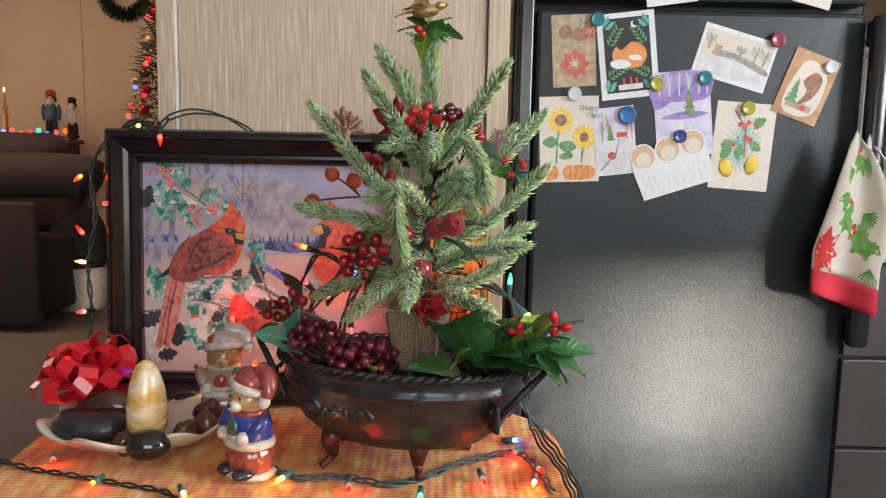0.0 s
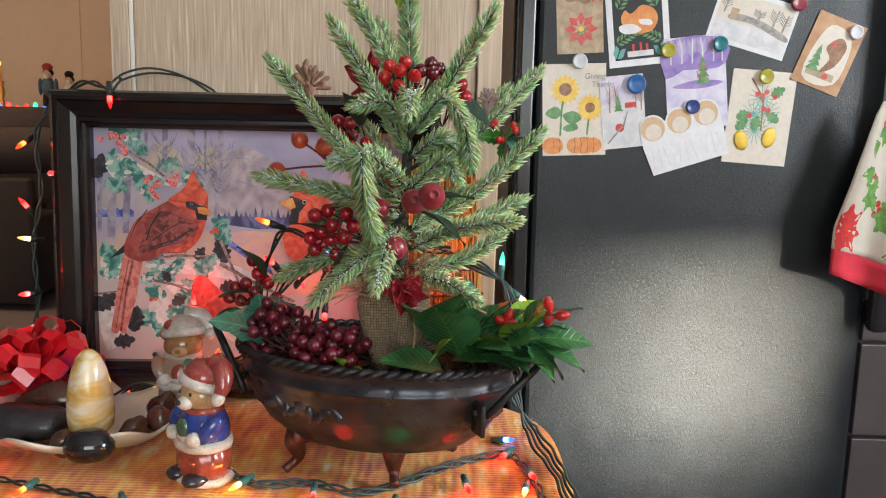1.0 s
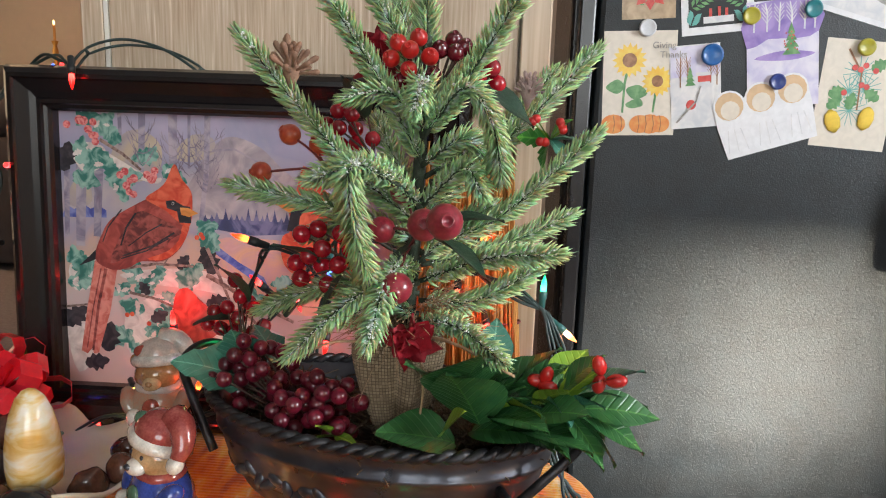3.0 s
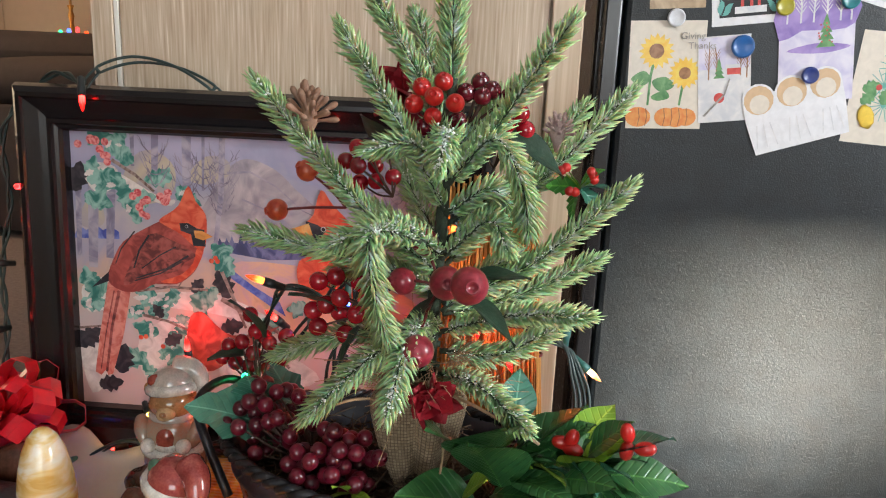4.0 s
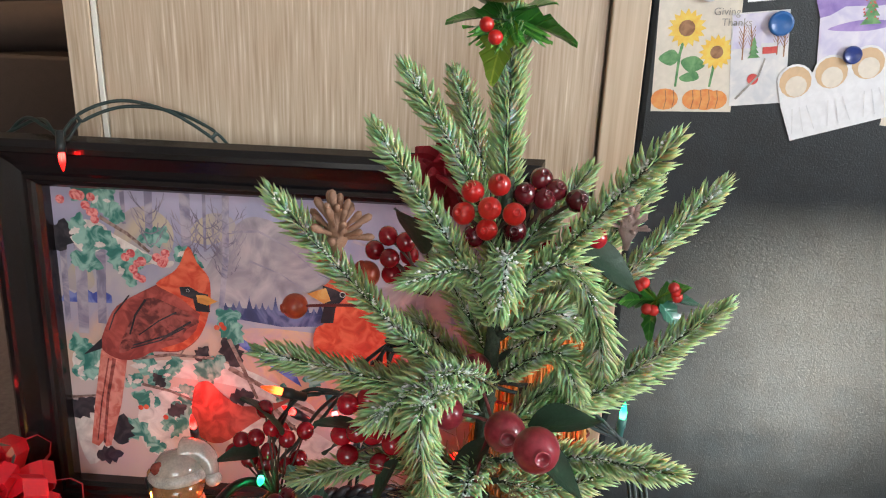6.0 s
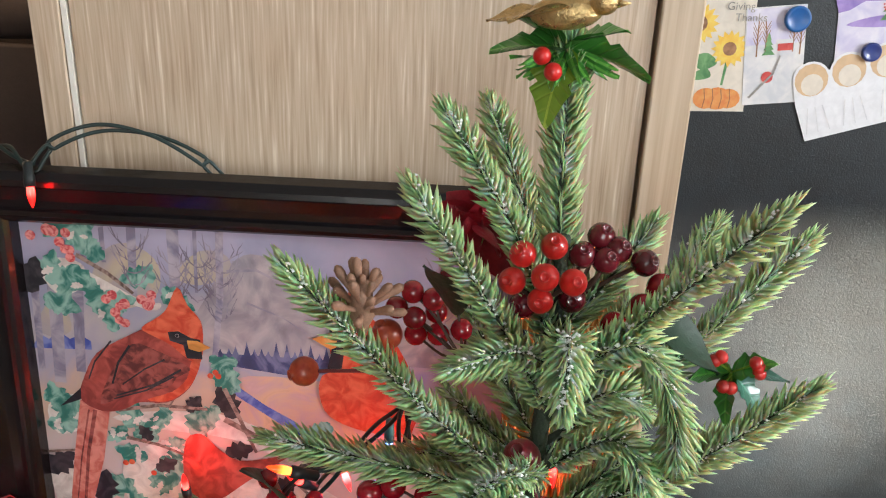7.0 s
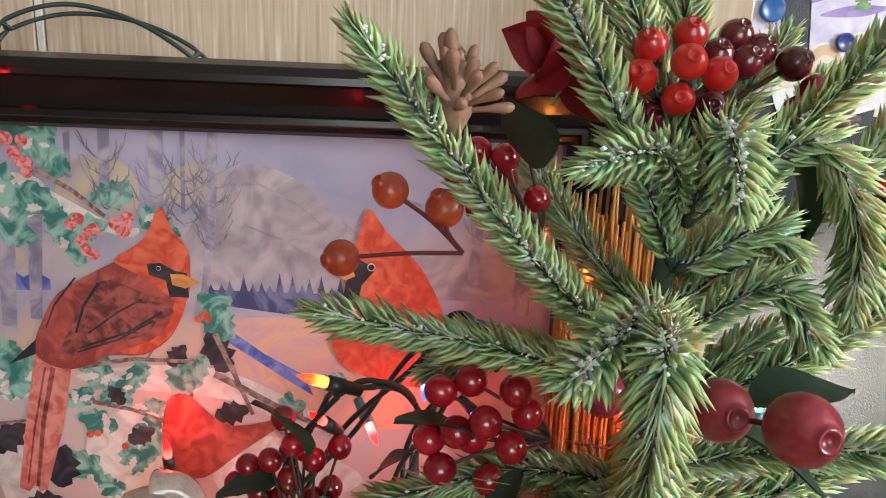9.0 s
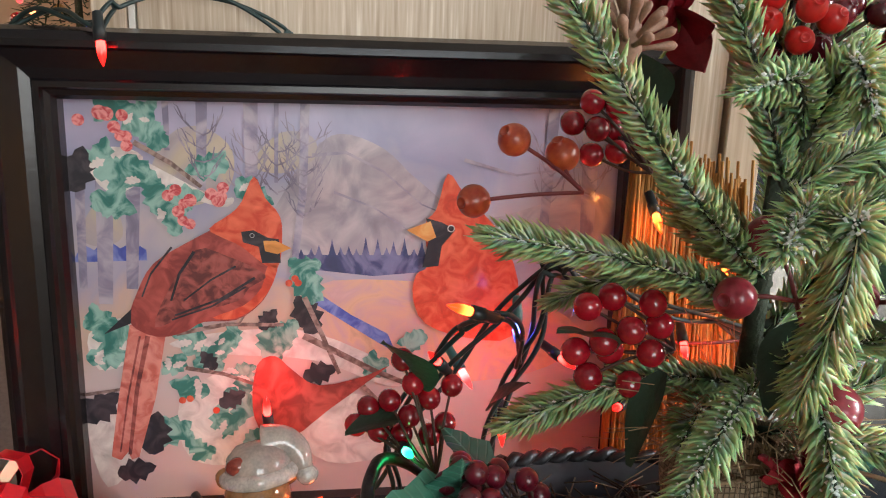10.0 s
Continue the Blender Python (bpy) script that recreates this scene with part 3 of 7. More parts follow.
def holly_outline(x, z, length, turn, wide=0.42, spikes=4):
    side = []
    for i in range(spikes * 2 + 1):
        t = i / (spikes * 2)
        w = math.sin(math.pi * (0.08 + 0.92 * t)) * wide * (1.0 if i % 2 else 0.62)
        side.append((t - 0.5, w))
    pts = side + [(a, -b) for a, b in reversed(side[:-1])]
    c, s = math.cos(turn), math.sin(turn)
    return [(x + length * (a * c - b * s), z + length * (a * s + b * c)) for a, b in pts]


def stroke(pts, width):
    path = [Vector(p) for p in smooth_outline(pts, 1)] if len(pts) > 2 else [Vector(p) for p in pts]
    left, right = [], []
    for i, p in enumerate(path):
        d = path[min(i + 1, len(path) - 1)] - path[max(i - 1, 0)]
        nrm = Vector((-d.y, d.x)).normalized() * width * (0.6 + 0.4 * (1 - i / len(path)))
        left.append(tuple(p + nrm))
        right.append(tuple(p - nrm))
    return left + right[::-1]


def limb_outline(pts, width):
    """An open brush line that thins towards its end."""
    left, right, n = [], [], len(pts)
    for i, p in enumerate(pts):
        d = Vector(pts[min(i + 1, n - 1)]) - Vector(pts[max(i - 1, 0)])
        off = Vector((-d.y, d.x)).normalized() * width * (1 - 0.75 * i / (n - 1))
        left.append((p[0] + off.x, p[1] + off.y))
        right.append((p[0] - off.x, p[1] - off.y))
    return left + right[::-1]


def paint(name, a, b, scale=60.0, rough=0.55):
    """Uneven brushed colour, from thin dark pigment to washed-out light."""
    dark, light = tuple(v * 0.72 for v in a), tuple(min(1, v * 1.12 + 0.02) for v in b)
    m = ramp_material(name, [(0.25, dark), (0.42, a), (0.58, b), (0.75, light)], rough, noise_factor(scale, 8, (1, 1, 1), "Object", 1.4), coat=0.25)
    m.node_tree.nodes["Principled BSDF"].inputs["Coat Roughness"].default_value = 0.12
    return m


def sky_paint():
    """Washes of lavender over grey-violet over warm pink, blotted like watercolour."""
    m = bpy.data.materials.new("watercolour wash")
    m.use_nodes = True
    n, l = m.node_tree.nodes, m.node_tree.links
    b = n["Principled BSDF"]
    tc, sp, nz, ad, r = n.new("ShaderNodeTexCoord"), n.new("ShaderNodeSeparateXYZ"), n.new("ShaderNodeTexNoise"), n.new("ShaderNodeMath"), n.new("ShaderNodeValToRGB")
    l.new(tc.outputs["Object"], sp.inputs[0])
    l.new(tc.outputs["Object"], nz.inputs[0])
    nz.inputs["Scale"].default_value, nz.inputs["Detail"].default_value, nz.inputs["Distortion"].default_value = 16, 7, 0.8
    mr = n.new("ShaderNodeMapRange")
    mr.inputs[1].default_value, mr.inputs[2].default_value = 0.042, 0.313
    l.new(sp.outputs[2], mr.inputs[0])
    ad.operation = "MULTIPLY_ADD"
    l.new(nz.outputs[0], ad.inputs[0])
    ad.inputs[1].default_value = 0.5
    sub = n.new("ShaderNodeMath")
    sub.operation, sub.inputs[1].default_value = "SUBTRACT", 0.25
    l.new(mr.outputs[0], sub.inputs[0])
    l.new(sub.outputs[0], ad.inputs[2])
    stops = [(0.0, (0.62, 0.42, 0.4)), (0.3, (0.58, 0.47, 0.46)), (0.45, (0.62, 0.42, 0.33)), (0.56, (0.40, 0.36, 0.47)), (0.68, (0.5, 0.44, 0.46)), (0.84, (0.33, 0.33, 0.47)), (1.0, (0.46, 0.42, 0.56))]
    r.color_ramp.elements[0].color, r.color_ramp.elements[1].color = (*stops[0][1], 1), (*stops[-1][1], 1)
    for p, c in stops[1:-1]:
        r.color_ramp.elements.new(p).color = (*c, 1)
    l.new(ad.outputs[0], r.inputs[0])
    l.new(r.outputs[0], b.inputs["Base Color"])
    b.inputs["Roughness"].default_value, b.inputs["Coat Weight"].default_value, b.inputs["Coat Roughness"].default_value = 0.6, 0.25, 0.12
    return m


def picture_paint():
    P = FRAMED
    flat_shape("paper", [[(-1, -1), (358, -1), (358, 272), (-1, 272)]], -0.006, sky_paint(), P, "watercolour wash of winter sky and snow")
    teal = paint("teal leaf paint", (0.03, 0.19, 0.155), (0.28, 0.5, 0.43), 70)
    pale = paint("pale snow paint", (0.62, 0.55, 0.52), (0.74, 0.68, 0.64), 70)
    dark = paint("black leaf paint", (0.012, 0.013, 0.02), (0.05, 0.04, 0.05))
    red, dred = paint("cardinal red paint", (0.62, 0.06, 0.025), (0.72, 0.13, 0.06), 80), paint("wing red brown paint", (0.13, 0.025, 0.025), (0.34, 0.08, 0.065), 90)
    dull = paint("dull red paint", (0.27, 0.04, 0.035), (0.46, 0.09, 0.07), 60)
    tail = paint("tail rose paint", (0.55, 0.13, 0.1), (0.66, 0.25, 0.2), 90)
    berry = paint("painted berry", (0.6, 0.07, 0.08), (0.8, 0.3, 0.28), 200)
    twig = paint("twig paint", (0.16, 0.1, 0.085), (0.35, 0.25, 0.22), 120)
    trunkm = paint("lavender trunk paint", (0.25, 0.225, 0.32), (0.44, 0.39, 0.46), 50)
    blue, navy = paint("blue hill paint", (0.07, 0.1, 0.42), (0.2, 0.24, 0.55)), paint("far spruce paint", (0.05, 0.06, 0.16), (0.16, 0.16, 0.3))
    ochre, orange = paint("ochre wash", (0.43, 0.37, 0.38), (0.52, 0.44, 0.33), 25), paint("beak orange paint", (0.7, 0.28, 0.06), (0.75, 0.42, 0.14))
    mountm = paint("mountain wash", (0.33, 0.29, 0.33), (0.5, 0.43, 0.45), 30)
    glow = paint("sunset wash", (0.72, 0.42, 0.28), (0.62, 0.36, 0.36), 30)
    cream = paint("white paint", (0.6, 0.6, 0.6), (0.8, 0.78, 0.74))
    rng = random.Random(4)
    flat_shape("mountain", [smooth_outline([(120, 170), (132, 214), (150, 240), (168, 252), (196, 243), (222, 220), (262, 196), (330, 214), (357, 206), (357, 172), (240, 170)])], -0.0058, mountm, P)
    flat_shape("sunset_field", [smooth_outline([(150, 150), (230, 152), (300, 140), (340, 110), (300, 84), (220, 80), (170, 100)])], -0.0058, glow, P)
    flat_shape("ochre_wash", [smooth_outline([(50, 225), (62, 250), (82, 255), (100, 240), (96, 215), (70, 205)]), smooth_outline([(4, 185), (14, 205), (26, 205), (30, 185), (16, 178)]),
                              smooth_outline([(112, 232), (130, 252), (150, 250), (152, 236), (130, 226)])], -0.0057, ochre, P)
    flat_shape("blue_hill", [[(0, 171), (5, 180), (12, 176), (20, 183), (28, 177), (36, 181), (44, 176), (44, 169), (0, 168)], [(175, 130), (150, 148), (145, 142), (190, 112), (206, 102), (200, 116)]], -0.0056, blue, P)
    spruces = [[(140, 163), (140, 172), (244, 171), (244, 161), (190, 157)]]
    for k in range(17):
        x, hgt = 143 + k * 6.1 + rng.uniform(-1.5, 1.5), rng.uniform(5, 15)
        spruces.append([(x - 3, 170), (x - 1.2, 170 + hgt * 0.5), (x, 170 + hgt), (x + 1.2, 170 + hgt * 0.5), (x + 3, 170)])
    flat_shape("spruce_line", spruces, -0.0055, navy, P, "dark blue painted spruces")
    trunks = [stroke([(112, 271), (111, 200)], 4.5), stroke([(82, 271), (80, 215)], 3.5), stroke([(146, 271), (144, 215), (138, 168)], 3), stroke([(21, 222), (17, 140)], 5.5),
              stroke([(38, 218), (34, 150)], 4.5), stroke([(6, 218), (4, 150)], 3), stroke([(60, 271), (60, 240)], 2), stroke([(128, 271), (127, 220)], 1.5), stroke([(310, 271), (306, 180)], 4), stroke([(336, 271), (338, 160)], 6)]
    twigs = []
    for x, z in ((112, 240), (146, 245), (144, 225), (128, 240), (310, 235), (82, 250), (338, 240)):
        for s in (-1, 1):
            for k in range(4):
                reach, rise = rng.uniform(9, 17), rng.uniform(8, 20)
                limb = [(x + s * reach * u, z - 9 * k + rise * u ** 1.6 + rng.uniform(-1, 1)) for u in (0, 0.3, 0.6, 0.85, 1.0)]
                twigs.append(limb)
                for w in (0.4, 0.7):
                    fx, fz = x + s * reach * w, z - 9 * k + rise * w ** 1.6
                    twigs.append([(fx, fz), (fx + s * rng.uniform(1, 4), fz + rng.uniform(4, 8)), (fx + s * rng.uniform(1, 6), fz + rng.uniform(8, 13))])
    flat_shape("bare_tree", trunks, -0.0054, trunkm, P)
    flat_shape("bare_twig", [p for limb in twigs for p in [limb_outline(limb, 0.55)]], -0.00535, paint("grey twig paint", (0.2, 0.17, 0.23), (0.36, 0.31, 0.37), 50), P)
    flat_shape("ridge", [limb_outline([(150, 238), (172, 240), (196, 228), (222, 206), (246, 196)], 1.2), limb_outline([(164, 214), (190, 204), (214, 188)], 0.9), limb_outline([(250, 236), (286, 226), (330, 232)], 1.3)], -0.00535, paint("slate shadow wash", (0.27, 0.24, 0.31), (0.4, 0.35, 0.41), 40), P)
    snow = [smooth_outline(p) for p in ([(10, 235), (28, 242), (45, 236), (40, 218), (22, 214)], [(40, 236), (85, 212), (100, 210), (92, 204), (60, 216)], [(55, 112), (95, 120), (150, 118), (215, 85), (200, 78), (150, 98), (90, 104)],
            [(60, 70), (90, 92), (120, 84), (130, 55), (100, 25), (65, 30)], [(0, 60), (20, 75), (35, 40), (10, 10)], [(150, 70), (190, 70), (240, 40), (170, 20), (140, 40)], [(5, 120), (30, 130), (35, 105), (10, 95)])]
    flat_shape("snow", snow, -0.0053, pale, P)
    leaves = []
    for x, z in ((42, 264), (19, 235), (39, 224), (87, 230), (59, 198), (110, 214), (140, 162), (11, 133), (16, 106), (67, 117), (92, 113), (68, 81), (89, 52), (55, 49), (28, 265), (54, 252), (30, 228), (100, 90),
                 (80, 102), (120, 108), (60, 95), (48, 215), (68, 206), (100, 66), (110, 44), (75, 34), (24, 120), (130, 118), (215, 108), (190, 92), (25, 205), (145, 150)):
        for k in range(2):
            leaves.append(holly_outline(x + rng.uniform(-5, 5), z + rng.uniform(-4, 4), rng.uniform(17, 30), rng.uniform(0, 6.28), 0.36))
    flat_shape("holly_paint", leaves, -0.0051, teal, P, "teal painted holly leaves")
    flat_shape("leaf_highlight", [holly_outline(x + rng.uniform(-6, 6), z + rng.uniform(-5, 5), rng.uniform(6, 11), rng.uniform(0, 6), 0.3) for x, z in ((42, 262), (19, 233), (39, 222), (59, 198), (110, 212), (92, 110), (68, 80), (89, 50), (16, 104), (100, 88), (60, 93), (70, 112)) for k in range(2)],
               -0.00495, pale, P)
    flat_shape("dark_foliage", [holly_outline(x, z, ln, tr, 0.4) for x, z, ln, tr in ((6, 228, 30, 1.3), (145, 131, 30, 2.0), (154, 89, 24, 0.3), (95, 72, 20, 0.5), (10, 69, 30, 0.7), (43, 49, 32, 1.4), (120, 128, 18, 0.9), (80, 100, 16, 2.2), (190, 60, 22, 0.4), (30, 22, 26, 0.2))], -0.0050, dark, P, "black painted leaves")
    flat_shape("twig_paint", [stroke([(40, 245), (62, 232), (80, 217)], 1.7), stroke([(60, 119), (92, 125), (130, 124)], 1.6), stroke([(143, 116), (165, 104), (190, 90), (230, 72)], 2.4), stroke([(65, 95), (90, 90), (118, 79)], 1.5), stroke([(144, 143), (156, 115), (167, 88)], 1.8),
                         stroke([(0, 78), (30, 82)], 1.2), stroke([(100, 124), (110, 140)], 0.8), stroke([(180, 82), (210, 50)], 1.6)], -0.0048, twig, P)
    bird = smooth_outline([(113, 224), (120, 210), (129, 198), (130, 183), (127, 165), (122, 150), (114, 138), (99, 128), (78, 127), (67, 121), (52, 117), (38, 121), (31, 130), (37, 148), (48, 167), (70, 181), (88, 191), (103, 202)], 3)
    flat_shape("bird_body", [bird], -0.0046, dull, P, "red painted bird on a twig")
    flat_shape("bird_tail", [[(31, 126), (54, 122), (45, 75), (32, 32), (27, 30), (25, 36), (20, 30), (14, 33), (21, 75)]], -0.0047, tail, P)
    flat_shape("tail_feather", [stroke([(42, 118), (33, 80), (26, 34)], 1.6), stroke([(37, 118), (27, 75), (20, 36)], 0.7)], -0.00455, dred, P)
    flat_shape("bird_head", [smooth_outline([(113, 224), (120, 210), (129, 198), (130, 180), (127, 164), (118, 166), (104, 178), (92, 184), (84, 190), (98, 200), (105, 208)], 3)], -0.0044, red, P)
    flat_shape("bird_breast", [smooth_outline([(127, 165), (122, 150), (112, 137), (98, 129), (84, 130), (104, 138), (116, 150), (120, 164)], 3)], -0.0044, red, P)
    flat_shape("bird_wing", [smooth_outline([(75, 176), (94, 172), (113, 163), (119, 157), (108, 150), (100, 141), (67, 132), (47, 124), (56, 148)], 3)], -0.0042, dred, P)
    flat_shape("wing_feather", [stroke([(112, 157), (90, 143), (60, 132)], 0.9), stroke([(106, 151), (84, 138), (58, 129)], 0.7), stroke([(74, 175), (64, 160), (58, 142)], 1.0), stroke([(100, 165), (84, 156), (66, 142)], 0.7), [(15, 120), (33, 137), (32, 127)],
                                stroke([(60, 178), (46, 160), (40, 145)], 0.7)], -0.0040, dark, P)
    flat_shape("bird_mask", [[(104, 188), (112, 189), (121, 184), (128, 183), (129, 167), (117, 167), (115, 178), (105, 181)]], -0.0039, dark, P)
    flat_shape("beak", [[(118, 182), (126, 182), (136, 177), (127, 173), (119, 175)], [(212, 189), (228, 195), (232, 184), (226, 181)]], -0.0037, orange, P)
    bird2 = smooth_outline([(239, 227), (250, 214), (265, 199), (277, 184), (290, 153), (288, 113), (256, 112), (226, 123), (217, 142), (219, 158), (227, 165), (224, 192), (232, 203)], 3)
    # Small bird; the nearby bulb's red glow on it is put into the paint.
    flat_shape("small_bird_in_glow", [smooth_outline([(112, 96), (124, 102), (135, 92), (153, 80), (185, 86), (200, 92), (160, 62), (134, 42), (115, 46), (108, 66)], 3)], -0.0046, dull, P)
    flat_shape("bird_body", [bird2], -0.0046, red, P, "bright red painted bird")
    flat_shape("bird_mask", [[(225, 197), (236, 194), (245, 189), (236, 178), (234, 164), (223, 163), (227, 182)]], -0.0039, dark, P)
    flat_shape("eye", [disc(242, 190, 2.6), disc(111, 185.5, 1.5)], -0.0036, cream, P)
    flat_shape("pupil", [disc(242, 190, 1.9), disc(111, 185.5, 1.2)], -0.0034, dark, P)
    flat_shape("berry_paint", [disc(x + rng.uniform(-2, 2), z + 14 + rng.uniform(-2, 2), rng.uniform(3.2, 4.6)) for x, z in ((7, 246), (25, 248), (29, 240), (35, 234), (35, 246), (20, 250), (37, 229), (31, 234), (65, 200), (74, 196), (68, 191), (86, 200), (93, 198), (69, 180),
               (73, 178), (66, 186), (89, 193), (95, 203), (60, 196))], -0.0047, berry, P, "pinkish red painted berries")
    flat_shape("berry_paint", [disc(x, z + 14, 2.4) for x, z in ((140, 139), (138, 142), (62, 58), (67, 59), (134, 139), (84, 50))], -0.0047, red, P)
    return P


picture_paint()


# ---- cards and magnets on the refrigerator ----
def card_paint(name, a, b=None, rough=0.5, scale=70):
    return ramp_material(name, [(0.35, a), (0.65, b or tuple(min(1, v * 1.1) for v in a))], rough, noise_factor(scale, 5, (1, 1, 1), "Object", 0.6), coat=0.15)


C_WHITE, C_CREAM, C_TAN = card_paint("card white", (0.68, 0.68, 0.71)), card_paint("card cream", (0.64, 0.58, 0.5)), card_paint("aged tan print", (0.34, 0.24, 0.15), (0.5, 0.37, 0.24), scale=50)
C_BLACK, C_GREEN, C_RED = card_paint("print black", (0.015, 0.017, 0.02)), card_paint("print green", (0.06, 0.2, 0.07), (0.16, 0.34, 0.14)), card_paint("print red", (0.5, 0.04, 0.04), (0.62, 0.1, 0.08))
C_TEAL, C_ORANGE, C_YELLOW = card_paint("print teal", (0.12, 0.36, 0.33)), card_paint("print orange", (0.68, 0.22, 0.06), (0.74, 0.34, 0.1)), card_paint("print sunflower", (0.78, 0.46, 0.06), (0.8, 0.6, 0.12))
C_BROWN, C_PURPLE, C_LILAC = card_paint("print brown", (0.2, 0.09, 0.04), (0.36, 0.18, 0.09)), card_paint("print purple", (0.2, 0.13, 0.42), (0.38, 0.27, 0.58), scale=25), card_paint("print lilac", (0.5, 0.47, 0.66), (0.7, 0.67, 0.76), scale=30)
C_GREY, C_SNOW, C_GOLD = card_paint("print grey", (0.2, 0.19, 0.18), (0.4, 0.38, 0.35), scale=90), card_paint("print snow", (0.55, 0.56, 0.6), (0.72, 0.7, 0.7), scale=40), mat("gold foil", (0.62, 0.43, 0.06), 0.35, 0.5, bump=0.5, bscale=900)
C_SKIN = card_paint("soft peach print", (0.58, 0.4, 0.24))


def card(name, cx, cz, w, h, rot, face, label, art=(), lift=0.0, outline=None):
    """art: rows of (name, outlines in card units -0.5..0.5 across and in card widths up, colour)."""
    c = empty(name, pose(cx, 1.8795 - lift, cz) @ pose(0, 0, 0, 0, -rot, 0), label, "greeting card", "cards on the refrigerator")
    pts = outline or [(-w / 2, -h / 2), (w / 2, -h / 2), (w / 2, h / 2), (-w / 2, h / 2)]
    n = len(pts)
    if outline:
        verts = [(x, 0, z) for x, z in pts] + [(x, 0.0006, z) for x, z in pts]
        faces = [tuple(range(n)), tuple(range(2 * n - 1, n - 1, -1))] + [(i, n + i, n + (i + 1) % n, (i + 1) % n) for i in range(n)]
        me = mesh_object("paper", verts, faces, face, c, smooth=False).data
        bm = bmesh.new()
        bm.from_mesh(me)
        bmesh.ops.triangulate(bm, faces=[q for q in bm.faces if len(q.verts) > 4], ngon_method="EAR_CLIP")
        bm.to_mesh(me)
        bm.free()
    else:
        verts, faces = [], []
        for s in (0.0, 0.0006):
            for j in range(7):
                for i in range(2):
                    x, z = (i - 0.5) * w, (j / 6 - 0.5) * h
                    verts.append((x, s, z))
        for j in range(6):
            a = j * 2
            faces += [(a, a + 1, a + 3, a + 2), (14 + a + 2, 14 + a + 3, 14 + a + 1, 14 + a), (a, a + 2, a + 16, a + 14), (a + 1, a + 15, a + 17, a + 3)]
        faces += [(0, 14, 15, 1), (12, 13, 27, 26)]
        mesh_object("paper", verts, faces, face, c, smooth=False)
    for k, (nm, polys, colour) in enumerate(art):
        v, f = [], []
        for i, p in enumerate(polys):
            o = len(v)
            v += [(x * w, -0.0003 - 0.00022 * k - 4e-6 * i, z * w) for x, z in p]
            f.append(tuple(range(o, o + len(p))))
        me = bpy.data.meshes.new(nm)
        me.from_pydata(v, [], f)
        me.materials.append(colour)
        bm = bmesh.new()
        bm.from_mesh(me)
        bmesh.ops.triangulate(bm, faces=bm.faces[:], ngon_method="EAR_CLIP")
        bm.to_mesh(me)
        bm.free()
        art_ob = tagged(new(nm, me), kind="stuff" if len(polys) > 1 else "")
        art_ob.parent = c
    return c


def rect(x0, x1, z0, z1):
    return [(x0, z0), (x1, z0), (x1, z1), (x0, z1)]


def petals(x, z, r, n, wide=0.35, start=0.0):
    out = []
    for k in range(n):
        a = start + 2 * math.pi * k / n
        c, s = math.cos(a), math.sin(a)
        p = [(0.25 * r, 0), (0.6 * r, wide * r * 0.5), (r, 0), (0.6 * r, -wide * r * 0.5)]
        out.append([(x + u * c - v * s, z + u * s + v * c) for u, v in p])
    return out


def scaled(polys, f):
    return [[(x * f, z * f) for x, z in p] for p in polys]


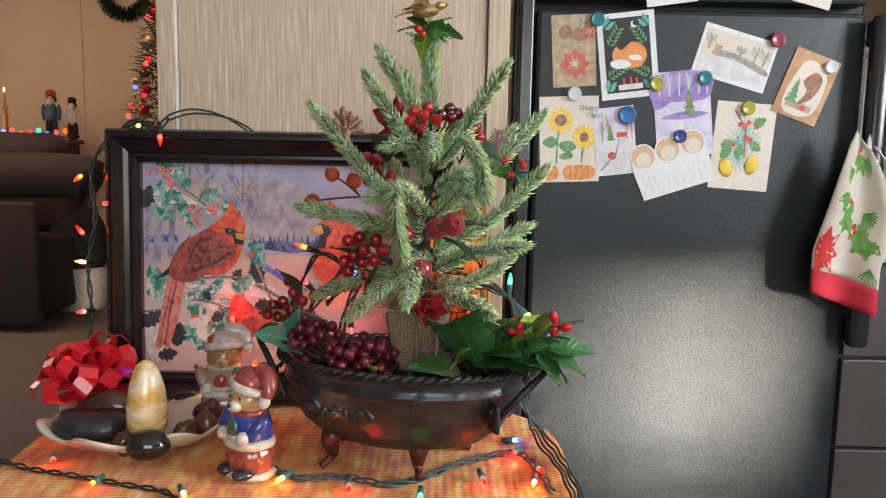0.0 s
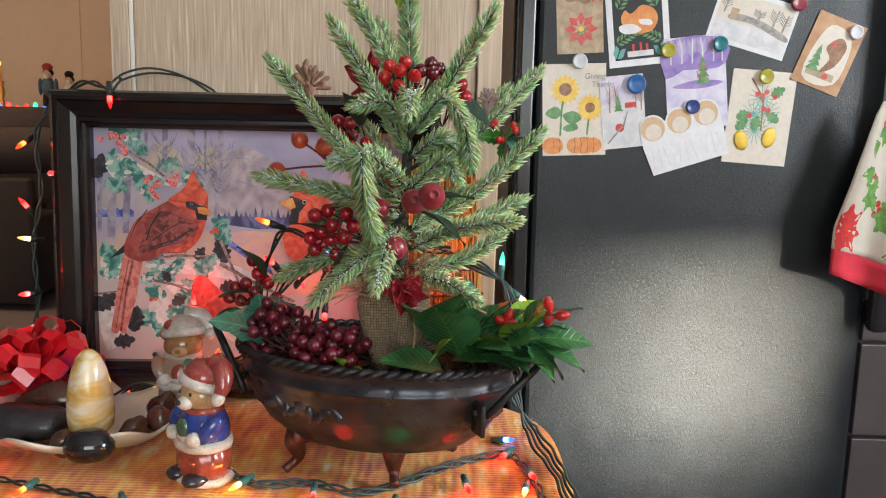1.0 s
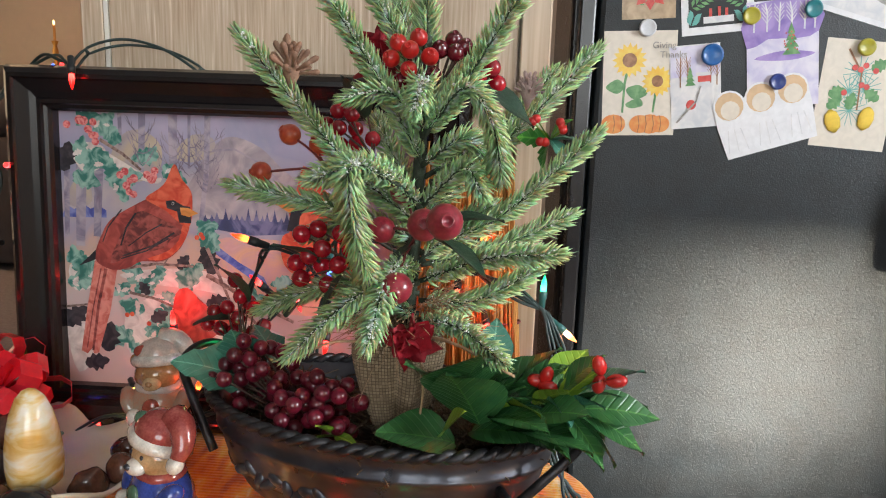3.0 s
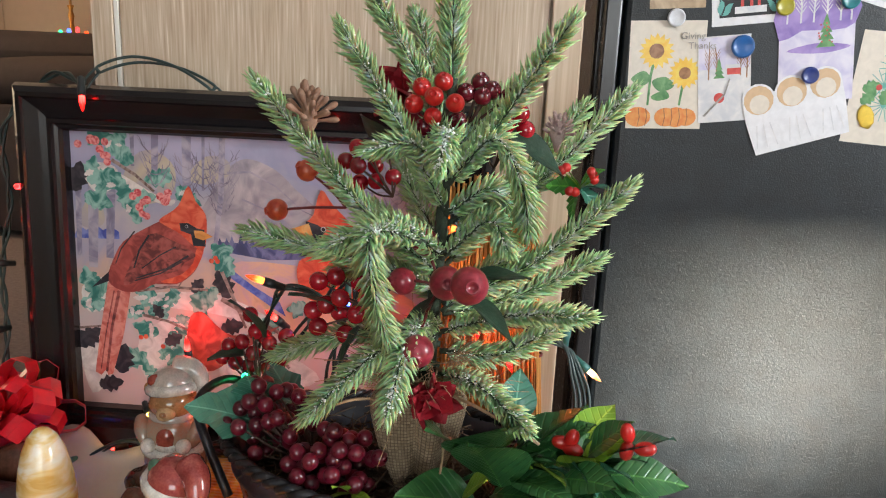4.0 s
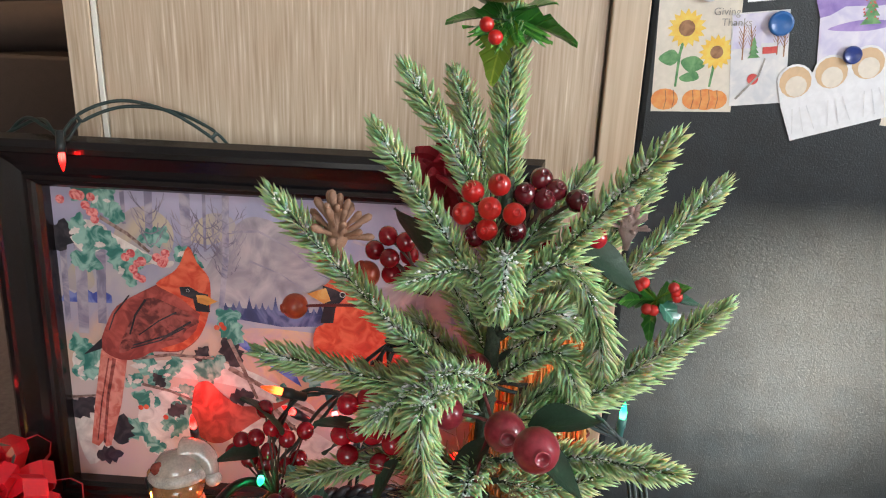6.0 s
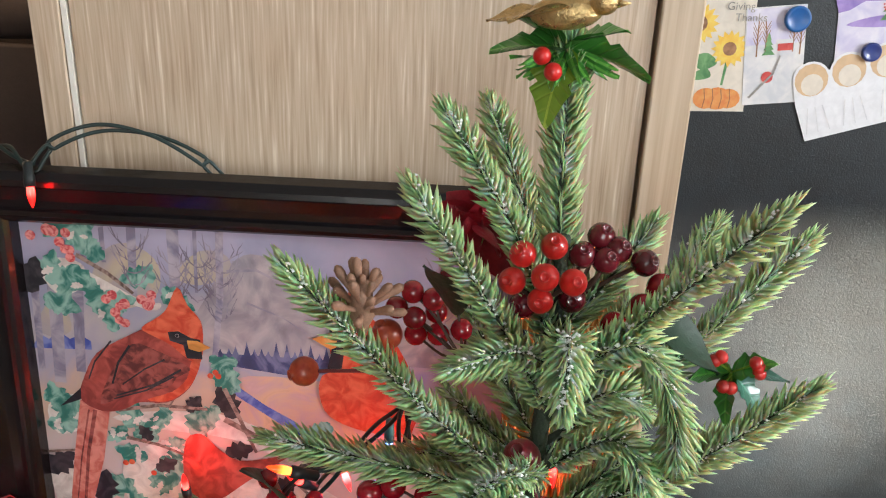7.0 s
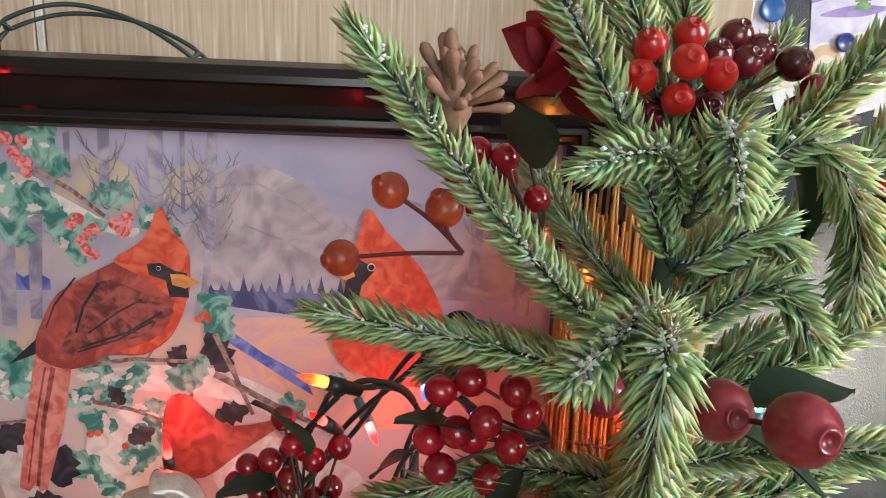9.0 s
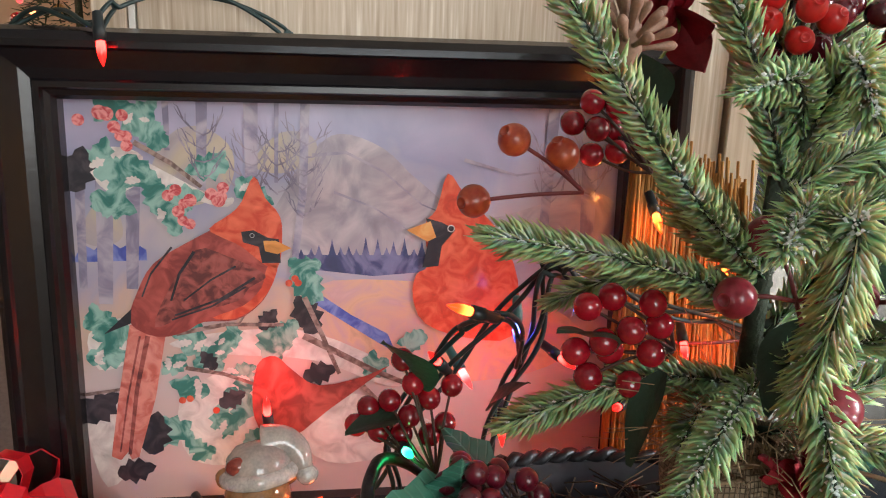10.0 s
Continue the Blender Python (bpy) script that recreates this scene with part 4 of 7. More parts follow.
def cards():
    rng = random.Random(9)
    fir = lambda x, z, s: [[(x - s * 0.5 * (1 - k * 0.2), z + s * k * 0.38), (x + s * 0.5 * (1 - k * 0.2), z + s * k * 0.38), (x, z + s * (k * 0.38 + 0.6))] for k in range(4)]
    frond = lambda x, z, ln, a: [holly_outline(x + ln * t * math.cos(a) + 0.05 * s * math.cos(a + 1.57), z + ln * t * math.sin(a) + 0.05 * s * math.sin(a + 1.57), 0.12, a + s * 0.8, 0.2, 1) for t in (0.1, 0.3, 0.5, 0.7, 0.9) for s in (-1, 1)]
    bare = lambda x, z, hgt, s: [scaled([stroke([(x, z), (x + 0.01, z + hgt * 0.6), (x + 0.02 * s, z + hgt)], 0.012)], 1)[0]] + [stroke([(x, z + hgt * f), (x + 0.07 * sg, z + hgt * (f + 0.25))], 0.006) for f in (0.3, 0.45, 0.6, 0.72) for sg in (-1, 1)]
    card("holiday_card", 0.311, 1.310, 0.102, 0.166, 3.7, C_TAN, "aged tan card printed with bells and a red poinsettia",
         [("print_leaf", frond(-0.2, -0.5, 0.4, 0.4) + frond(0.1, 0.3, 0.4, 1.2), C_GREEN), ("print_bell", [disc(-0.18, 0.42, 0.16), disc(0.12, 0.36, 0.15), rect(-0.3, 0.2, 0.28, 0.34)], C_BROWN),
          ("poinsettia", petals(0.02, -0.3, 0.36, 8, 0.5) + petals(0.36, 0.42, 0.2, 6, 0.5), C_RED), ("flower_heart", [disc(0.02, -0.3, 0.06)], C_YELLOW)])
    card("holiday_card", 0.438, 1.302, 0.136, 0.198, 7.0, C_WHITE, "white bordered card with a sleeping fox on black",
         [("print_ground", [rect(-0.4, 0.4, -0.62, 0.64)], C_BLACK), ("print_frond", frond(-0.3, 0.2, 0.36, 1.0) + frond(0.3, 0.2, 0.36, 2.1) + frond(-0.34, -0.34, 0.34, 0.5) + frond(0.34, -0.34, 0.34, 2.6), C_GREEN), ("print_sprig", frond(-0.36, 0.5, 0.16, 0.8) + frond(0.36, 0.5, 0.16, 2.3) + frond(-0.36, -0.56, 0.14, 1.2) + frond(0.36, -0.56, 0.14, 1.9), C_TEAL),
          ("print_fox", [smooth_outline([(-0.27, 0.02), (-0.2, 0.16), (-0.1, 0.1), (0.08, 0.22), (0.27, 0.14), (0.32, -0.04), (0.2, -0.2), (-0.05, -0.22), (-0.2, -0.16)])], C_ORANGE),
          ("fox_tail", [smooth_outline([(-0.3, -0.08), (-0.1, -0.06), (0.05, -0.16), (-0.12, -0.22), (-0.28, -0.18)]), smooth_outline([(0.02, 0.0), (0.2, -0.02), (0.22, -0.1), (0.05, -0.08)])], C_WHITE),
          ("print_log", [rect(-0.2, 0.22, -0.58, -0.49), disc(0.14, 0.52, 0.06)], C_SNOW), ("moon_cut", [disc(0.17, 0.54, 0.055)], C_BLACK), ("print_candle", [rect(-0.12, -0.08, -0.49, -0.38), rect(0.0, 0.04, -0.49, -0.36), rect(0.1, 0.14, -0.49, -0.39)], C_RED)], lift=0.001)
    card("photo_card", 0.690, 1.301, 0.179, 0.120, -15.4, C_WHITE, "white bordered photograph of a snowy garden",
         [("print_sky", [rect(-0.46, 0.46, -0.28, 0.28)], C_CREAM), ("print_snow", [rect(-0.46, 0.46, -0.28, -0.06)], C_SNOW), ("print_hedge", [smooth_outline([(-0.3, -0.04), (0.0, -0.03), (0.44, -0.12), (0.44, -0.05), (0.1, 0.04), (-0.25, 0.04)])], C_GREY),
          ("print_tree", bare(0.25, 0.0, 0.22, 1) + bare(-0.38, 0.02, 0.2, -1) + bare(0.38, -0.02, 0.22, 1) + bare(0.05, 0.02, 0.14, -1), C_GREY), ("print_shed", [rect(-0.3, -0.2, -0.02, 0.1)], C_TAN)])
    card("holiday_card", 0.861, 1.237, 0.112, 0.158, -20.0, card_paint("warm brown print", (0.4, 0.2, 0.09), (0.55, 0.32, 0.16), scale=30), "warm brown card printed with a stair and small fir tree",
         [("print_arch", [smooth_outline([(-0.34, -0.55), (0.32, -0.52), (0.36, 0.25), (0.1, 0.52), (-0.25, 0.42)])], C_CREAM), ("print_floor", [rect(-0.3, 0.28, -0.5, -0.36)], C_TAN), ("print_stair", [smooth_outline([(-0.05, -0.4), (0.2, -0.2), (0.28, 0.2), (0.1, 0.35), (-0.1, 0.1), (0.05, -0.1)])], C_BROWN), ("print_fir", fir(-0.2, -0.4, 0.3), C_GREEN), ("print_gift", [disc(0.02, 0.2, 0.05), disc(0.1, -0.44, 0.06)], C_RED)], lift=0.0026)
    sun_label = "cream card with sunflowers and orange pumpkins"
    card("greeting_card", 0.308, 1.104, 0.141, 0.202, 2.4, C_CREAM, sun_label,
         [("print_stem", [stroke([(-0.14, 0.3), (-0.2, 0.0), (-0.22, -0.4)], 0.02), stroke([(0.25, 0.02), (0.2, -0.4)], 0.018), smooth_outline([(-0.46, -0.05), (-0.3, 0.06), (-0.2, -0.04), (-0.3, -0.14)]), smooth_outline([(-0.18, -0.08), (0.0, -0.02), (0.12, -0.14), (-0.06, -0.22)]), smooth_outline([(-0.18, -0.28), (0.0, -0.2), (0.06, -0.3), (-0.1, -0.34)])], C_GREEN),
          ("sunflower", petals(-0.14, 0.32, 0.24, 16, 0.4) + petals(0.25, 0.03, 0.22, 16, 0.4), C_YELLOW), ("sunflower_heart", [disc(-0.14, 0.32, 0.1), disc(0.25, 0.03, 0.08)], C_BROWN),
          ("pumpkin", [disc(-0.34, -0.56, 0.17, 16, 0.8), disc(0.03, -0.56, 0.15, 16, 0.85), disc(0.17, -0.56, 0.16, 16, 0.85), disc(0.3, -0.56, 0.14, 16, 0.85)], C_ORANGE), ("pumpkin_rib", [stroke([(x, -0.44), (x + 0.02, -0.56), (x, -0.68)], 0.006) for x in (-0.34, 0.0, 0.1, 0.2, 0.3, -0.24)], C_BROWN)])
    card("holiday_card", 0.417, 1.102, 0.097, 0.160, 6.8, C_SNOW, "small card of a red barn in snowy woods",
         [("print_sky", [rect(-0.48, 0.48, 0.2, 0.8)], C_LILAC), ("print_tree", bare(-0.3, 0.0, 0.6, 1) + bare(-0.15, 0.05, 0.55, -1) + bare(0.3, 0.05, 0.5, 1) + bare(0.42, 0.0, 0.55, -1), C_BROWN), ("print_fir", fir(-0.1, 0.02, 0.22), C_GREEN), ("print_barn", [rect(0.05, 0.3, 0.08, 0.22), disc(-0.1, -0.36, 0.1)], C_RED), ("print_roof", [rect(0.02, 0.3, 0.2, 0.27)], C_SNOW), ("print_rut", [stroke([(-0.4, -0.7), (0.0, -0.3), (0.1, 0.0)], 0.02)], C_GREY)], lift=0.001)
    card("holiday_card", 0.575, 1.169, 0.134, 0.201, 6.6, C_LILAC, "purple winter card with a decorated fir tree",
         [("print_sky", [smooth_outline([(-0.5, 0.1), (-0.2, 0.22), (0.2, 0.2), (0.5, 0.28), (0.495, 0.7), (-0.495, 0.7)], 2)], C_PURPLE), ("print_tree", [p for x, s in ((-0.4, 1), (-0.22, -1), (-0.05, 1), (0.12, -1), (0.3, 1), (0.44, -1)) for p in bare(x, 0.32, 0.4, s)], C_SNOW),
          ("print_drift", [smooth_outline([(-0.4, -0.05), (0.0, 0.04), (0.45, -0.02), (0.1, -0.1)])], C_PURPLE), ("print_fir", fir(0.12, -0.02, 0.26), C_GREEN), ("print_bauble", [disc(0.12 + rng.uniform(-0.1, 0.1), 0.02 + rng.uniform(0, 0.3), 0.012) for k in range(14)], C_RED)], lift=0.0015)
    card("holiday_card", 0.721, 1.095, 0.142, 0.206, -3.6, C_CREAM, "cream card with holly, berries and gold pine cones",
         [("pine_spray", [stroke([(x, z), (x + 0.22 * math.cos(a), z + 0.22 * math.sin(a))], 0.006) for x, z in ((0.0, 0.3), (-0.1, 0.05), (0.1, 0.1), (-0.05, -0.2)) for a in [k * 0.42 for k in range(15)]], C_TEAL), ("print_leaf", [holly_outline(x, z, 0.24, t) for x, z, t in ((-0.25, 0.02, 0.4), (0.2, 0.02, 2.6), (0.24, 0.42, 0.6), (-0.05, -0.08, 1.4), (-0.26, -0.12, 0.8))], C_GREEN),
          ("print_twig", [stroke([(-0.2, 0.6), (0.02, 0.3), (0.05, -0.2)], 0.014)], C_BROWN), ("print_berry", [disc(x, z, 0.04) for x, z in ((-0.08, 0.36), (0.0, 0.34), (0.06, 0.4), (0.2, 0.34), (0.05, 0.14), (0.12, 0.12), (-0.16, 0.02))], C_RED)])
    for x, z, t in ((0.683, 1.045, 0.5), (0.745, 1.052, -0.3)):
        v, f = revolve_data([(0.002, -0.024), (0.012, -0.016), (0.0155, 0.0), (0.012, 0.014), (0.003, 0.022)], 14, 1, 0.12)
        ob = mesh_object("foil_cone", *moved((v, f), pose(0, 0, 0, 0, -20 * t * 2, 0)), C_GOLD)
        ob.matrix_world = pose(x, 1.8775, z)
        tagged(ob, "flat gold foil pine cone glued on the card", "card ornament")
    base = [(-0.085, -0.066), (0.088, -0.066), (0.092, 0.0)]
    for k in (2, 1, 0):
        x0 = -0.061 + k * 0.061
        base += [(x0 + 0.031 * math.cos(a), 0.036 + 0.031 * math.sin(a)) for a in [math.pi * (j + 1) / 10 for j in range(0, 9)]]
    base += [(-0.092, 0.0)]
    card("die_cut_card", 0.554, 1.050, 0.183, 0.133, 18.2, C_WHITE, "white die-cut card with three rounded scallops", [("scallop_print", [disc((-0.061 + 0.061 * k) / 0.183, 0.036 / 0.183, 0.15) for k in range(3)], C_SKIN),
         ("scallop_band", [disc((-0.061 + 0.061 * k) / 0.183, 0.028 / 0.183, 0.1) for k in range(3)], C_CREAM), ("print_fold", [stroke([((-0.061 + 0.061 * k + d) / 0.183, -0.01 / 0.183), ((-0.061 + 0.061 * k + d * 1.6) / 0.183, -0.3)], 0.006) for k in range(3) for d in (-0.012, 0.0, 0.012)], C_SNOW)], lift=0.003, outline=base)
    card("greeting_card", 0.53, 1.47, 0.12, 0.1, 8, C_WHITE, "white card on the freezer door")
    card("greeting_card", 0.87, 1.472, 0.09, 0.1, -14, C_CREAM, "cream card on the freezer door")
    for x, z, r, c, word in ((0.362, 1.382, 0.0165, (0.01, 0.17, 0.2), "teal"), (0.621, 1.253, 0.0165, (0.01, 0.17, 0.2), "teal"), (0.508, 1.237, 0.0165, (0.38, 0.34, 0.03), "olive yellow"), (0.727, 1.185, 0.0165, (0.38, 0.34, 0.03), "olive yellow"),
                             (0.315, 1.21, 0.0165, (0.6, 0.62, 0.66), "clear glitter"), (0.442, 1.163, 0.021, (0.01, 0.1, 0.33), "blue"), (0.57, 1.116, 0.0155, (0.02, 0.04, 0.2), "dark blue"), (0.785, 1.343, 0.0175, (0.24, 0.02, 0.04), "dark red"), (0.914, 1.283, 0.0155, (0.62, 0.62, 0.66), "white")):
        v, f = revolve_data([(r * 0.2, 0.0), (r, 0.0), (r, 0.005), (r * 0.93, 0.0068), (r * 0.8, 0.0072), (r * 0.74, 0.0064), (r * 0.1, 0.0064)], 24)
        ob = mesh_object("magnet", v, f, mat(word + " magnet plastic", c, 0.35, vary=0.12, scale=90, coat=0.2))
        ob.matrix_world = pose(x, 1.8745, z, 90, 0, 0)
        tagged(ob, word + " round plastic magnet on the refrigerator door", "magnet", "round magnets")
    d = bpy.data.curves.new("lettering", "FONT")
    d.body, d.size, d.extrude = "Giving\n   Thanks", 0.018, 0.0001
    w = new("lettering", d)
    w.data.materials.append(C_GREY)
    w.matrix_world = pose(0.328, 1.8775, 1.172, 90, -2.4, 0)
    tagged(w, "small grey printed words on the sunflower card", "lettering")


cards()


# ---- towel on the handle, and the chest beside the refrigerator ----
M_TOWEL = mat("white cotton towel", (0.55, 0.5, 0.43), 0.95, vary=0.06, scale=30, bump=0.5, bscale=700)
M_HEM = mat("crimson towel hem", (0.42, 0.015, 0.035), 0.9, vary=0.15, scale=60, bump=0.4, bscale=700)
M_PRINT_GREEN = mat("towel leaf print", (0.12, 0.26, 0.06), 0.9, vary=0.5, scale=60)
M_PRINT_RED = mat("towel flower print", (0.5, 0.03, 0.03), 0.9, vary=0.3, scale=60)


def towel():
    t = empty("dish_towel", pose(0.985, 1.80, 0), "white holly-print dish towel with a red hem, hung on the handle", "towel")

    def surf(u, v, layer=0):
        """u across 0..1, v down 0..1."""
        top, span = 1.135, 0.40
        wide = 0.03 + 0.125 * min(1, v * 2.2) ** 0.7
        xl = -0.05 - 0.072 * min(1, v * 1.4) + 0.0 * v
        x = xl + u * wide
        z = top - v * span + 0.035 * (0.5 - u) * v * 1.6 - abs(u - 0.45) * 0.06 * (1 - v)
        y = -0.022 * math.sin(u * 7.5 + 0.6) * min(1, v * 2 + 0.15) * 0.8 - 0.005
        return Vector((x, y, z))

    def surf_b(u, v, layer=0):
        wide = 0.02 + 0.10 * min(1, v * 2) ** 0.8
        return Vector((0.0 + u * wide + 0.02 * v, 0.02 - 0.016 * math.sin(u * 6 + 2) * min(1, v * 2 + 0.1), 1.128 - v * 0.30 - abs(u - 0.3) * 0.05 * (1 - v)))

    def sheet(name, fn, v0, v1, m, label=""):
        nu, nv = 26, max(3, int(30 * (v1 - v0)))
        verts = [fn(i / nu, v0 + (v1 - v0) * j / nv) for j in range(nv + 1) for i in range(nu + 1)]
        faces = [(j * (nu + 1) + i, j * (nu + 1) + i + 1, (j + 1) * (nu + 1) + i + 1, (j + 1) * (nu + 1) + i) for j in range(nv) for i in range(nu)]
        ob = mesh_object(name, verts, faces, m, t, label)
        s = ob.modifiers.new("thick", "SOLIDIFY")
        s.thickness, s.offset = 0.0025, 0
    sheet("cloth", surf, 0.0, 0.84, M_TOWEL)
    sheet("hem", surf, 0.84, 1.0, M_HEM, "crimson hem band")
    sheet("back_fold", surf_b, 0.0, 1.0, M_TOWEL)

    def prints(name, fn, polys, m):
        verts, faces = [], []
        for p in polys:
            cx, cz = sum(a for a, b in p) / len(p), sum(b for a, b in p) / len(p)
            o = len(verts)
            for a, b in [(cx, cz)] + list(p):
                q = fn(min(max(a, 0.02), 0.98), min(max(b, 0.02), 0.98))
                verts.append((q.x, q.y - 0.0022, q.z))
            n = len(p)
            faces += [(o, o + 1 + k, o + 1 + (k + 1) % n) for k in range(n)]
        tagged(mesh_object(name, verts, faces, m, t), kind="stuff")
    hl = lambda x, z, ln, tr, sq=0.42: [(x + (a - x) * 1.5, z + (b - z) * 0.75) for a, b in holly_outline(x, z, ln, tr, sq)]
    sprig = lambda x, z, n, a0: [hl(x + 0.10 * math.cos(a0 + k * 0.9), z + 0.05 * math.sin(a0 + k * 0.9), 0.15, a0 + k * 0.9, 0.34) for k in range(n)]
    needle = lambda x, z, n, a0: [stroke([(x, z), (x + 0.16 * math.cos(a0 + 0.22 * k), z + 0.09 * math.sin(a0 + 0.22 * k))], 0.007) for k in range(n)]
    prints("leaf_print", surf, sprig(0.5, 0.15, 4, 0.2) + sprig(0.42, 0.5, 5, 1.0) + sprig(0.74, 0.6, 5, 0.4) + sprig(0.3, 0.36, 2, 2.0) + needle(0.6, 0.16, 9, -0.6) + needle(0.62, 0.46, 9, -0.4) + needle(0.86, 0.74, 8, 0.8) + needle(0.35, 0.22, 7, 2.2), M_PRINT_GREEN)
    prints("flower_print", surf, [hl(0.12 + 0.13 * math.cos(a), 0.71 + 0.07 * math.sin(a), 0.24, a, 0.26) for a in (0.1, 0.9, 1.8, 2.8, 3.8, 4.7, 5.5)] + [disc(x, z, 0.032, 10, 0.6) for x, z in ((0.42, 0.12), (0.5, 0.1), (0.46, 0.15), (0.54, 0.14), (0.36, 0.4), (0.42, 0.42), (0.38, 0.44), (0.56, 0.54), (0.6, 0.57), (0.55, 0.6))], M_PRINT_RED)
    prints("leaf_print", surf_b, [hl(0.5, 0.5, 0.3, 0.4), hl(0.65, 0.62, 0.28, 2.2), hl(0.4, 0.32, 0.2, 1.2)], M_PRINT_GREEN)
    prints("flower_print", surf_b, [hl(0.15, 0.62, 0.24, 1.5, 0.3)] + [disc(x, z, 0.04, 10, 0.7) for x, z in ((0.5, 0.34), (0.56, 0.37), (0.5, 0.4))], M_PRINT_RED)


towel()
M_CHEST = mat("dark mauve-brown laminate", (0.07, 0.055, 0.055), 0.45, vary=0.15, scale=12, bump=0.05)
M_CLEAR = mat("clear plastic bottle", (0.82, 0.86, 0.9), 0.08, vary=0.02, trans=0.9)


def chest():
    c = empty("drawer_chest", pose(1.36, 2.15, 0), "dark brown laminate drawer chest beside the refrigerator", "chest")
    box_part("body", (-0.3, 0.32, -0.1, 0.35, 0.02, 1.06), M_CHEST, c, bevel=0.004)
    box_part("chest_top", (-0.32, 0.33, -0.14, 0.36, 1.06, 1.085), M_CHEST, c, bevel=0.004)
    for k in range(4):
        d = box_part("drawer", (-0.28, 0.3, -0.125, -0.1, 0.05 + k * 0.25, 0.29 + k * 0.25), M_CHEST, c, bevel=0.003)
        box_part("handle", (-0.05, 0.07, -0.145, -0.125, 0.16 + k * 0.25, 0.175 + k * 0.25), M_FRIDGE_TRIM, d, bevel=0.003)
    for x, y, h in ((1.12, 2.12, 0.30), (1.22, 2.2, 0.31)):
        prof = [(0.02, 0.0), (0.04, 0.004), (0.043, 0.02)]
        for k in range(8):
            prof += [(0.0435, 0.03 + k * 0.022), (0.041, 0.041 + k * 0.022)]
        prof += [(0.042, 0.21), (0.03, 0.25), (0.014, 0.275), (0.013, h - 0.004)]
        b = empty("water_bottle", pose(x, y, 1.085), "clear ribbed plastic water bottle on the chest", "bottle", "water bottles")
        mesh_object("bottle_body", *revolve_data(prof, 24), M_CLEAR, b)
        mesh_object("cap", *revolve_data([(0.004, h - 0.003), (0.0145, h - 0.003), (0.0145, h + 0.012), (0.003, h + 0.013)], 16), M_TOWEL, b, "white screw cap")


chest()


# ---- small building blocks for the table ----
def ball_data(c, r, seg=12, rings=8, rot=None):
    """An ellipsoid; r a number or three radii."""
    rx, ry, rz = r if hasattr(r, "__len__") else (r, r, r)
    verts, faces = [], []
    for j in range(1, rings):
        p = math.pi * j / rings
        for k in range(seg):
            a = 2 * math.pi * k / seg
            verts.append(Vector((rx * math.sin(p) * math.cos(a), ry * math.sin(p) * math.sin(a), rz * math.cos(p))))
    verts += [Vector((0, 0, rz)), Vector((0, 0, -rz))]
    top, bot = len(verts) - 2, len(verts) - 1
    for j in range(rings - 2):
        for k in range(seg):
            a, b = j * seg + k, j * seg + (k + 1) % seg
            faces.append((a, a + seg, b + seg, b))
    for k in range(seg):
        faces.append((top, k, (k + 1) % seg))
        o = (rings - 2) * seg
        faces.append((bot, o + (k + 1) % seg, o + k))
    m = rot or Matrix.Identity(4)
    return [Vector(c) + (m @ v) for v in verts], faces


def aim(p, d, roll=0.0):
    """A pose at p whose +y looks along d and whose +z is as upright as can be."""
    d = Vector(d).normalized()
    up = Vector((0, 0, 1)) if abs(d.z) < 0.95 else Vector((1, 0, 0))
    x = d.cross(up).normalized()
    z = x.cross(d)
    m = Matrix((x, d, z)).transposed().to_4x4()
    return Matrix.Translation(p) @ m @ Matrix.Rotation(radians(roll), 4, "Y")


def berry_mesh(r, seg=18):
    """A round berry with a small dimpled crown at one end, along +y."""
    prof = [(0.06 * r, -r)]
    for j in range(1, 11):
        p = math.pi * j / 12
        prof.append((r * math.sin(p), -r * math.cos(p)))
    prof += [(0.34 * r, 0.97 * r), (0.36 * r, 1.07 * r), (0.27 * r, 1.05 * r), (0.2 * r, 0.9 * r), (0.03 * r, 0.86 * r)]
    v, f = revolve_data(prof, seg)
    me = bpy.data.meshes.new("berry")
    me.from_pydata([(x, z, -y) for x, y, z in v], [], f)
    me.shade_smooth()
    return me


def plain_berry_mesh(r):
    v, f = ball_data((0, 0, 0), (r, r * 1.05, r), 16, 10)
    me = bpy.data.meshes.new("berry")
    me.from_pydata(v, [], f)
    me.shade_smooth()
    return me


M_CRIMSON = mat("crimson glossy berry", (0.30, 0.006, 0.014), 0.22, vary=0.35, scale=90, coat=0.6, random_shift=0.35)
M_BRIGHT = mat("bright red berry", (0.46, 0.014, 0.012), 0.3, vary=0.25, scale=70, coat=0.3, random_shift=0.25)
M_MAROON = mat("maroon berry", (0.10, 0.006, 0.012), 0.25, vary=0.35, scale=90, coat=0.5, random_shift=0.3)
M_APPLE = mat("pinkish red crab apple", (0.34, 0.014, 0.032), 0.3, vary=0.5, scale=50, coat=0.4, second=(0.5, 0.05, 0.08), random_shift=0.35)
M_ROSEHIP = mat("orange red rose hip", (0.40, 0.022, 0.016), 0.34, vary=0.3, scale=45, coat=0.25, second=(0.52, 0.11, 0.035))
M_STEM = mat("dark red wire stem", (0.14, 0.02, 0.02), 0.5, vary=0.2)
M_BROWNSTEM = mat("brown twig", (0.06, 0.03, 0.02), 0.7, vary=0.3)
M_DARKLEAF = mat("dark green silk leaf", (0.018, 0.045, 0.026), 0.5, vary=0.3, scale=60, bump=0.3, bscale=300)


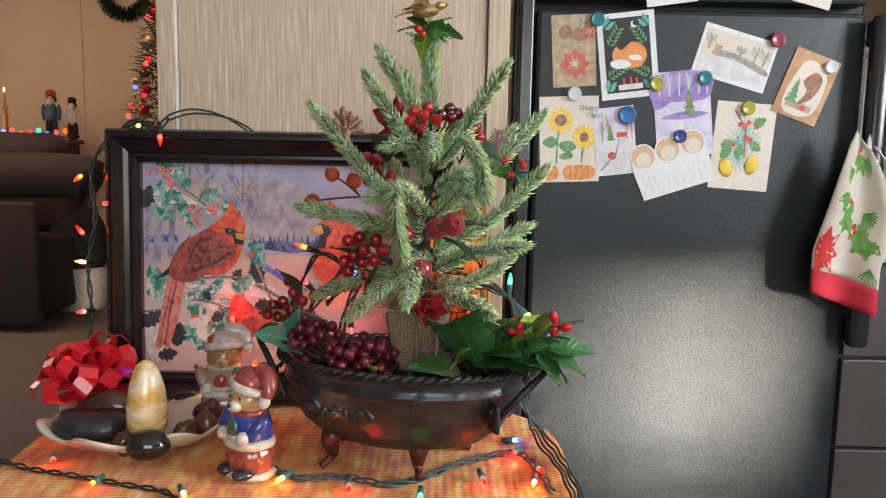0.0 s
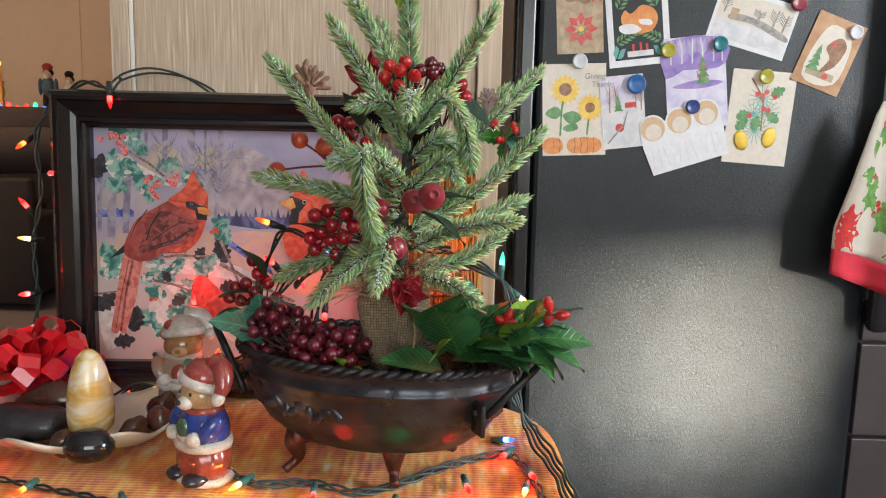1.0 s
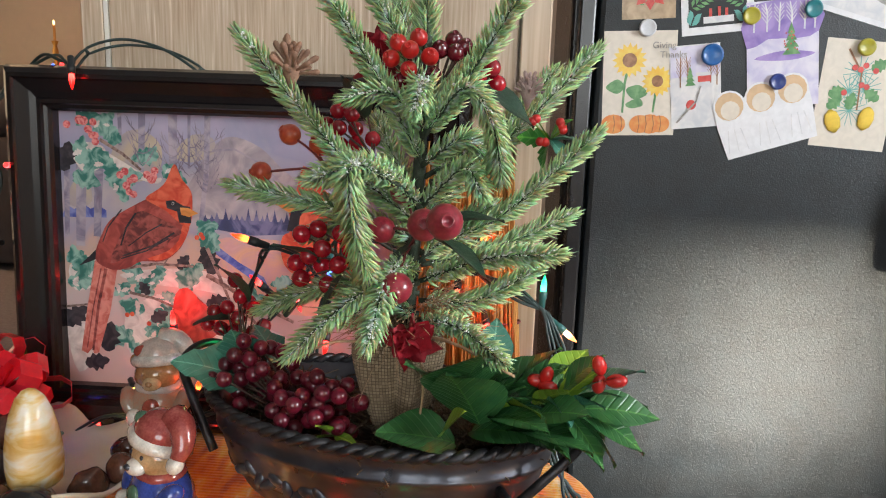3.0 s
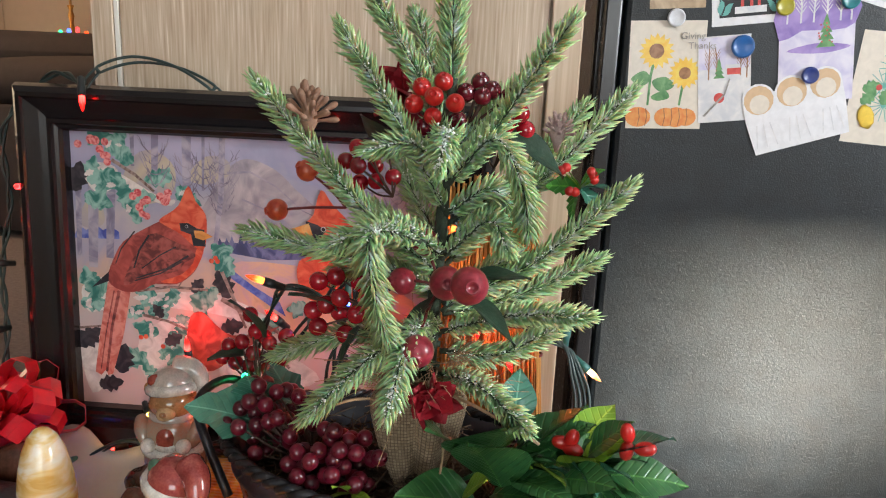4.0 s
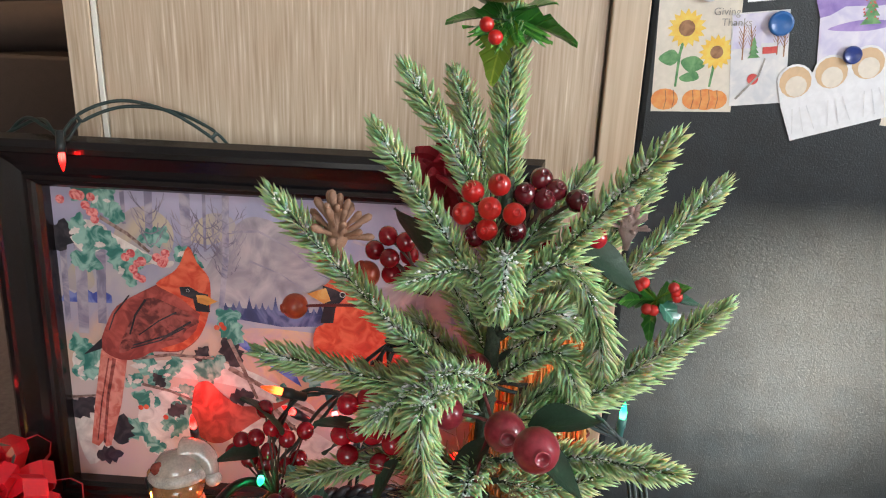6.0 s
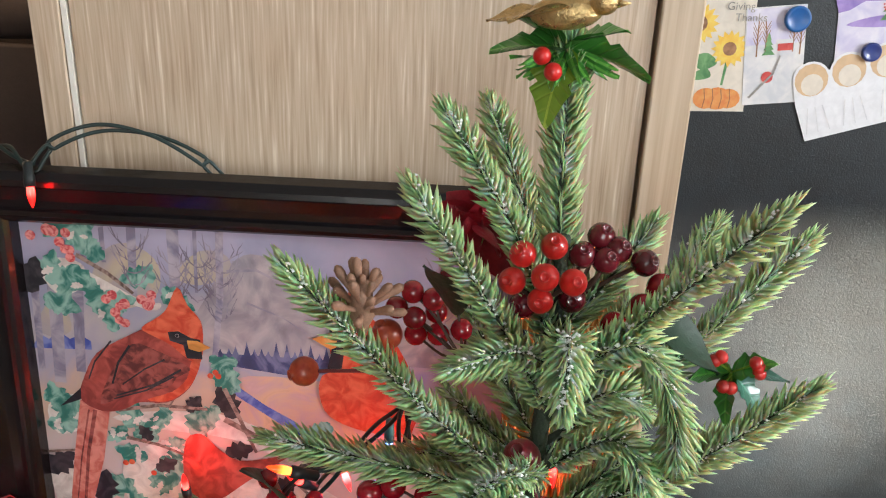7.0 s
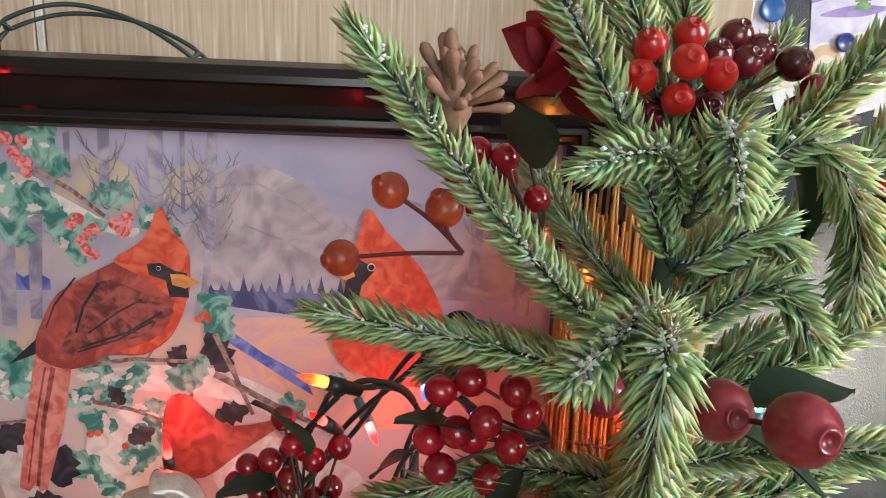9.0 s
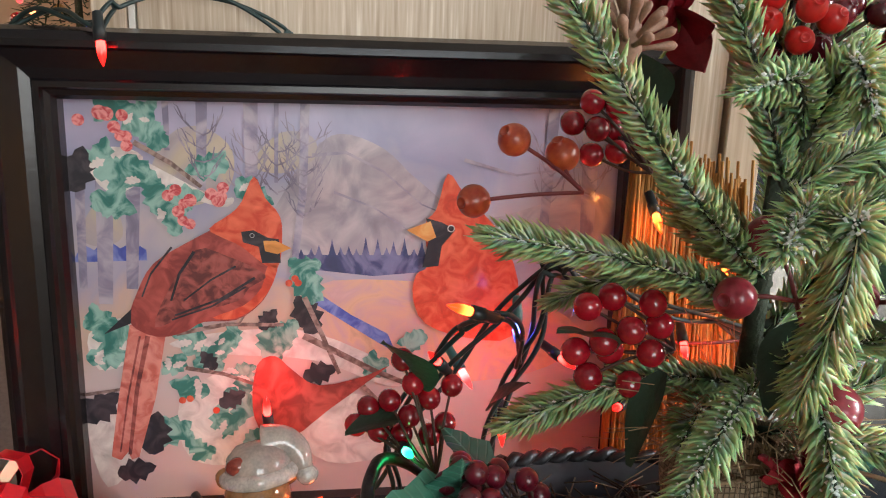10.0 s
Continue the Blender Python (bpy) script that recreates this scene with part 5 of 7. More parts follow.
def leaf_material(name, deep, pale, rough=0.28):
    """A waxy leaf with a pale midrib and slanting side veins; the blade lies along its own y."""
    m = bpy.data.materials.new(name)
    m.use_nodes = True
    n, l = m.node_tree.nodes, m.node_tree.links
    b, tc, sp = n["Principled BSDF"], n.new("ShaderNodeTexCoord"), n.new("ShaderNodeSeparateXYZ")
    l.new(tc.outputs["Object"], sp.inputs[0])

    def calc(op, a, c):
        k = n.new("ShaderNodeMath")
        k.operation = op
        for slot, v in enumerate((a, c)):
            if isinstance(v, (int, float)):
                k.inputs[slot].default_value = v
            elif v is not None:
                l.new(v, k.inputs[slot])
        return k.outputs[0]
    across = calc("ABSOLUTE", sp.outputs[0], None)
    wave = calc("SINE", calc("MULTIPLY", calc("SUBTRACT", sp.outputs[1], calc("MULTIPLY", across, 0.8)), 980.0), None)
    vein = calc("POWER", calc("MAXIMUM", wave, 0.0), 5.0)
    rib = calc("LESS_THAN", across, 0.0006)
    nz, tot = n.new("ShaderNodeTexNoise"), None
    nz.inputs["Scale"].default_value, nz.inputs["Detail"].default_value = 70, 4
    l.new(tc.outputs["Object"], nz.inputs[0])
    tot = calc("ADD", calc("MULTIPLY", vein, 0.12), calc("ADD", calc("MULTIPLY", rib, 0.5), calc("MULTIPLY", nz.outputs[0], 0.75)))
    r, hs, oi, mr = n.new("ShaderNodeValToRGB"), n.new("ShaderNodeHueSaturation"), n.new("ShaderNodeObjectInfo"), n.new("ShaderNodeMapRange")
    r.color_ramp.elements[0].position, r.color_ramp.elements[1].position = 0.25, 0.9
    r.color_ramp.elements[0].color, r.color_ramp.elements[1].color = (*deep, 1), (*pale, 1)
    l.new(tot, r.inputs[0])
    mr.inputs[3].default_value, mr.inputs[4].default_value = 0.7, 1.35
    l.new(oi.outputs["Random"], mr.inputs[0])
    l.new(mr.outputs[0], hs.inputs["Value"])
    l.new(r.outputs[0], hs.inputs["Color"])
    l.new(hs.outputs[0], b.inputs["Base Color"])
    bp = n.new("ShaderNodeBump")
    bp.inputs["Strength"].default_value, bp.inputs["Distance"].default_value, bp.invert = 0.5, 0.0008, True
    l.new(vein, bp.inputs["Height"])
    l.new(bp.outputs[0], b.inputs["Normal"])
    b.inputs["Roughness"].default_value, b.inputs["Coat Weight"].default_value, b.inputs["Coat Roughness"].default_value = rough, 0.2, 0.1
    return m


M_LEAF = leaf_material("green waxy leaf", (0.018, 0.085, 0.028), (0.085, 0.23, 0.06))
M_LIMELEAF = leaf_material("lime leaf", (0.13, 0.26, 0.02), (0.36, 0.46, 0.06), 0.36)
M_BLUELEAF = leaf_material("blue-green leaf", (0.03, 0.14, 0.095), (0.13, 0.34, 0.24))
M_HOLLY = leaf_material("bright green plastic holly", (0.03, 0.2, 0.03), (0.14, 0.42, 0.07))


def leaf_data(length, width, bend=0.25, fold=0.25, spikes=0, n=10):
    """A leaf blade along +y, with a midrib fold and a drooping tip."""
    verts, faces = [], []
    for i in range(n + 1):
        t = i / n
        w = width * 0.5 * math.sin(math.pi * (0.04 + 0.96 * t) ** 0.85) + 0.0004
        if spikes:
            w *= 0.72 + 0.42 * abs(math.sin(math.pi * t * spikes))
        z = -bend * length * t * t
        for s in (-1, -0.5, 0, 0.5, 1):
            verts.append((s * w, t * length, z + fold * abs(s) * w + (0.04 * length * t * math.sin(6 * t + s) if abs(s) == 1 else 0)))
    for i in range(n):
        for k in range(4):
            a = i * 5 + k
            faces.append((a, a + 1, a + 6, a + 5))
    back = len(verts)
    verts += [(x, y, z - 0.0005) for x, y, z in verts[:back]]
    faces += [tuple(back + i for i in reversed(q)) for q in faces[:n * 4]]
    return verts, faces


def leaf(name, p, d, length, width, material, parent, roll=0.0, bend=0.25, fold=0.25, spikes=0, label=""):
    v, f = leaf_data(length, width, bend, fold, spikes)
    ob = mesh_object(name, v, f, material, parent, label)
    ob.matrix_basis = aim(p, d, roll)
    return ob


def cluster(name, label, base, spots, r, material, crown=False, stem=M_BROWNSTEM, leaves=(), category="berry spray", group=""):
    """Berries on thin stems that meet at base."""
    c = empty(name, Matrix.Identity(4), label, category, group)
    me = berry_mesh(r) if crown else plain_berry_mesh(r)
    me.materials.append(material)
    for p in spots:
        s = p[3] if len(p) > 3 else 1.0
        q = Vector(p[:3])
        d = (q - Vector(base)).normalized() + Vector((0, -0.9 if crown else 0, 0.1))
        ob = new("berry", me)
        ob.parent = c
        ob.matrix_basis = aim(q, d) @ Matrix.Scale(s, 4)
        mid = q.lerp(Vector(base), 0.5) + Vector((random.uniform(-0.003, 0.003), random.uniform(-0.003, 0.003), random.uniform(-0.003, 0.003)))
        tube("stem", spline([q, mid, Vector(base)], 4), 0.0008 if not crown else 0.0011, stem, c, sides=5)
    for p, d, ln, wd, roll in leaves:
        leaf("leaf", p, d, ln, wd, M_DARKLEAF, c, roll, label="dark green silk leaf")
    return c


def scatter(center, radii, n, r, rng, fill=0.92):
    """Spots for berries that touch but do not run into one another."""
    spots = []
    for attempt in range(4000):
        if len(spots) >= n:
            break
        d = Vector((rng.gauss(0, 1), rng.gauss(0, 1), rng.gauss(0, 1))).normalized() * rng.random() ** 0.4
        q = Vector(center) + Vector((d.x * radii[0], d.y * radii[1], d.z * radii[2]))
        if all((q - s).length > 2 * r * fill for s in spots):
            spots.append(q)
    return [tuple(s) for s in spots]


def tree_ornaments():
    rng = random.Random(12)
    cluster("red_berry_pick", "bright red berries in the upper branches of the fir", (-0.004, 0.838, 1.09), [(-0.009, 0.816, 1.109), (-0.023, 0.824, 1.103), (-0.019, 0.830, 1.114), (-0.005, 0.832, 1.118), (0.004, 0.822, 1.105), (-0.010, 0.820, 1.096, 0.95)], 0.0063, M_BRIGHT, True, group="berry picks in the fir")
    cluster("maroon_berry_pick", "dark maroon berries in the upper branches of the fir", (0.008, 0.85, 1.085), [(0.009, 0.842, 1.111), (0.020, 0.842, 1.109), (0.026, 0.846, 1.113), (0.038, 0.842, 1.109), (-0.017, 0.832, 1.088), (0.005, 0.831, 1.093), (0.018, 0.85, 1.118)], 0.0066, M_MAROON, True, group="berry picks in the fir")
    cluster("crimson_berry_pick", "glossy crimson berries with a dark leaf in the fir", (0.03, 0.85, 1.06), [(0.025, 0.827, 1.083), (0.037, 0.829, 1.092), (0.046, 0.838, 1.099), (0.05, 0.842, 1.088)], 0.0066, M_CRIMSON,
            leaves=[((0.035, 0.835, 1.088), (0.9, -0.15, -0.35), 0.05, 0.024, 20), ((0.045, 0.84, 1.075), (0.5, 0.1, -0.9), 0.035, 0.02, 0)], group="berry picks in the fir")
    cluster("crimson_berry_pick", "dark crimson berries hanging before the picture", (-0.045, 0.88, 1.03), [(-0.063, 0.888, 1.062), (-0.075, 0.892, 1.064), (-0.073, 0.886, 1.051), (-0.060, 0.892, 1.039), (-0.073, 0.894, 1.037), (-0.047, 0.892, 1.043), (-0.084, 0.894, 1.053), (-0.055, 0.896, 1.072), (-0.062, 0.898, 1.050)], 0.0064, M_CRIMSON,
            leaves=[((-0.05, 0.875, 1.06), (-0.3, -0.1, 0.9), 0.036, 0.026, 30)], group="berry picks in the fir")
    cluster("crimson_berry_pick", "dark crimson berries low in the fir", (-0.04, 0.84, 0.95), [(-0.088, 0.830, 0.976), (-0.076, 0.832, 0.980), (-0.070, 0.820, 0.968), (-0.058, 0.828, 0.978), (-0.081, 0.824, 0.961), (-0.059, 0.822, 0.956), (-0.092, 0.830, 0.954), (-0.087, 0.824, 0.944), (-0.067, 0.824, 0.940), (-0.074, 0.836, 0.952), (-0.052, 0.832, 0.966)], 0.0067, M_CRIMSON,
            leaves=[((-0.075, 0.83, 0.955), (-0.7, -0.3, 0.6), 0.036, 0.024, 10), ((-0.055, 0.815, 0.95), (-0.5, -0.2, -0.8), 0.045, 0.018, 0)], group="berry picks in the fir")
    cluster("crab_apple_pick", "pinkish red crab apples with dark leaves on the fir", (0.0, 0.81, 0.985), [(0.023, 0.76, 1.002, 1.06), (0.007, 0.785, 0.995), (-0.012, 0.82, 1.012, 0.85), (-0.007, 0.762, 0.957, 0.93), (-0.026, 0.815, 0.985, 0.85)], 0.0112, M_APPLE, True, M_STEM,
            [((0.012, 0.795, 0.985), (0.9, -0.3, -0.3), 0.05, 0.03, -10), ((0.0, 0.80, 0.98), (-0.6, -0.4, -0.5), 0.045, 0.024, 15), ((0.02, 0.79, 0.995), (0.9, 0.2, 0.3), 0.04, 0.026, 0)], group="berry picks in the fir")
    cluster("rose_hip_pick", "orange red rose hips hanging before the picture", (-0.080, 0.878, 1.020), [(-0.114, 0.893, 1.044), (-0.089, 0.891, 1.037, 1.05), (-0.135, 0.883, 1.014, 1.0)], 0.0086, M_ROSEHIP, True, M_STEM, group="berry picks in the fir")
    # seed-head cones
    M_CONE = mat("brown dried seed head", (0.26, 0.14, 0.09), 0.6, vary=0.35, scale=120, bump=0.3)
    M_PALE = mat("pale frosted seed head", (0.42, 0.3, 0.28), 0.7, vary=0.3, scale=120)
    for pos, size, m, n, lab in (((-0.088, 0.806, 1.090), 0.027, M_CONE, 26, "brown dried seed cone on a fir branch"), ((0.073, 0.879, 1.082), 0.017, M_PALE, 26, "pale frosted seed head on the fir")):
        c = empty("seed_cone", Matrix.Identity(4), lab, "cone", "seed cones")
        v, f = revolve_data([(0.0015, -0.012), (0.003, -0.006), (0.006, 0.0), (0.004, size * 0.6)], 10)
        core = mesh_object("core", *moved((v, f), Matrix.Translation(pos)), m, c)
        for k in range(n):
            t = (k + 0.5) / n
            a = k * 2.4
            el = radians(5 + 80 * t)
            d = Vector((math.cos(a) * math.cos(el), math.sin(a) * math.cos(el), math.sin(el)))
            ln = size * (0.55 + 0.25 * rng.random())
            sc, sf = revolve_data([(ln * 0.05, 0.0), (ln * 0.06, ln * 0.45), (ln * 0.115, ln * 0.8), (ln * 0.10, ln * 0.93), (ln * 0.03, ln)], 7)
            sc = [(x, z, y) for x, y, z in sc]
            ob = mesh_object("scale", *moved((sc, sf), aim(Vector(pos) + d * 0.002 + Vector((0, 0, size * 0.15 * t)), d)), m, c)
    # small plastic holly pick
    h = empty("holly_pick", Matrix.Identity(4), "tiny green plastic holly pick with red berries", "holly pick")
    for k, d in enumerate(((1, -0.1, 0.2), (0.7, -0.3, -0.6), (-0.3, -0.6, -0.4), (0.2, -0.5, 0.5), (-0.8, -0.2, 0.1))):
        leaf("leaf", (0.090, 0.852, 1.050), d, 0.027, 0.013, M_BLUELEAF if k < 2 else M_HOLLY, h, k * 20, spikes=4)
    me = plain_berry_mesh(0.0033)
    me.materials.append(M_BRIGHT)
    for k in range(7):
        ob = new("berry", me)
        ob.parent = h
        q = Vector((0.086 + 0.012 * math.cos(k * 2.2), 0.838, 1.058 + 0.009 * math.sin(k * 2.2)))
        ob.location = q
        tube("stem", spline([q, q.lerp(Vector((0.090, 0.852, 1.050)), 0.5), Vector((0.090, 0.852, 1.050))], 3), 0.0006, M_LIMELEAF, h, sides=5)
    # red silk flower high in the tree and the rose at the base
    M_PETAL = mat("dark red silk petal", (0.28, 0.006, 0.016), 0.6, vary=0.35, scale=80, bump=0.3, bscale=300)
    for name, pos, n, size, face, lab in (("silk_flower", (-0.038, 0.888, 1.106), 9, 0.030, (-0.3, -0.9, 0.3), "dark red silk flower high in the fir"), ("silk_rose", (0.0, 0.786, 0.914), 18, 0.021, (0.05, -0.9, 0.3), "dark red silk rose tied to the burlap")):
        fl = empty(name, Matrix.Identity(4), lab, "flower", "silk flowers")
        fwd = Vector(face).normalized()
        side = fwd.cross(Vector((0, 0, 1))).normalized()
        up = side.cross(fwd)
        for k in range(n):
            ring = 0.35 + 0.65 * k / n
            a = k * 2.4
            d = (side * math.cos(a) + up * math.sin(a)) * ring + fwd * (1.1 - ring)
            leaf("petal", Vector(pos) + fwd * 0.002 * (n - k) / n, d, size * (0.55 + 0.5 * ring), size * 0.75, M_PETAL, fl, k * 33, bend=-0.35, fold=0.5)
        leaf("sepal", Vector(pos), -up, size * 0.7, size * 0.4, M_LIMELEAF, fl)


tree_ornaments()
M_GOLDBIRD = mat("gold plastic", (0.62, 0.44, 0.2), 0.28, 0.8, vary=0.3, scale=150, bump=0.4, bscale=500)


def topper():
    t = empty("tree_topper", pose(-0.009, 0.022, -0.022), "gold bird on green holly leaves atop the fir", "tree topper")
    base = Vector((0.004, 0.838, 1.224))
    for k, (d, ln, wd, m) in enumerate((((0.9, -0.2, -0.05), 0.045, 0.034, M_HOLLY), ((-0.9, -0.1, 0.15), 0.04, 0.03, M_HOLLY), ((-0.35, -0.5, -0.8), 0.042, 0.028, M_LIMELEAF), ((0.6, -0.5, 0.5), 0.035, 0.026, M_HOLLY), ((-0.6, 0.3, 0.5), 0.035, 0.026, M_HOLLY), ((0.3, 0.6, 0.3), 0.035, 0.026, M_HOLLY))):
        leaf("leaf", base, d, ln * 0.85, wd * 0.8, m, t, 15 * k - 30, spikes=6)
    for k in range(16):
        a = k * 2.399
        d = Vector((math.cos(a), 0.6 * math.sin(a) - 0.3, -0.7 + 0.5 * random.random()))
        leaf("blade", base, d, 0.026, 0.0035, M_HOLLY, t, k * 20, bend=0.15)
    body, f0 = ball_data((0, 0, 0), (0.008, 0.019, 0.0085), 16, 10)
    head, f1 = ball_data((0, 0.02, 0.005), (0.006, 0.0075, 0.006), 12, 8)
    beak, f2 = revolve_data([(0.0025, 0), (0.0004, 0.007)], 8)
    beak = [(x, 0.026 + z, 0.0045 + y) for x, y, z in beak]
    tail, f3 = leaf_data(0.03, 0.017, 0.1)
    tail = [(x, -0.012 - y, z) for x, y, z in tail]
    wing, f4 = leaf_data(0.036, 0.019, 0.1)
    m1, m2 = aim((0.004, 0.002, 0.004), (0.7, -0.7, 0.25), 20), aim((-0.004, 0.002, 0.004), (-0.7, -0.7, 0.25), -20)
    v, f = joined([(body, f0), (head, f1), (beak, f2), (tail, f3), ([m1 @ Vector(q) for q in wing], f4), ([m2 @ Vector(q) for q in wing], f4)])
    b = mesh_object("bird", v, f, M_GOLDBIRD, t, "shiny gold bird")
    b.matrix_basis = aim((0.0, 0.82, 1.240), (1, -0.25, 0.08), 20) @ Matrix.Scale(0.82, 4)
    me = plain_berry_mesh(0.004)
    me.materials.append(M_BRIGHT)
    for q in ((-0.008, 0.822, 1.222), (-0.003, 0.818, 1.216)):
        o = new("berry", me)
        o.parent, o.location = t, q


topper()
M_TWINE = mat("jute twine", (0.32, 0.21, 0.12), 0.95, vary=0.3, scale=200, bump=0.5)
M_MOSS = mat("brown straw filler", (0.07, 0.042, 0.022), 0.95, vary=0.5, scale=120, bump=0.9, bscale=400)


def weave_material():
    """Burlap with warp and weft threads."""
    m = bpy.data.materials.new("burlap threads")
    m.use_nodes = True
    n, l = m.node_tree.nodes, m.node_tree.links
    b = n["Principled BSDF"]
    tc = n.new("ShaderNodeTexCoord")
    br = n.new("ShaderNodeTexBrick")
    br.inputs["Scale"].default_value = 1.0
    mp = n.new("ShaderNodeMapping")
    mp.inputs["Scale"].default_value = (78, 36, 1)
    br.offset = 0.0
    l.new(tc.outputs["UV"], mp.inputs[0])
    l.new(mp.outputs[0], br.inputs[0])
    br.inputs["Color1"].default_value, br.inputs["Color2"].default_value, br.inputs["Mortar"].default_value = (0.36, 0.27, 0.17, 1), (0.25, 0.18, 0.11, 1), (0.13, 0.09, 0.055, 1)
    br.inputs["Mortar Size"].default_value, br.inputs["Mortar Smooth"].default_value, br.inputs["Brick Width"].default_value, br.inputs["Row Height"].default_value = 0.16, 0.9, 1.0, 1.0
    l.new(br.outputs[0], b.inputs["Base Color"])
    bp = n.new("ShaderNodeBump")
    bp.inputs["Strength"].default_value, bp.inputs["Distance"].default_value, bp.invert = 0.8, 0.001, True
    l.new(br.outputs[1], bp.inputs["Height"])
    l.new(bp.outputs[0], b.inputs["Normal"])
    b.inputs["Roughness"].default_value = 0.95
    return m


def bowl_filling():
    rng = random.Random(21)
    # burlap sack round the trunk
    s = empty("burlap_wrap", Matrix.Identity(4), "brown burlap wrapped round the base of the fir", "burlap")
    verts, faces, uvs = [], [], []
    nz, na = 16, 48
    for j in range(nz + 1):
        t = j / nz
        for k in range(na):
            a = 2 * math.pi * k / na
            r = 0.013 + 0.019 * math.sin(math.pi * min(1, t * 1.1) * 0.55) - 0.012 * max(0, t - 0.8) / 0.2 + (0.002 + 0.003 * t) * math.sin(a * 5 + 2 * t) - 0.013 * math.exp(-((a - 4.85) / 0.2) ** 2) * (1 - 0.4 * t)
            verts.append((-0.014 + r * math.cos(a), 0.818 + r * math.sin(a) * 0.85, 0.826 + 0.094 * t))
    for j in range(nz):
        for k in range(na):
            faces.append((j * na + k, j * na + (k + 1) % na, (j + 1) * na + (k + 1) % na, (j + 1) * na + k))
            u0, u1, v0, v1 = k / na, (k + 1) / na, j / nz, (j + 1) / nz
            uvs += [(u0, v0), (u1, v0), (u1, v1), (u0, v1)]
    mesh_object("sack", verts, faces, weave_material(), s, uvs=uvs)
    ring = [Vector((-0.013 + 0.027 * math.cos(a), 0.82 + 0.024 * math.sin(a), 0.911 + 0.002 * math.sin(3 * a))) for a in [k * 2 * math.pi / 30 for k in range(31)]]
    tube("twine_band", ring, 0.0016, M_TWINE, s, sides=6)
    tube("twine_end", spline([(0.006, 0.79, 0.905), (0.010, 0.780, 0.88), (0.007, 0.778, 0.852)], 6), 0.0009, M_TWINE, s, sides=5)
    tube("twine_end", spline([(0.01, 0.795, 0.915), (0.035, 0.768, 0.918), (0.072, 0.76, 0.902)], 6), 0.0011, M_TWINE, s, sides=5)
    tube("twine_end", spline([(-0.02, 0.797, 0.905), (-0.05, 0.78, 0.912), (-0.08, 0.775, 0.90)], 6), 0.0011, M_TWINE, s, sides=5)
    fuzz = []
    for k in range(420):
        a = rng.uniform(0, 6.28)
        p = Vector((-0.010 + 0.024 * math.cos(a), 0.82 + 0.022 * math.sin(a), rng.uniform(0.903, 0.938)))
        d = Vector((math.cos(a) + rng.gauss(0, 0.5), math.sin(a) + rng.gauss(0, 0.5), rng.gauss(0.2, 0.5)))
        q = p + d * rng.uniform(0.008, 0.03)
        fuzz.append(tube_data([p, p.lerp(q, 0.5) + Vector((0, 0, rng.gauss(0, 0.004))), q], 0.00028, 3))
    tagged(mesh_object("fibre", *joined(fuzz), M_TWINE, s), kind="stuff")
    # straw filler
    fill = []
    m = pose(-0.029, 0.832, 0.016, 0, 0, -13)
    for k in range(700):
        a, r = rng.uniform(0, 6.28), math.sqrt(rng.random())
        p = m @ Vector((0.118 * r * math.cos(a), 0.068 * r * math.sin(a), 0.815 + rng.uniform(-0.006, 0.012)))
        d = Vector((rng.gauss(0, 1), rng.gauss(0, 1), rng.gauss(0, 0.3))).normalized() * rng.uniform(0.012, 0.03)
        fill.append(tube_data([p - d, p + Vector((0, 0, rng.uniform(-0.002, 0.005))), p + d], 0.0006, 3))
    v, f = revolve_data([(0.001, 0.0), (0.9, -0.002), (1.0, -0.03)], 32, 0.125, 0.075)
    fill.append(([m @ (Vector(q) + Vector((0, 0, 0.812))) for q in v], f))
    tagged(mesh_object("straw_filler", *joined(fill), M_MOSS), "brown straw filling in the metal bowl", "filler", kind="stuff")
    # grape-like berries at one end
    spots = scatter((-0.128, 0.838, 0.862), (0.036, 0.036, 0.028), 42, 0.006, rng) + scatter((-0.067, 0.795, 0.857), (0.034, 0.026, 0.026), 36, 0.006, rng)
    cluster("berry_spray", "burgundy berry spray spilling over the metal bowl", (-0.09, 0.83, 0.83), spots, 0.006, mat("burgundy berry", (0.115, 0.006, 0.017), 0.28, vary=0.4, scale=120, coat=0.35, random_shift=0.4))
    cluster("berry_spray", "dark red berry spray beside the picture", (-0.15, 0.88, 0.86), [(-0.168, 0.910, 0.917), (-0.162, 0.906, 0.904), (-0.175, 0.908, 0.893), (-0.152, 0.910, 0.893), (-0.187, 0.910, 0.888), (-0.164, 0.904, 0.885), (-0.143, 0.908, 0.878), (-0.139, 0.914, 0.899), (-0.181, 0.908, 0.874), (-0.158, 0.916, 0.896), (-0.168, 0.906, 0.873), (-0.194, 0.912, 0.876), (-0.152, 0.906, 0.872)], 0.0066, M_CRIMSON,
            leaves=[((-0.155, 0.905, 0.90), (-0.4, -0.1, 0.9), 0.042, 0.034, 20), ((-0.17, 0.9, 0.885), (-0.9, -0.2, 0.1), 0.03, 0.024, 0), ((-0.12, 0.9, 0.89), (0.5, -0.2, 0.8), 0.03, 0.02, 0)])
    iv = empty("ivy_sprig", Matrix.Identity(4), "blue-green lobed leaves at the end of the bowl", "leaves")
    leaf("leaf", (-0.135, 0.84, 0.855), (-0.7, -0.35, 0.5), 0.056, 0.046, M_BLUELEAF, iv, -35, 0.3, 0.2, 3)
    leaf("leaf", (-0.14, 0.85, 0.862), (-0.1, -0.3, 0.95), 0.042, 0.032, M_BLUELEAF, iv, 30, 0.2, 0.2, 3)
    leaf("leaf", (-0.12, 0.87, 0.86), (-0.5, 0.4, 0.7), 0.04, 0.03, M_BLUELEAF, iv, 0, 0.2, 0.2, 3)
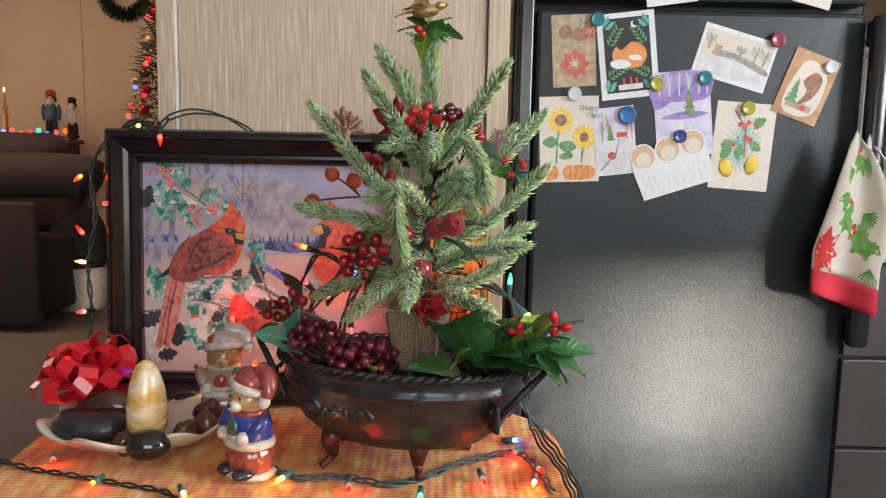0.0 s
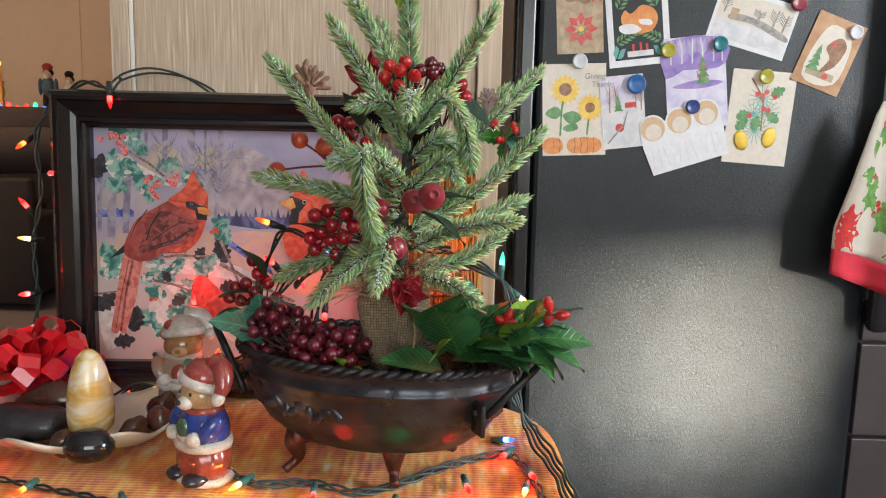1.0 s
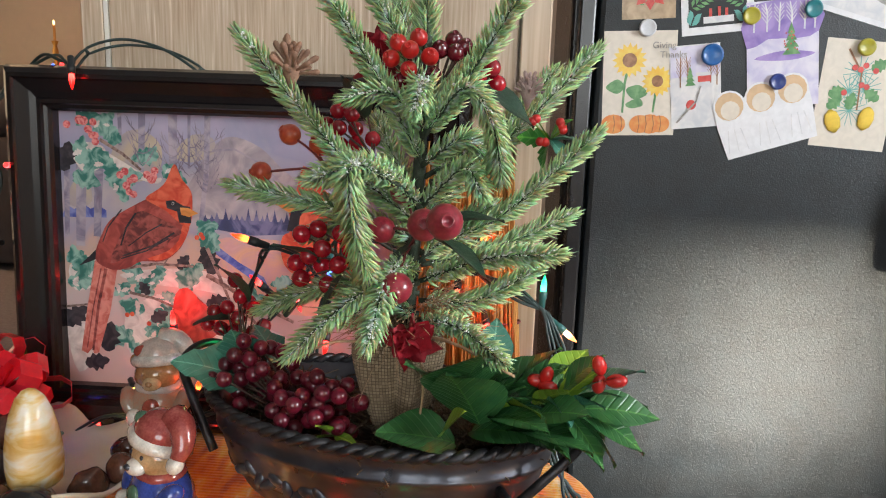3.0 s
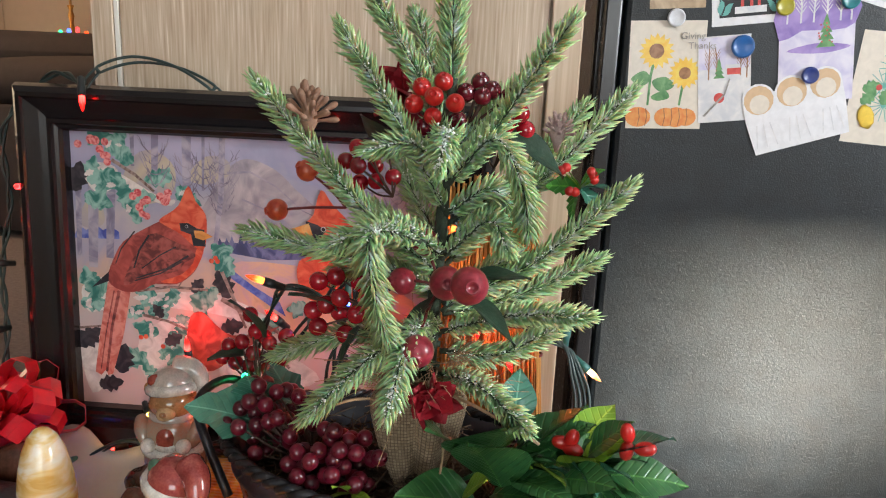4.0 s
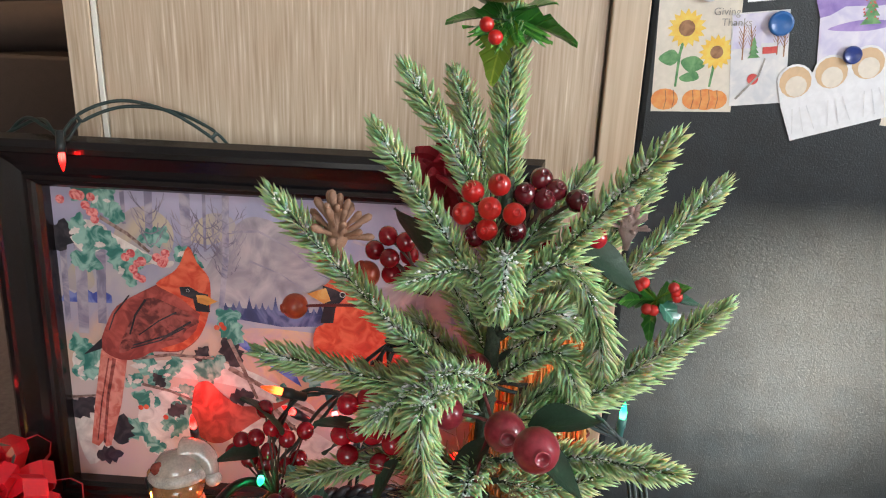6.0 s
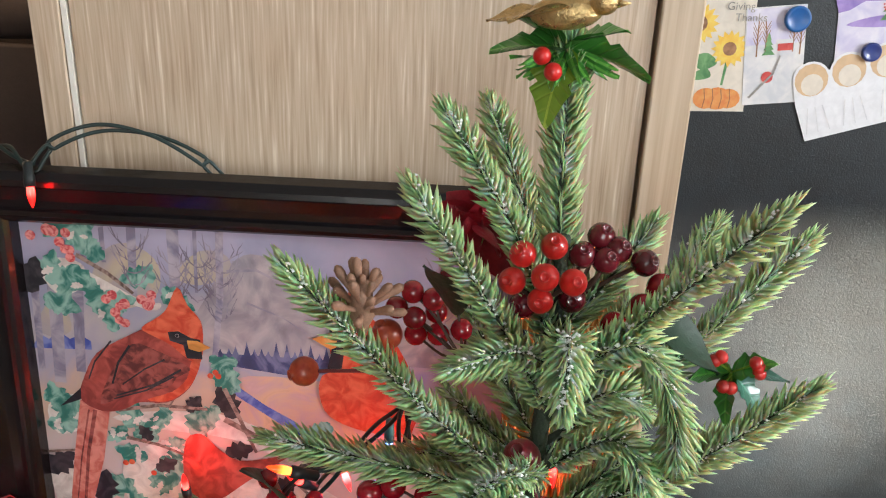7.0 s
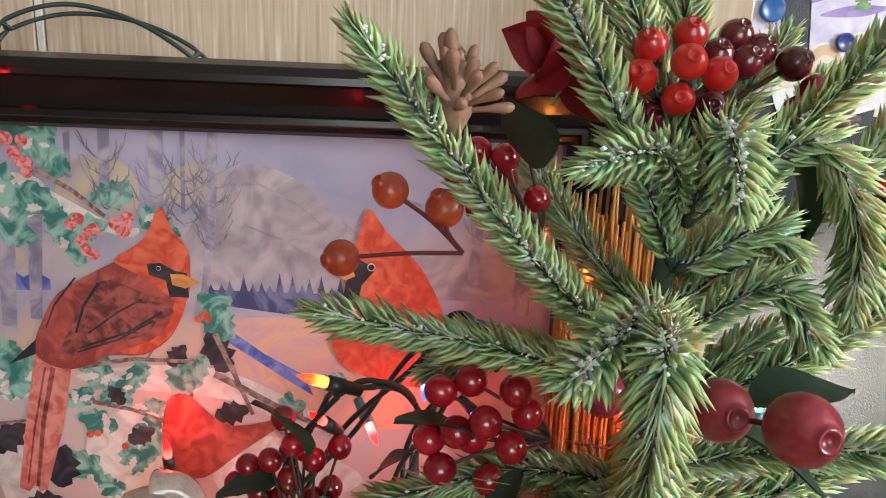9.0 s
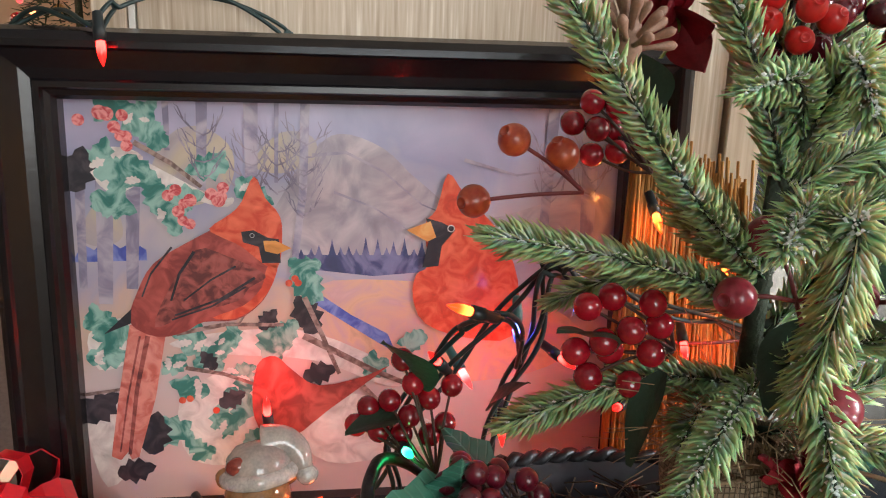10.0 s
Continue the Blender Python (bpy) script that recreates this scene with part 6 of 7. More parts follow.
    tube("stem", spline([(-0.12, 0.84, 0.82), (-0.13, 0.842, 0.84), (-0.136, 0.842, 0.858)], 4), 0.0012, M_LEAF, iv, sides=5)
    # laurel-like sprig at the other end
    g = empty("leaf_sprig", pose(0, 0, 0.011), "glossy green leaf sprig with red pods over the bowl rim", "leaves")
    for p, d, ln, wd, m2, roll, bd in (
            ((0.035, 0.785, 0.862), (0.15, -0.55, 0.8), 0.066, 0.046, M_LEAF, 10, 0.2), ((0.02, 0.79, 0.86), (-0.2, -0.5, 0.75), 0.052, 0.04, M_LEAF, -20, 0.2), ((0.034, 0.768, 0.838), (-0.8, -0.25, 0.3), 0.05, 0.036, M_LEAF, -15, 0.15), ((0.05, 0.775, 0.85), (-0.3, -0.4, 0.85), 0.06, 0.04, M_LEAF, 25, 0.2), ((0.07, 0.77, 0.848), (0.7, -0.4, 0.25), 0.056, 0.034, M_LEAF, -10, 0.25), ((0.045, 0.772, 0.846), (0.8, -0.45, 0.35), 0.055, 0.032, M_LEAF, 12, 0.2),
            ((0.025, 0.765, 0.845), (0.35, -0.5, 0.75), 0.034, 0.016, M_LIMELEAF, 40, 0.1), ((0.05, 0.79, 0.855), (0.85, -0.5, -0.05), 0.056, 0.024, M_LEAF, 0, 0.2), ((0.06, 0.80, 0.865), (0.8, 0.1, 0.5), 0.05, 0.026, M_LEAF, 20, 0.25),
            ((0.07, 0.80, 0.868), (0.6, 0.3, 0.7), 0.042, 0.022, M_LEAF, -20, 0.2), ((0.055, 0.83, 0.87), (0.1, 0.3, 0.9), 0.035, 0.022, M_BLUELEAF, 30, 0.1), ((0.08, 0.795, 0.865), (0.9, -0.3, 0.25), 0.05, 0.024, M_LEAF, 10, 0.25),
            ((0.105, 0.785, 0.872), (0.5, -0.2, 0.85), 0.038, 0.02, M_LEAF, 25, 0.15), ((0.115, 0.785, 0.872), (0.75, -0.1, 0.6), 0.044, 0.026, M_BLUELEAF, -10, 0.2), ((0.11, 0.78, 0.866), (0.9, -0.25, -0.2), 0.052, 0.022, M_LEAF, 15, 0.3),
            ((0.105, 0.775, 0.864), (0.7, -0.6, -0.4), 0.042, 0.018, M_LEAF, 0, 0.3), ((0.11, 0.785, 0.868), (0.85, 0.2, 0.1), 0.05, 0.022, M_LEAF, -25, 0.25), ((0.09, 0.775, 0.86), (0.55, -0.65, 0.45), 0.04, 0.02, M_LEAF, 30, 0.2),
            ((0.08, 0.78, 0.858), (0.6, -0.7, -0.1), 0.045, 0.02, M_LEAF, -10, 0.2), ((0.06, 0.775, 0.855), (0.6, -0.6, 0.35), 0.045, 0.026, M_LEAF, 0, 0.25), ((0.1, 0.8, 0.87), (0.5, 0.5, 0.6), 0.04, 0.02, M_LIMELEAF, 20, 0.3),
            ((0.12, 0.775, 0.866), (0.95, -0.1, 0.15), 0.045, 0.02, M_LEAF, 35, 0.35), ((0.115, 0.77, 0.862), (0.8, -0.35, -0.55), 0.036, 0.016, M_LEAF, -30, 0.2), ((0.045, 0.80, 0.86), (0.4, -0.1, 0.8), 0.04, 0.022, M_LEAF, -35, 0.2)):
        leaf("leaf", p, d, ln * 1.08, wd * 1.3, m2, g, roll, bd)
    for k in range(24):
        t2 = 0.15 + 0.85 * k / 24
        q = Vector((0.03, 0.80, 0.852)).lerp(Vector((0.118, 0.778, 0.868)), t2)
        a = k * 2.4
        dd = Vector((0.55, 0.15 * math.cos(a), 0.1)) + 0.75 * Vector((0, math.cos(a), math.sin(a)))
        leaf("leaf", q, dd, rng.uniform(0.026, 0.042), rng.uniform(0.014, 0.022), (M_LEAF, M_LEAF, M_BLUELEAF, M_LEAF, M_LIMELEAF)[k % 5], g, rng.uniform(-50, 50), rng.uniform(0.1, 0.4))
    tube("stem", spline([(0.02, 0.81, 0.83), (0.06, 0.795, 0.86), (0.118, 0.778, 0.868)], 8), 0.0016, M_LEAF, g, sides=6)
    me = bpy.data.meshes.new("pod")
    v, f = ball_data((0, 0, 0), (0.0047, 0.0074, 0.0047), 14, 10)
    me.from_pydata(v, [], f)
    me.shade_smooth()
    me.materials.append(M_BRIGHT)
    for q, d in (((0.128, 0.775, 0.884), (0.1, -0.2, 1)), ((0.127, 0.772, 0.898), (-0.3, -0.2, 1)), ((0.139, 0.772, 0.888), (1, -0.2, 0.2)), ((0.088, 0.79, 0.878), (-1, -0.3, 0.3)), ((0.094, 0.787, 0.883), (0.3, -0.2, 1)), ((0.095, 0.785, 0.876), (1, -0.4, 0))):
        o = new("pod", me)
        o.parent, o.matrix_basis = g, aim(q, d)
    sp = empty("lime_sprig", Matrix.Identity(4), "small lime green sprig at the bowl rim", "leaves")
    for d in ((0.6, -0.6, 0.2), (-0.3, -0.5, 0.7), (-0.7, -0.5, 0.2)):
        leaf("leaf", (-0.05, 0.775, 0.845), d, 0.026, 0.008, M_LIMELEAF, sp, 20)
    # bowl fittings: relief and swing handles
    for sgn in (-1, 1):
        lift = 0.0 if sgn > 0 else 0.016
        p = spline([(sgn * 0.117, -0.045, 0.074), (sgn * 0.138, -0.041, 0.098 + lift), (sgn * 0.156, -0.026, 0.116 + lift), (sgn * 0.160, 0.0, 0.122 + lift), (sgn * 0.156, 0.026, 0.116 + lift), (sgn * 0.138, 0.041, 0.098 + lift), (sgn * 0.117, 0.045, 0.074)], 6)
        grip = tube("handle", p, 0.0036, M_POT_RIM, BOWL, "black iron swing handle", sides=8)
        for y in (-0.047, 0.047) if sgn > 0 else ():
            bm = bmesh.new()
            box(bm, -0.010, 0.010, -0.0025, 0.0025, -0.017, 0.013, bevel=0.002)
            bmesh.ops.create_uvsphere(bm, u_segments=10, v_segments=6, radius=0.0034, matrix=Matrix.Translation((0.0, math.copysign(0.003, y), 0.004)))
            bmesh.ops.transform(bm, matrix=pose(sgn * 0.111, y * 1.05, 0.076, 0, 0, -sgn * math.copysign(50, -y)), verts=bm.verts[:])
            part("handle_mount", bm, M_POT_RIM, grip)
    for k in range(9):
        x = -0.082 + k * 0.0088
        y = -0.0775 * math.sqrt(max(0.05, 1 - (x / 0.128) ** 2))
        m3 = Matrix.Translation((x, y + 0.0014, 0.071 + 0.004 * math.sin(k * 1.9))) @ Matrix.Rotation(k * 0.9, 4, "Y")
        mesh_object("relief_leaf", *moved(ball_data((0, 0, 0), (0.0085, 0.003, 0.0045), 10, 8), m3), M_POT, BOWL)


bowl_filling()


# ---- straw broom behind the tree ----
def broom():
    rng = random.Random(5)
    b = empty("straw_broom", Matrix.Identity(4), "small golden straw broom propped against the cabinet", "broom")
    m = mat("golden broom straw", (0.48, 0.22, 0.05), 0.7, vary=0.35, scale=40, stretch=(8, 8, 0.5), random_shift=0.1)
    st = []
    for k in range(900):
        u, w = rng.uniform(-1, 1), rng.uniform(-1, 1)
        top = Vector((0.026 + 0.040 * u, 1.0 + 0.012 * w, 1.006 + rng.gauss(0.0, 0.010) - 0.015 * max(0, u)))
        bot = Vector((0.032 + 0.048 * u + rng.gauss(0, 0.004), 0.985 + 0.014 * w, 0.742))
        mid = top.lerp(bot, 0.5) + Vector((rng.gauss(0, 0.002), rng.gauss(0, 0.002), 0))
        st.append(tube_data([bot, mid, top], 0.0011, 4))
    tagged(mesh_object("straw", *joined(st), m, b), kind="stuff")
    for z in (0.87, 0.90):
        ring = [Vector((0.0315 + 0.047 * math.cos(a), 0.991 + 0.0175 * math.sin(a), z)) for a in [k * 2 * math.pi / 40 for k in range(41)]]
        tube("binding", ring, 0.0012, M_STEM, b, sides=6)


broom()


# ---- dish, stones, egg, bears, bow ----
M_CHINA = mat("cream glazed china", (0.58, 0.55, 0.45), 0.18, vary=0.05, scale=20, coat=0.4)
M_BLACKSTONE = mat("polished black stone", (0.012, 0.012, 0.014), 0.12, vary=0.4, scale=60, coat=0.5)
M_ROUGHSTONE = mat("rough dark stone", (0.03, 0.026, 0.03), 0.4, vary=0.6, scale=50, bump=0.8, bscale=120, coat=0.3)
M_BROWNSTONE = mat("tumbled brown stone", (0.09, 0.035, 0.022), 0.2, vary=0.5, scale=50, coat=0.5, random_shift=0.3)
M_ONYX = ramp_material("banded honey onyx", [(0.3, (0.55, 0.27, 0.05)), (0.42, (0.68, 0.42, 0.12)), (0.5, (0.76, 0.58, 0.28)), (0.6, (0.8, 0.76, 0.64))], 0.22, noise_factor(22, 6, (1, 1, 2.2), "Object", 1.2), coat=0.5)


def dish():
    cx, cy, z0 = -0.335, 0.872, cloth_z(0.87)
    d = empty("china_dish", pose(cx, cy, z0, 0, 0, -8), "cream scalloped china dish holding stones", "dish")
    verts, faces = [], []
    n = 72
    rings = [(0.0, 0.006), (0.45, 0.005), (0.62, 0.006), (0.78, 0.011), (0.9, 0.019), (1.0, 0.027), (1.0, 0.030), (0.985, 0.0305), (0.88, 0.023), (0.75, 0.014), (0.5, 0.0085), (0.3, 0.008)]
    for i, (r, z) in enumerate(rings):
        for k in range(n):
            a = 2 * math.pi * k / n
            sc = 1.06 + 0.10 * r ** 3 * math.sin(7 * a) + 0.05 * r ** 3 * math.sin(3 * a + 1)
            verts.append((0.098 * r * sc * math.cos(a), 0.082 * r * sc * math.sin(a), z + 0.007 * r ** 4 * math.sin(7 * a + 0.5)))
    for i in range(len(rings) - 1):
        for k in range(n):
            a, b = i * n + k, i * n + (k + 1) % n
            faces.append((a, b, b + n, a + n))
    faces.append(tuple((len(rings) - 1) * n + k for k in range(n)))
    v2, f2 = revolve_data([(0.034, 0.0), (0.036, 0.0), (0.036, 0.006), (0.034, 0.006)], 30)
    mesh_object("plate", verts, faces, M_CHINA, d)
    mesh_object("foot_ring", v2, f2, M_CHINA, d)

    def stone(x, y, z, r, m, label, rough=0.12, turn=0.0, seed=0):
        v, f = ball_data((0, 0, 0), r, 22, 14)
        v = [q * (1 + rough * noise.noise(q * (1.4 / max(r)) + Vector((seed, 0, 0)))) for q in v]
        o = mesh_object("stone", v, f, m)
        o.matrix_world = pose(x, y, z, 0, 0, turn)
        tagged(o, label, "stone", "stones in the dish")
    zt = z0 + 0.009
    stone(-0.383, 0.842, zt + 0.019, (0.045, 0.027, 0.02), M_ROUGHSTONE, "large rough black stone in the dish", 0.3, -8, 1)
    stone(-0.378, 0.892, zt + 0.024, (0.035, 0.018, 0.021), M_BROWNSTONE, "dark red heart-like stone in the dish", 0.25, 10, 2)
    stone(-0.296, 0.796, zt + 0.016, (0.024, 0.018, 0.0165), M_BLACKSTONE, "polished black oval stone in the dish", 0.06, 10, 3)
    stone(-0.326, 0.806, zt + 0.013, (0.012, 0.012, 0.013), M_BROWNSTONE, "small tumbled brown stone in the dish", 0.2, 0, 4)
    stone(-0.271, 0.842, zt + 0.013, (0.016, 0.011, 0.0135), M_BROWNSTONE, "small tumbled brown stone in the dish", 0.25, 40, 5)
    stone(-0.256, 0.868, zt + 0.015, (0.014, 0.012, 0.014), M_BROWNSTONE, "small tumbled brown stone in the dish", 0.2, 0, 6)
    stone(-0.262, 0.9, zt + 0.017, (0.017, 0.013, 0.015), M_BROWNSTONE, "dark tumbled stone in the dish", 0.3, 30, 7)
    e = empty("onyx_egg", pose(-0.309, 0.830, zt + 0.003), "polished honey onyx egg on a short pale foot", "ornament")
    mesh_object("egg", *revolve_data([(0.006, 0.015), (0.0185, 0.0165), (0.0212, 0.020), (0.0222, 0.033), (0.0217, 0.046), (0.0195, 0.062), (0.0160, 0.077), (0.0110, 0.089), (0.0055, 0.0950), (0.0008, 0.097)], 36), M_ONYX, e)
    mesh_object("foot", *revolve_data([(0.013, 0.0), (0.0135, 0.002), (0.0105, 0.008), (0.011, 0.0145), (0.004, 0.0145)], 24), M_CHINA, e, "pale stone foot")


dish()


def bear(pos, turn, mats, label, h=0.116, lean=0.0):
    """A glazed bear ornament as one mesh with painted zones: skirt, coat, head, tilted cap."""
    verts, faces, idx = [], [], []

    def add(data, i, m=None):
        o = len(verts)
        for q in data[0]:
            q = m @ Vector(q) if m else Vector(q)
            verts.append(q + 0.0009 * noise.noise_vector(q * 90))
        faces.extend(tuple(k + o for k in q) for q in data[1])
        idx.extend([i] * len(data[1]))

    def barrel(profile, i, grooves=0):
        v, f = revolve_data(profile, 48, 1.0, 0.84)
        if grooves:
            v = [(x * (1 + 0.022 * math.sin(grooves * math.atan2(y, x))), y * (1 + 0.022 * math.sin(grooves * math.atan2(y, x))), z) for x, y, z in v]
        add((v, f), i)
    barrel([(0.026, 0.0), (0.030, 0.001), (0.030, 0.005), (0.026, 0.007)], 1)
    barrel([(0.024, 0.006), (0.0265, 0.008), (0.0275, 0.020), (0.027, 0.031), (0.024, 0.033)], 2, 14)
    barrel([(0.025, 0.031), (0.029, 0.033), (0.030, 0.037), (0.0285, 0.041), (0.024, 0.042)], 1)
    barrel([(0.024, 0.040), (0.0275, 0.043), (0.027, 0.053), (0.0235, 0.062), (0.018, 0.069), (0.010, 0.071)], 0)
    for sx in (-1, 1):
        arm = Matrix.Translation((sx * 0.0235, -0.008, 0.054)) @ Matrix.Rotation(sx * 0.5, 4, "Y") @ Matrix.Rotation(-0.5, 4, "X")
        add(ball_data((0, 0, 0), (0.0085, 0.0095, 0.0155), 16, 10), 0, arm)
        add(ball_data((sx * 0.0155, -0.0205, 0.046), (0.0072, 0.0065, 0.0072), 12, 8), 1)
        add(ball_data((sx * 0.0125, -0.017, 0.0075), (0.0115, 0.0135, 0.0065), 14, 8), 3)
        add(ball_data((sx * 0.0185, 0.001, 0.091), (0.0068, 0.0045, 0.007), 12, 8), 5)
        add(ball_data((sx * 0.0072, -0.0172, 0.0845), (0.0017, 0.0014, 0.0019), 8, 6), 3)
    barrel([(0.012, 0.064), (0.0205, 0.065), (0.0215, 0.068), (0.019, 0.0715), (0.012, 0.072)], 4)
    add(ball_data((0, -0.021, 0.052), (0.0085, 0.004, 0.011), 12, 8), 7)
    add(ball_data((0, -0.0205, 0.045), (0.010, 0.0045, 0.006), 12, 8), 1)
    add(ball_data((0, 0, 0.080), (0.0205, 0.0190, 0.0165), 20, 14), 5)
    add(ball_data((0, -0.0175, 0.0758), (0.0088, 0.0075, 0.0066), 14, 10), 6)
    add(ball_data((0, -0.0245, 0.0778), (0.0031, 0.0022, 0.0026), 10, 6), 3)
    cap = Matrix.Translation((0.0015, 0.001, 0.093)) @ Matrix.Rotation(radians(lean), 4, "Y") @ Matrix.Rotation(-0.22, 4, "X")
    ring = [Vector((0.0195 * math.cos(a), 0.0185 * math.sin(a), 0.0)) for a in [k * 2 * math.pi / 28 for k in range(29)]]
    add(tube_data(ring, 0.0052, 10), 1, cap)
    add(revolve_data([(0.0195, 0.0), (0.0205, 0.005), (0.0185, 0.012), (0.013, 0.0175), (0.005, 0.020), (0.0005, 0.0203)], 28), 4, cap)
    flop = spline([(0.004, 0.003, 0.017), (0.016, 0.003, 0.017), (0.025, 0.001, 0.009), (0.0275, -0.002, -0.001)], 5)
    add(tube_data(flop, [0.012 - 0.0065 * k / (len(flop) - 1) for k in range(len(flop))], 12), 4, cap)
    add(ball_data((0.0285, -0.003, -0.005), (0.0066, 0.0066, 0.0064), 12, 8), 1, cap)
    add(ball_data((-0.011, -0.011, 0.0095), (0.0075, 0.006, 0.006), 12, 8), 7, cap)
    me = bpy.data.meshes.new("bear_figurine")
    me.from_pydata(verts, [], faces)
    for m in mats:
        me.materials.append(m)
    me.polygons.foreach_set("material_index", idx)
    me.shade_smooth()
    ob = new("bear_figurine", me)
    ob.matrix_world = pose(*pos, 0, 0, turn)
    s = h / 0.116
    ob.scale = (s, s, s)
    return tagged(ob, label, "figurine", "bear figurines")


def glaze(name, c, **k):
    return mat(name, c, 0.14, vary=0.42, scale=85, coat=0.7, bump=0.12, bscale=160, **k)


G_WHITE, G_BLUE, G_RED, G_BLACK, G_GREEN, G_BROWN, G_TAN = glaze("white glaze", (0.6, 0.56, 0.5)), glaze("blue glaze", (0.03, 0.06, 0.28)), glaze("brick red glaze", (0.3, 0.06, 0.04)), glaze("dark grey glaze", (0.03, 0.03, 0.04)), glaze("green glaze", (0.06, 0.13, 0.08)), glaze("honey brown glaze", (0.34, 0.17, 0.07)), glaze("tan glaze", (0.5, 0.33, 0.17))
G_CREAM, G_PLAID = glaze("cream spotted glaze", (0.55, 0.45, 0.33), second=(0.4, 0.16, 0.1)), glaze("dark plaid glaze", (0.56, 0.52, 0.47), second=(0.62, 0.5, 0.42))
G_HAT = glaze("red hat glaze", (0.34, 0.035, 0.035), second=(0.42, 0.1, 0.08))
bear((-0.188, 0.797, cloth_z(0.797)), -38, [G_BLUE, G_WHITE, G_RED, G_BLACK, G_HAT, G_TAN, G_WHITE, G_GREEN], "glazed bear figurine in blue coat and red cap on the cloth", 0.119, 14)
bear((-0.255, 0.940, cloth_z(0.94)), 6, [G_CREAM, G_WHITE, G_CREAM, G_BROWN, G_PLAID, G_BROWN, G_TAN, G_RED], "glazed honey brown bear figurine with white cap beside the picture", 0.117, -6)
M_RIBBON = mat("shiny red gift ribbon", (0.82, 0.018, 0.035), 0.3, vary=0.12, scale=30, stretch=(1, 1, 1), coat=0.5)


def bow():
    rng = random.Random(8)
    b = empty("gift_bow", pose(-0.420, 0.93, cloth_z(0.93)), "shiny red ribbon gift bow on the cloth", "gift bow")
    for k in range(25):
        ring = 0 if k < 10 else 1 if k < 19 else 2
        el = radians((6, 36, 66)[ring] + rng.uniform(-9, 9))
        a = k * (0.628, 0.698, 1.05)[ring] + ring * 0.35 + rng.uniform(-0.2, 0.2)
        d = Vector((math.cos(a) * math.cos(el), math.sin(a) * math.cos(el), math.sin(el)))
        ln, wd = (0.064, 0.062, 0.056)[ring] * rng.uniform(0.85, 1.15), 0.0105
        m = aim((0, 0, 0.047), d, rng.uniform(-45, 45))
        verts, faces = [], []
        side = [(0.0, 0.001), (0.3, 0.10), (0.62, 0.17), (0.88, 0.16), (1.0, 0.085)]
        course = side + [(y, -z) for y, z in reversed(side)]
        for y, z in course:
            for s in (-1, 1):
                verts.append(m @ Vector((s * wd * (0.55 + 0.45 * min(1, y * 2.5)), y * ln, z * ln * 1.2 + s * 0.0012)))
        for i in range(len(course) - 1):
            faces.append((i * 2, i * 2 + 1, i * 2 + 3, i * 2 + 2))
        o = mesh_object("loop", verts, faces, M_RIBBON, b, smooth=False)
        sd = o.modifiers.new("thick", "SOLIDIFY")
        sd.thickness = 0.0005
    v, f = revolve_data([(0.004, 0.0), (0.03, 0.0), (0.03, 0.001), (0.012, 0.048), (0.004, 0.052)], 20)
    mesh_object("bow_base", v, f, M_RIBBON, b)


bow()


# ---- strings of small lights ----
M_WIRE = mat("dark green light cord", (0.012, 0.03, 0.028), 0.45, vary=0.2)
M_WIRE_GREY = mat("grey-green light cord", (0.05, 0.085, 0.085), 0.4, vary=0.2)
M_SOCKET = mat("green bulb socket", (0.045, 0.16, 0.15), 0.4, vary=0.2)
M_SOCKET_DARK = mat("dark bulb socket", (0.012, 0.018, 0.02), 0.4, vary=0.2)
GLOW = {"red": (1.0, 0.009, 0.007), "orange": (1.0, 0.035, 0.005), "yellow": (1.0, 0.30, 0.03), "warm": (1.0, 0.26, 0.08), "blue": (0.035, 0.09, 1.0), "green": (0.015, 0.8, 0.2), "pink": (1.0, 0.025, 0.025)}


def bulb_material(name, c):
    """A lit coloured bulb: brightest at the filament near the socket, dimmer at the tip."""
    m = bpy.data.materials.new(name)
    m.use_nodes = True
    n, l = m.node_tree.nodes, m.node_tree.links
    b = n["Principled BSDF"]
    b.inputs["Base Color"].default_value, b.inputs["Emission Color"].default_value, b.inputs["Roughness"].default_value = (*c, 1), (*c, 1), 0.12
    tc, sp, mr = n.new("ShaderNodeTexCoord"), n.new("ShaderNodeSeparateXYZ"), n.new("ShaderNodeMapRange")
    l.new(tc.outputs["Object"], sp.inputs[0])
    l.new(sp.outputs[1], mr.inputs[0])
    mr.interpolation_type = "SMOOTHSTEP"
    mr.inputs[1].default_value, mr.inputs[2].default_value, mr.inputs[3].default_value, mr.inputs[4].default_value = 0.0015, 0.009, 3.4, 0.3
    l.new(mr.outputs[0], b.inputs["Emission Strength"])
    return m


BULB = {k: bulb_material(k + " glowing bulb", c) for k, c in GLOW.items()}
FAR_LAMP = {k: mat(k + " far lamp", c, 0.3, emit=0.5) for k, c in GLOW.items()}
SOCKET_ME = {}
for key, sm in (("light", M_SOCKET), ("dark", M_SOCKET_DARK)):
    sv, sf = revolve_data([(0.0012, -0.017), (0.0029, -0.016), (0.0031, -0.008), (0.0036, -0.0075), (0.0036, 0.0), (0.001, 0.0)], 12)
    sme = bpy.data.meshes.new("socket")
    sme.from_pydata([(x, z, -y) for x, y, z in sv], [], sf)
    sme.shade_smooth()
    sme.materials.append(sm)
    SOCKET_ME[key] = sme
BULB_ME = {}
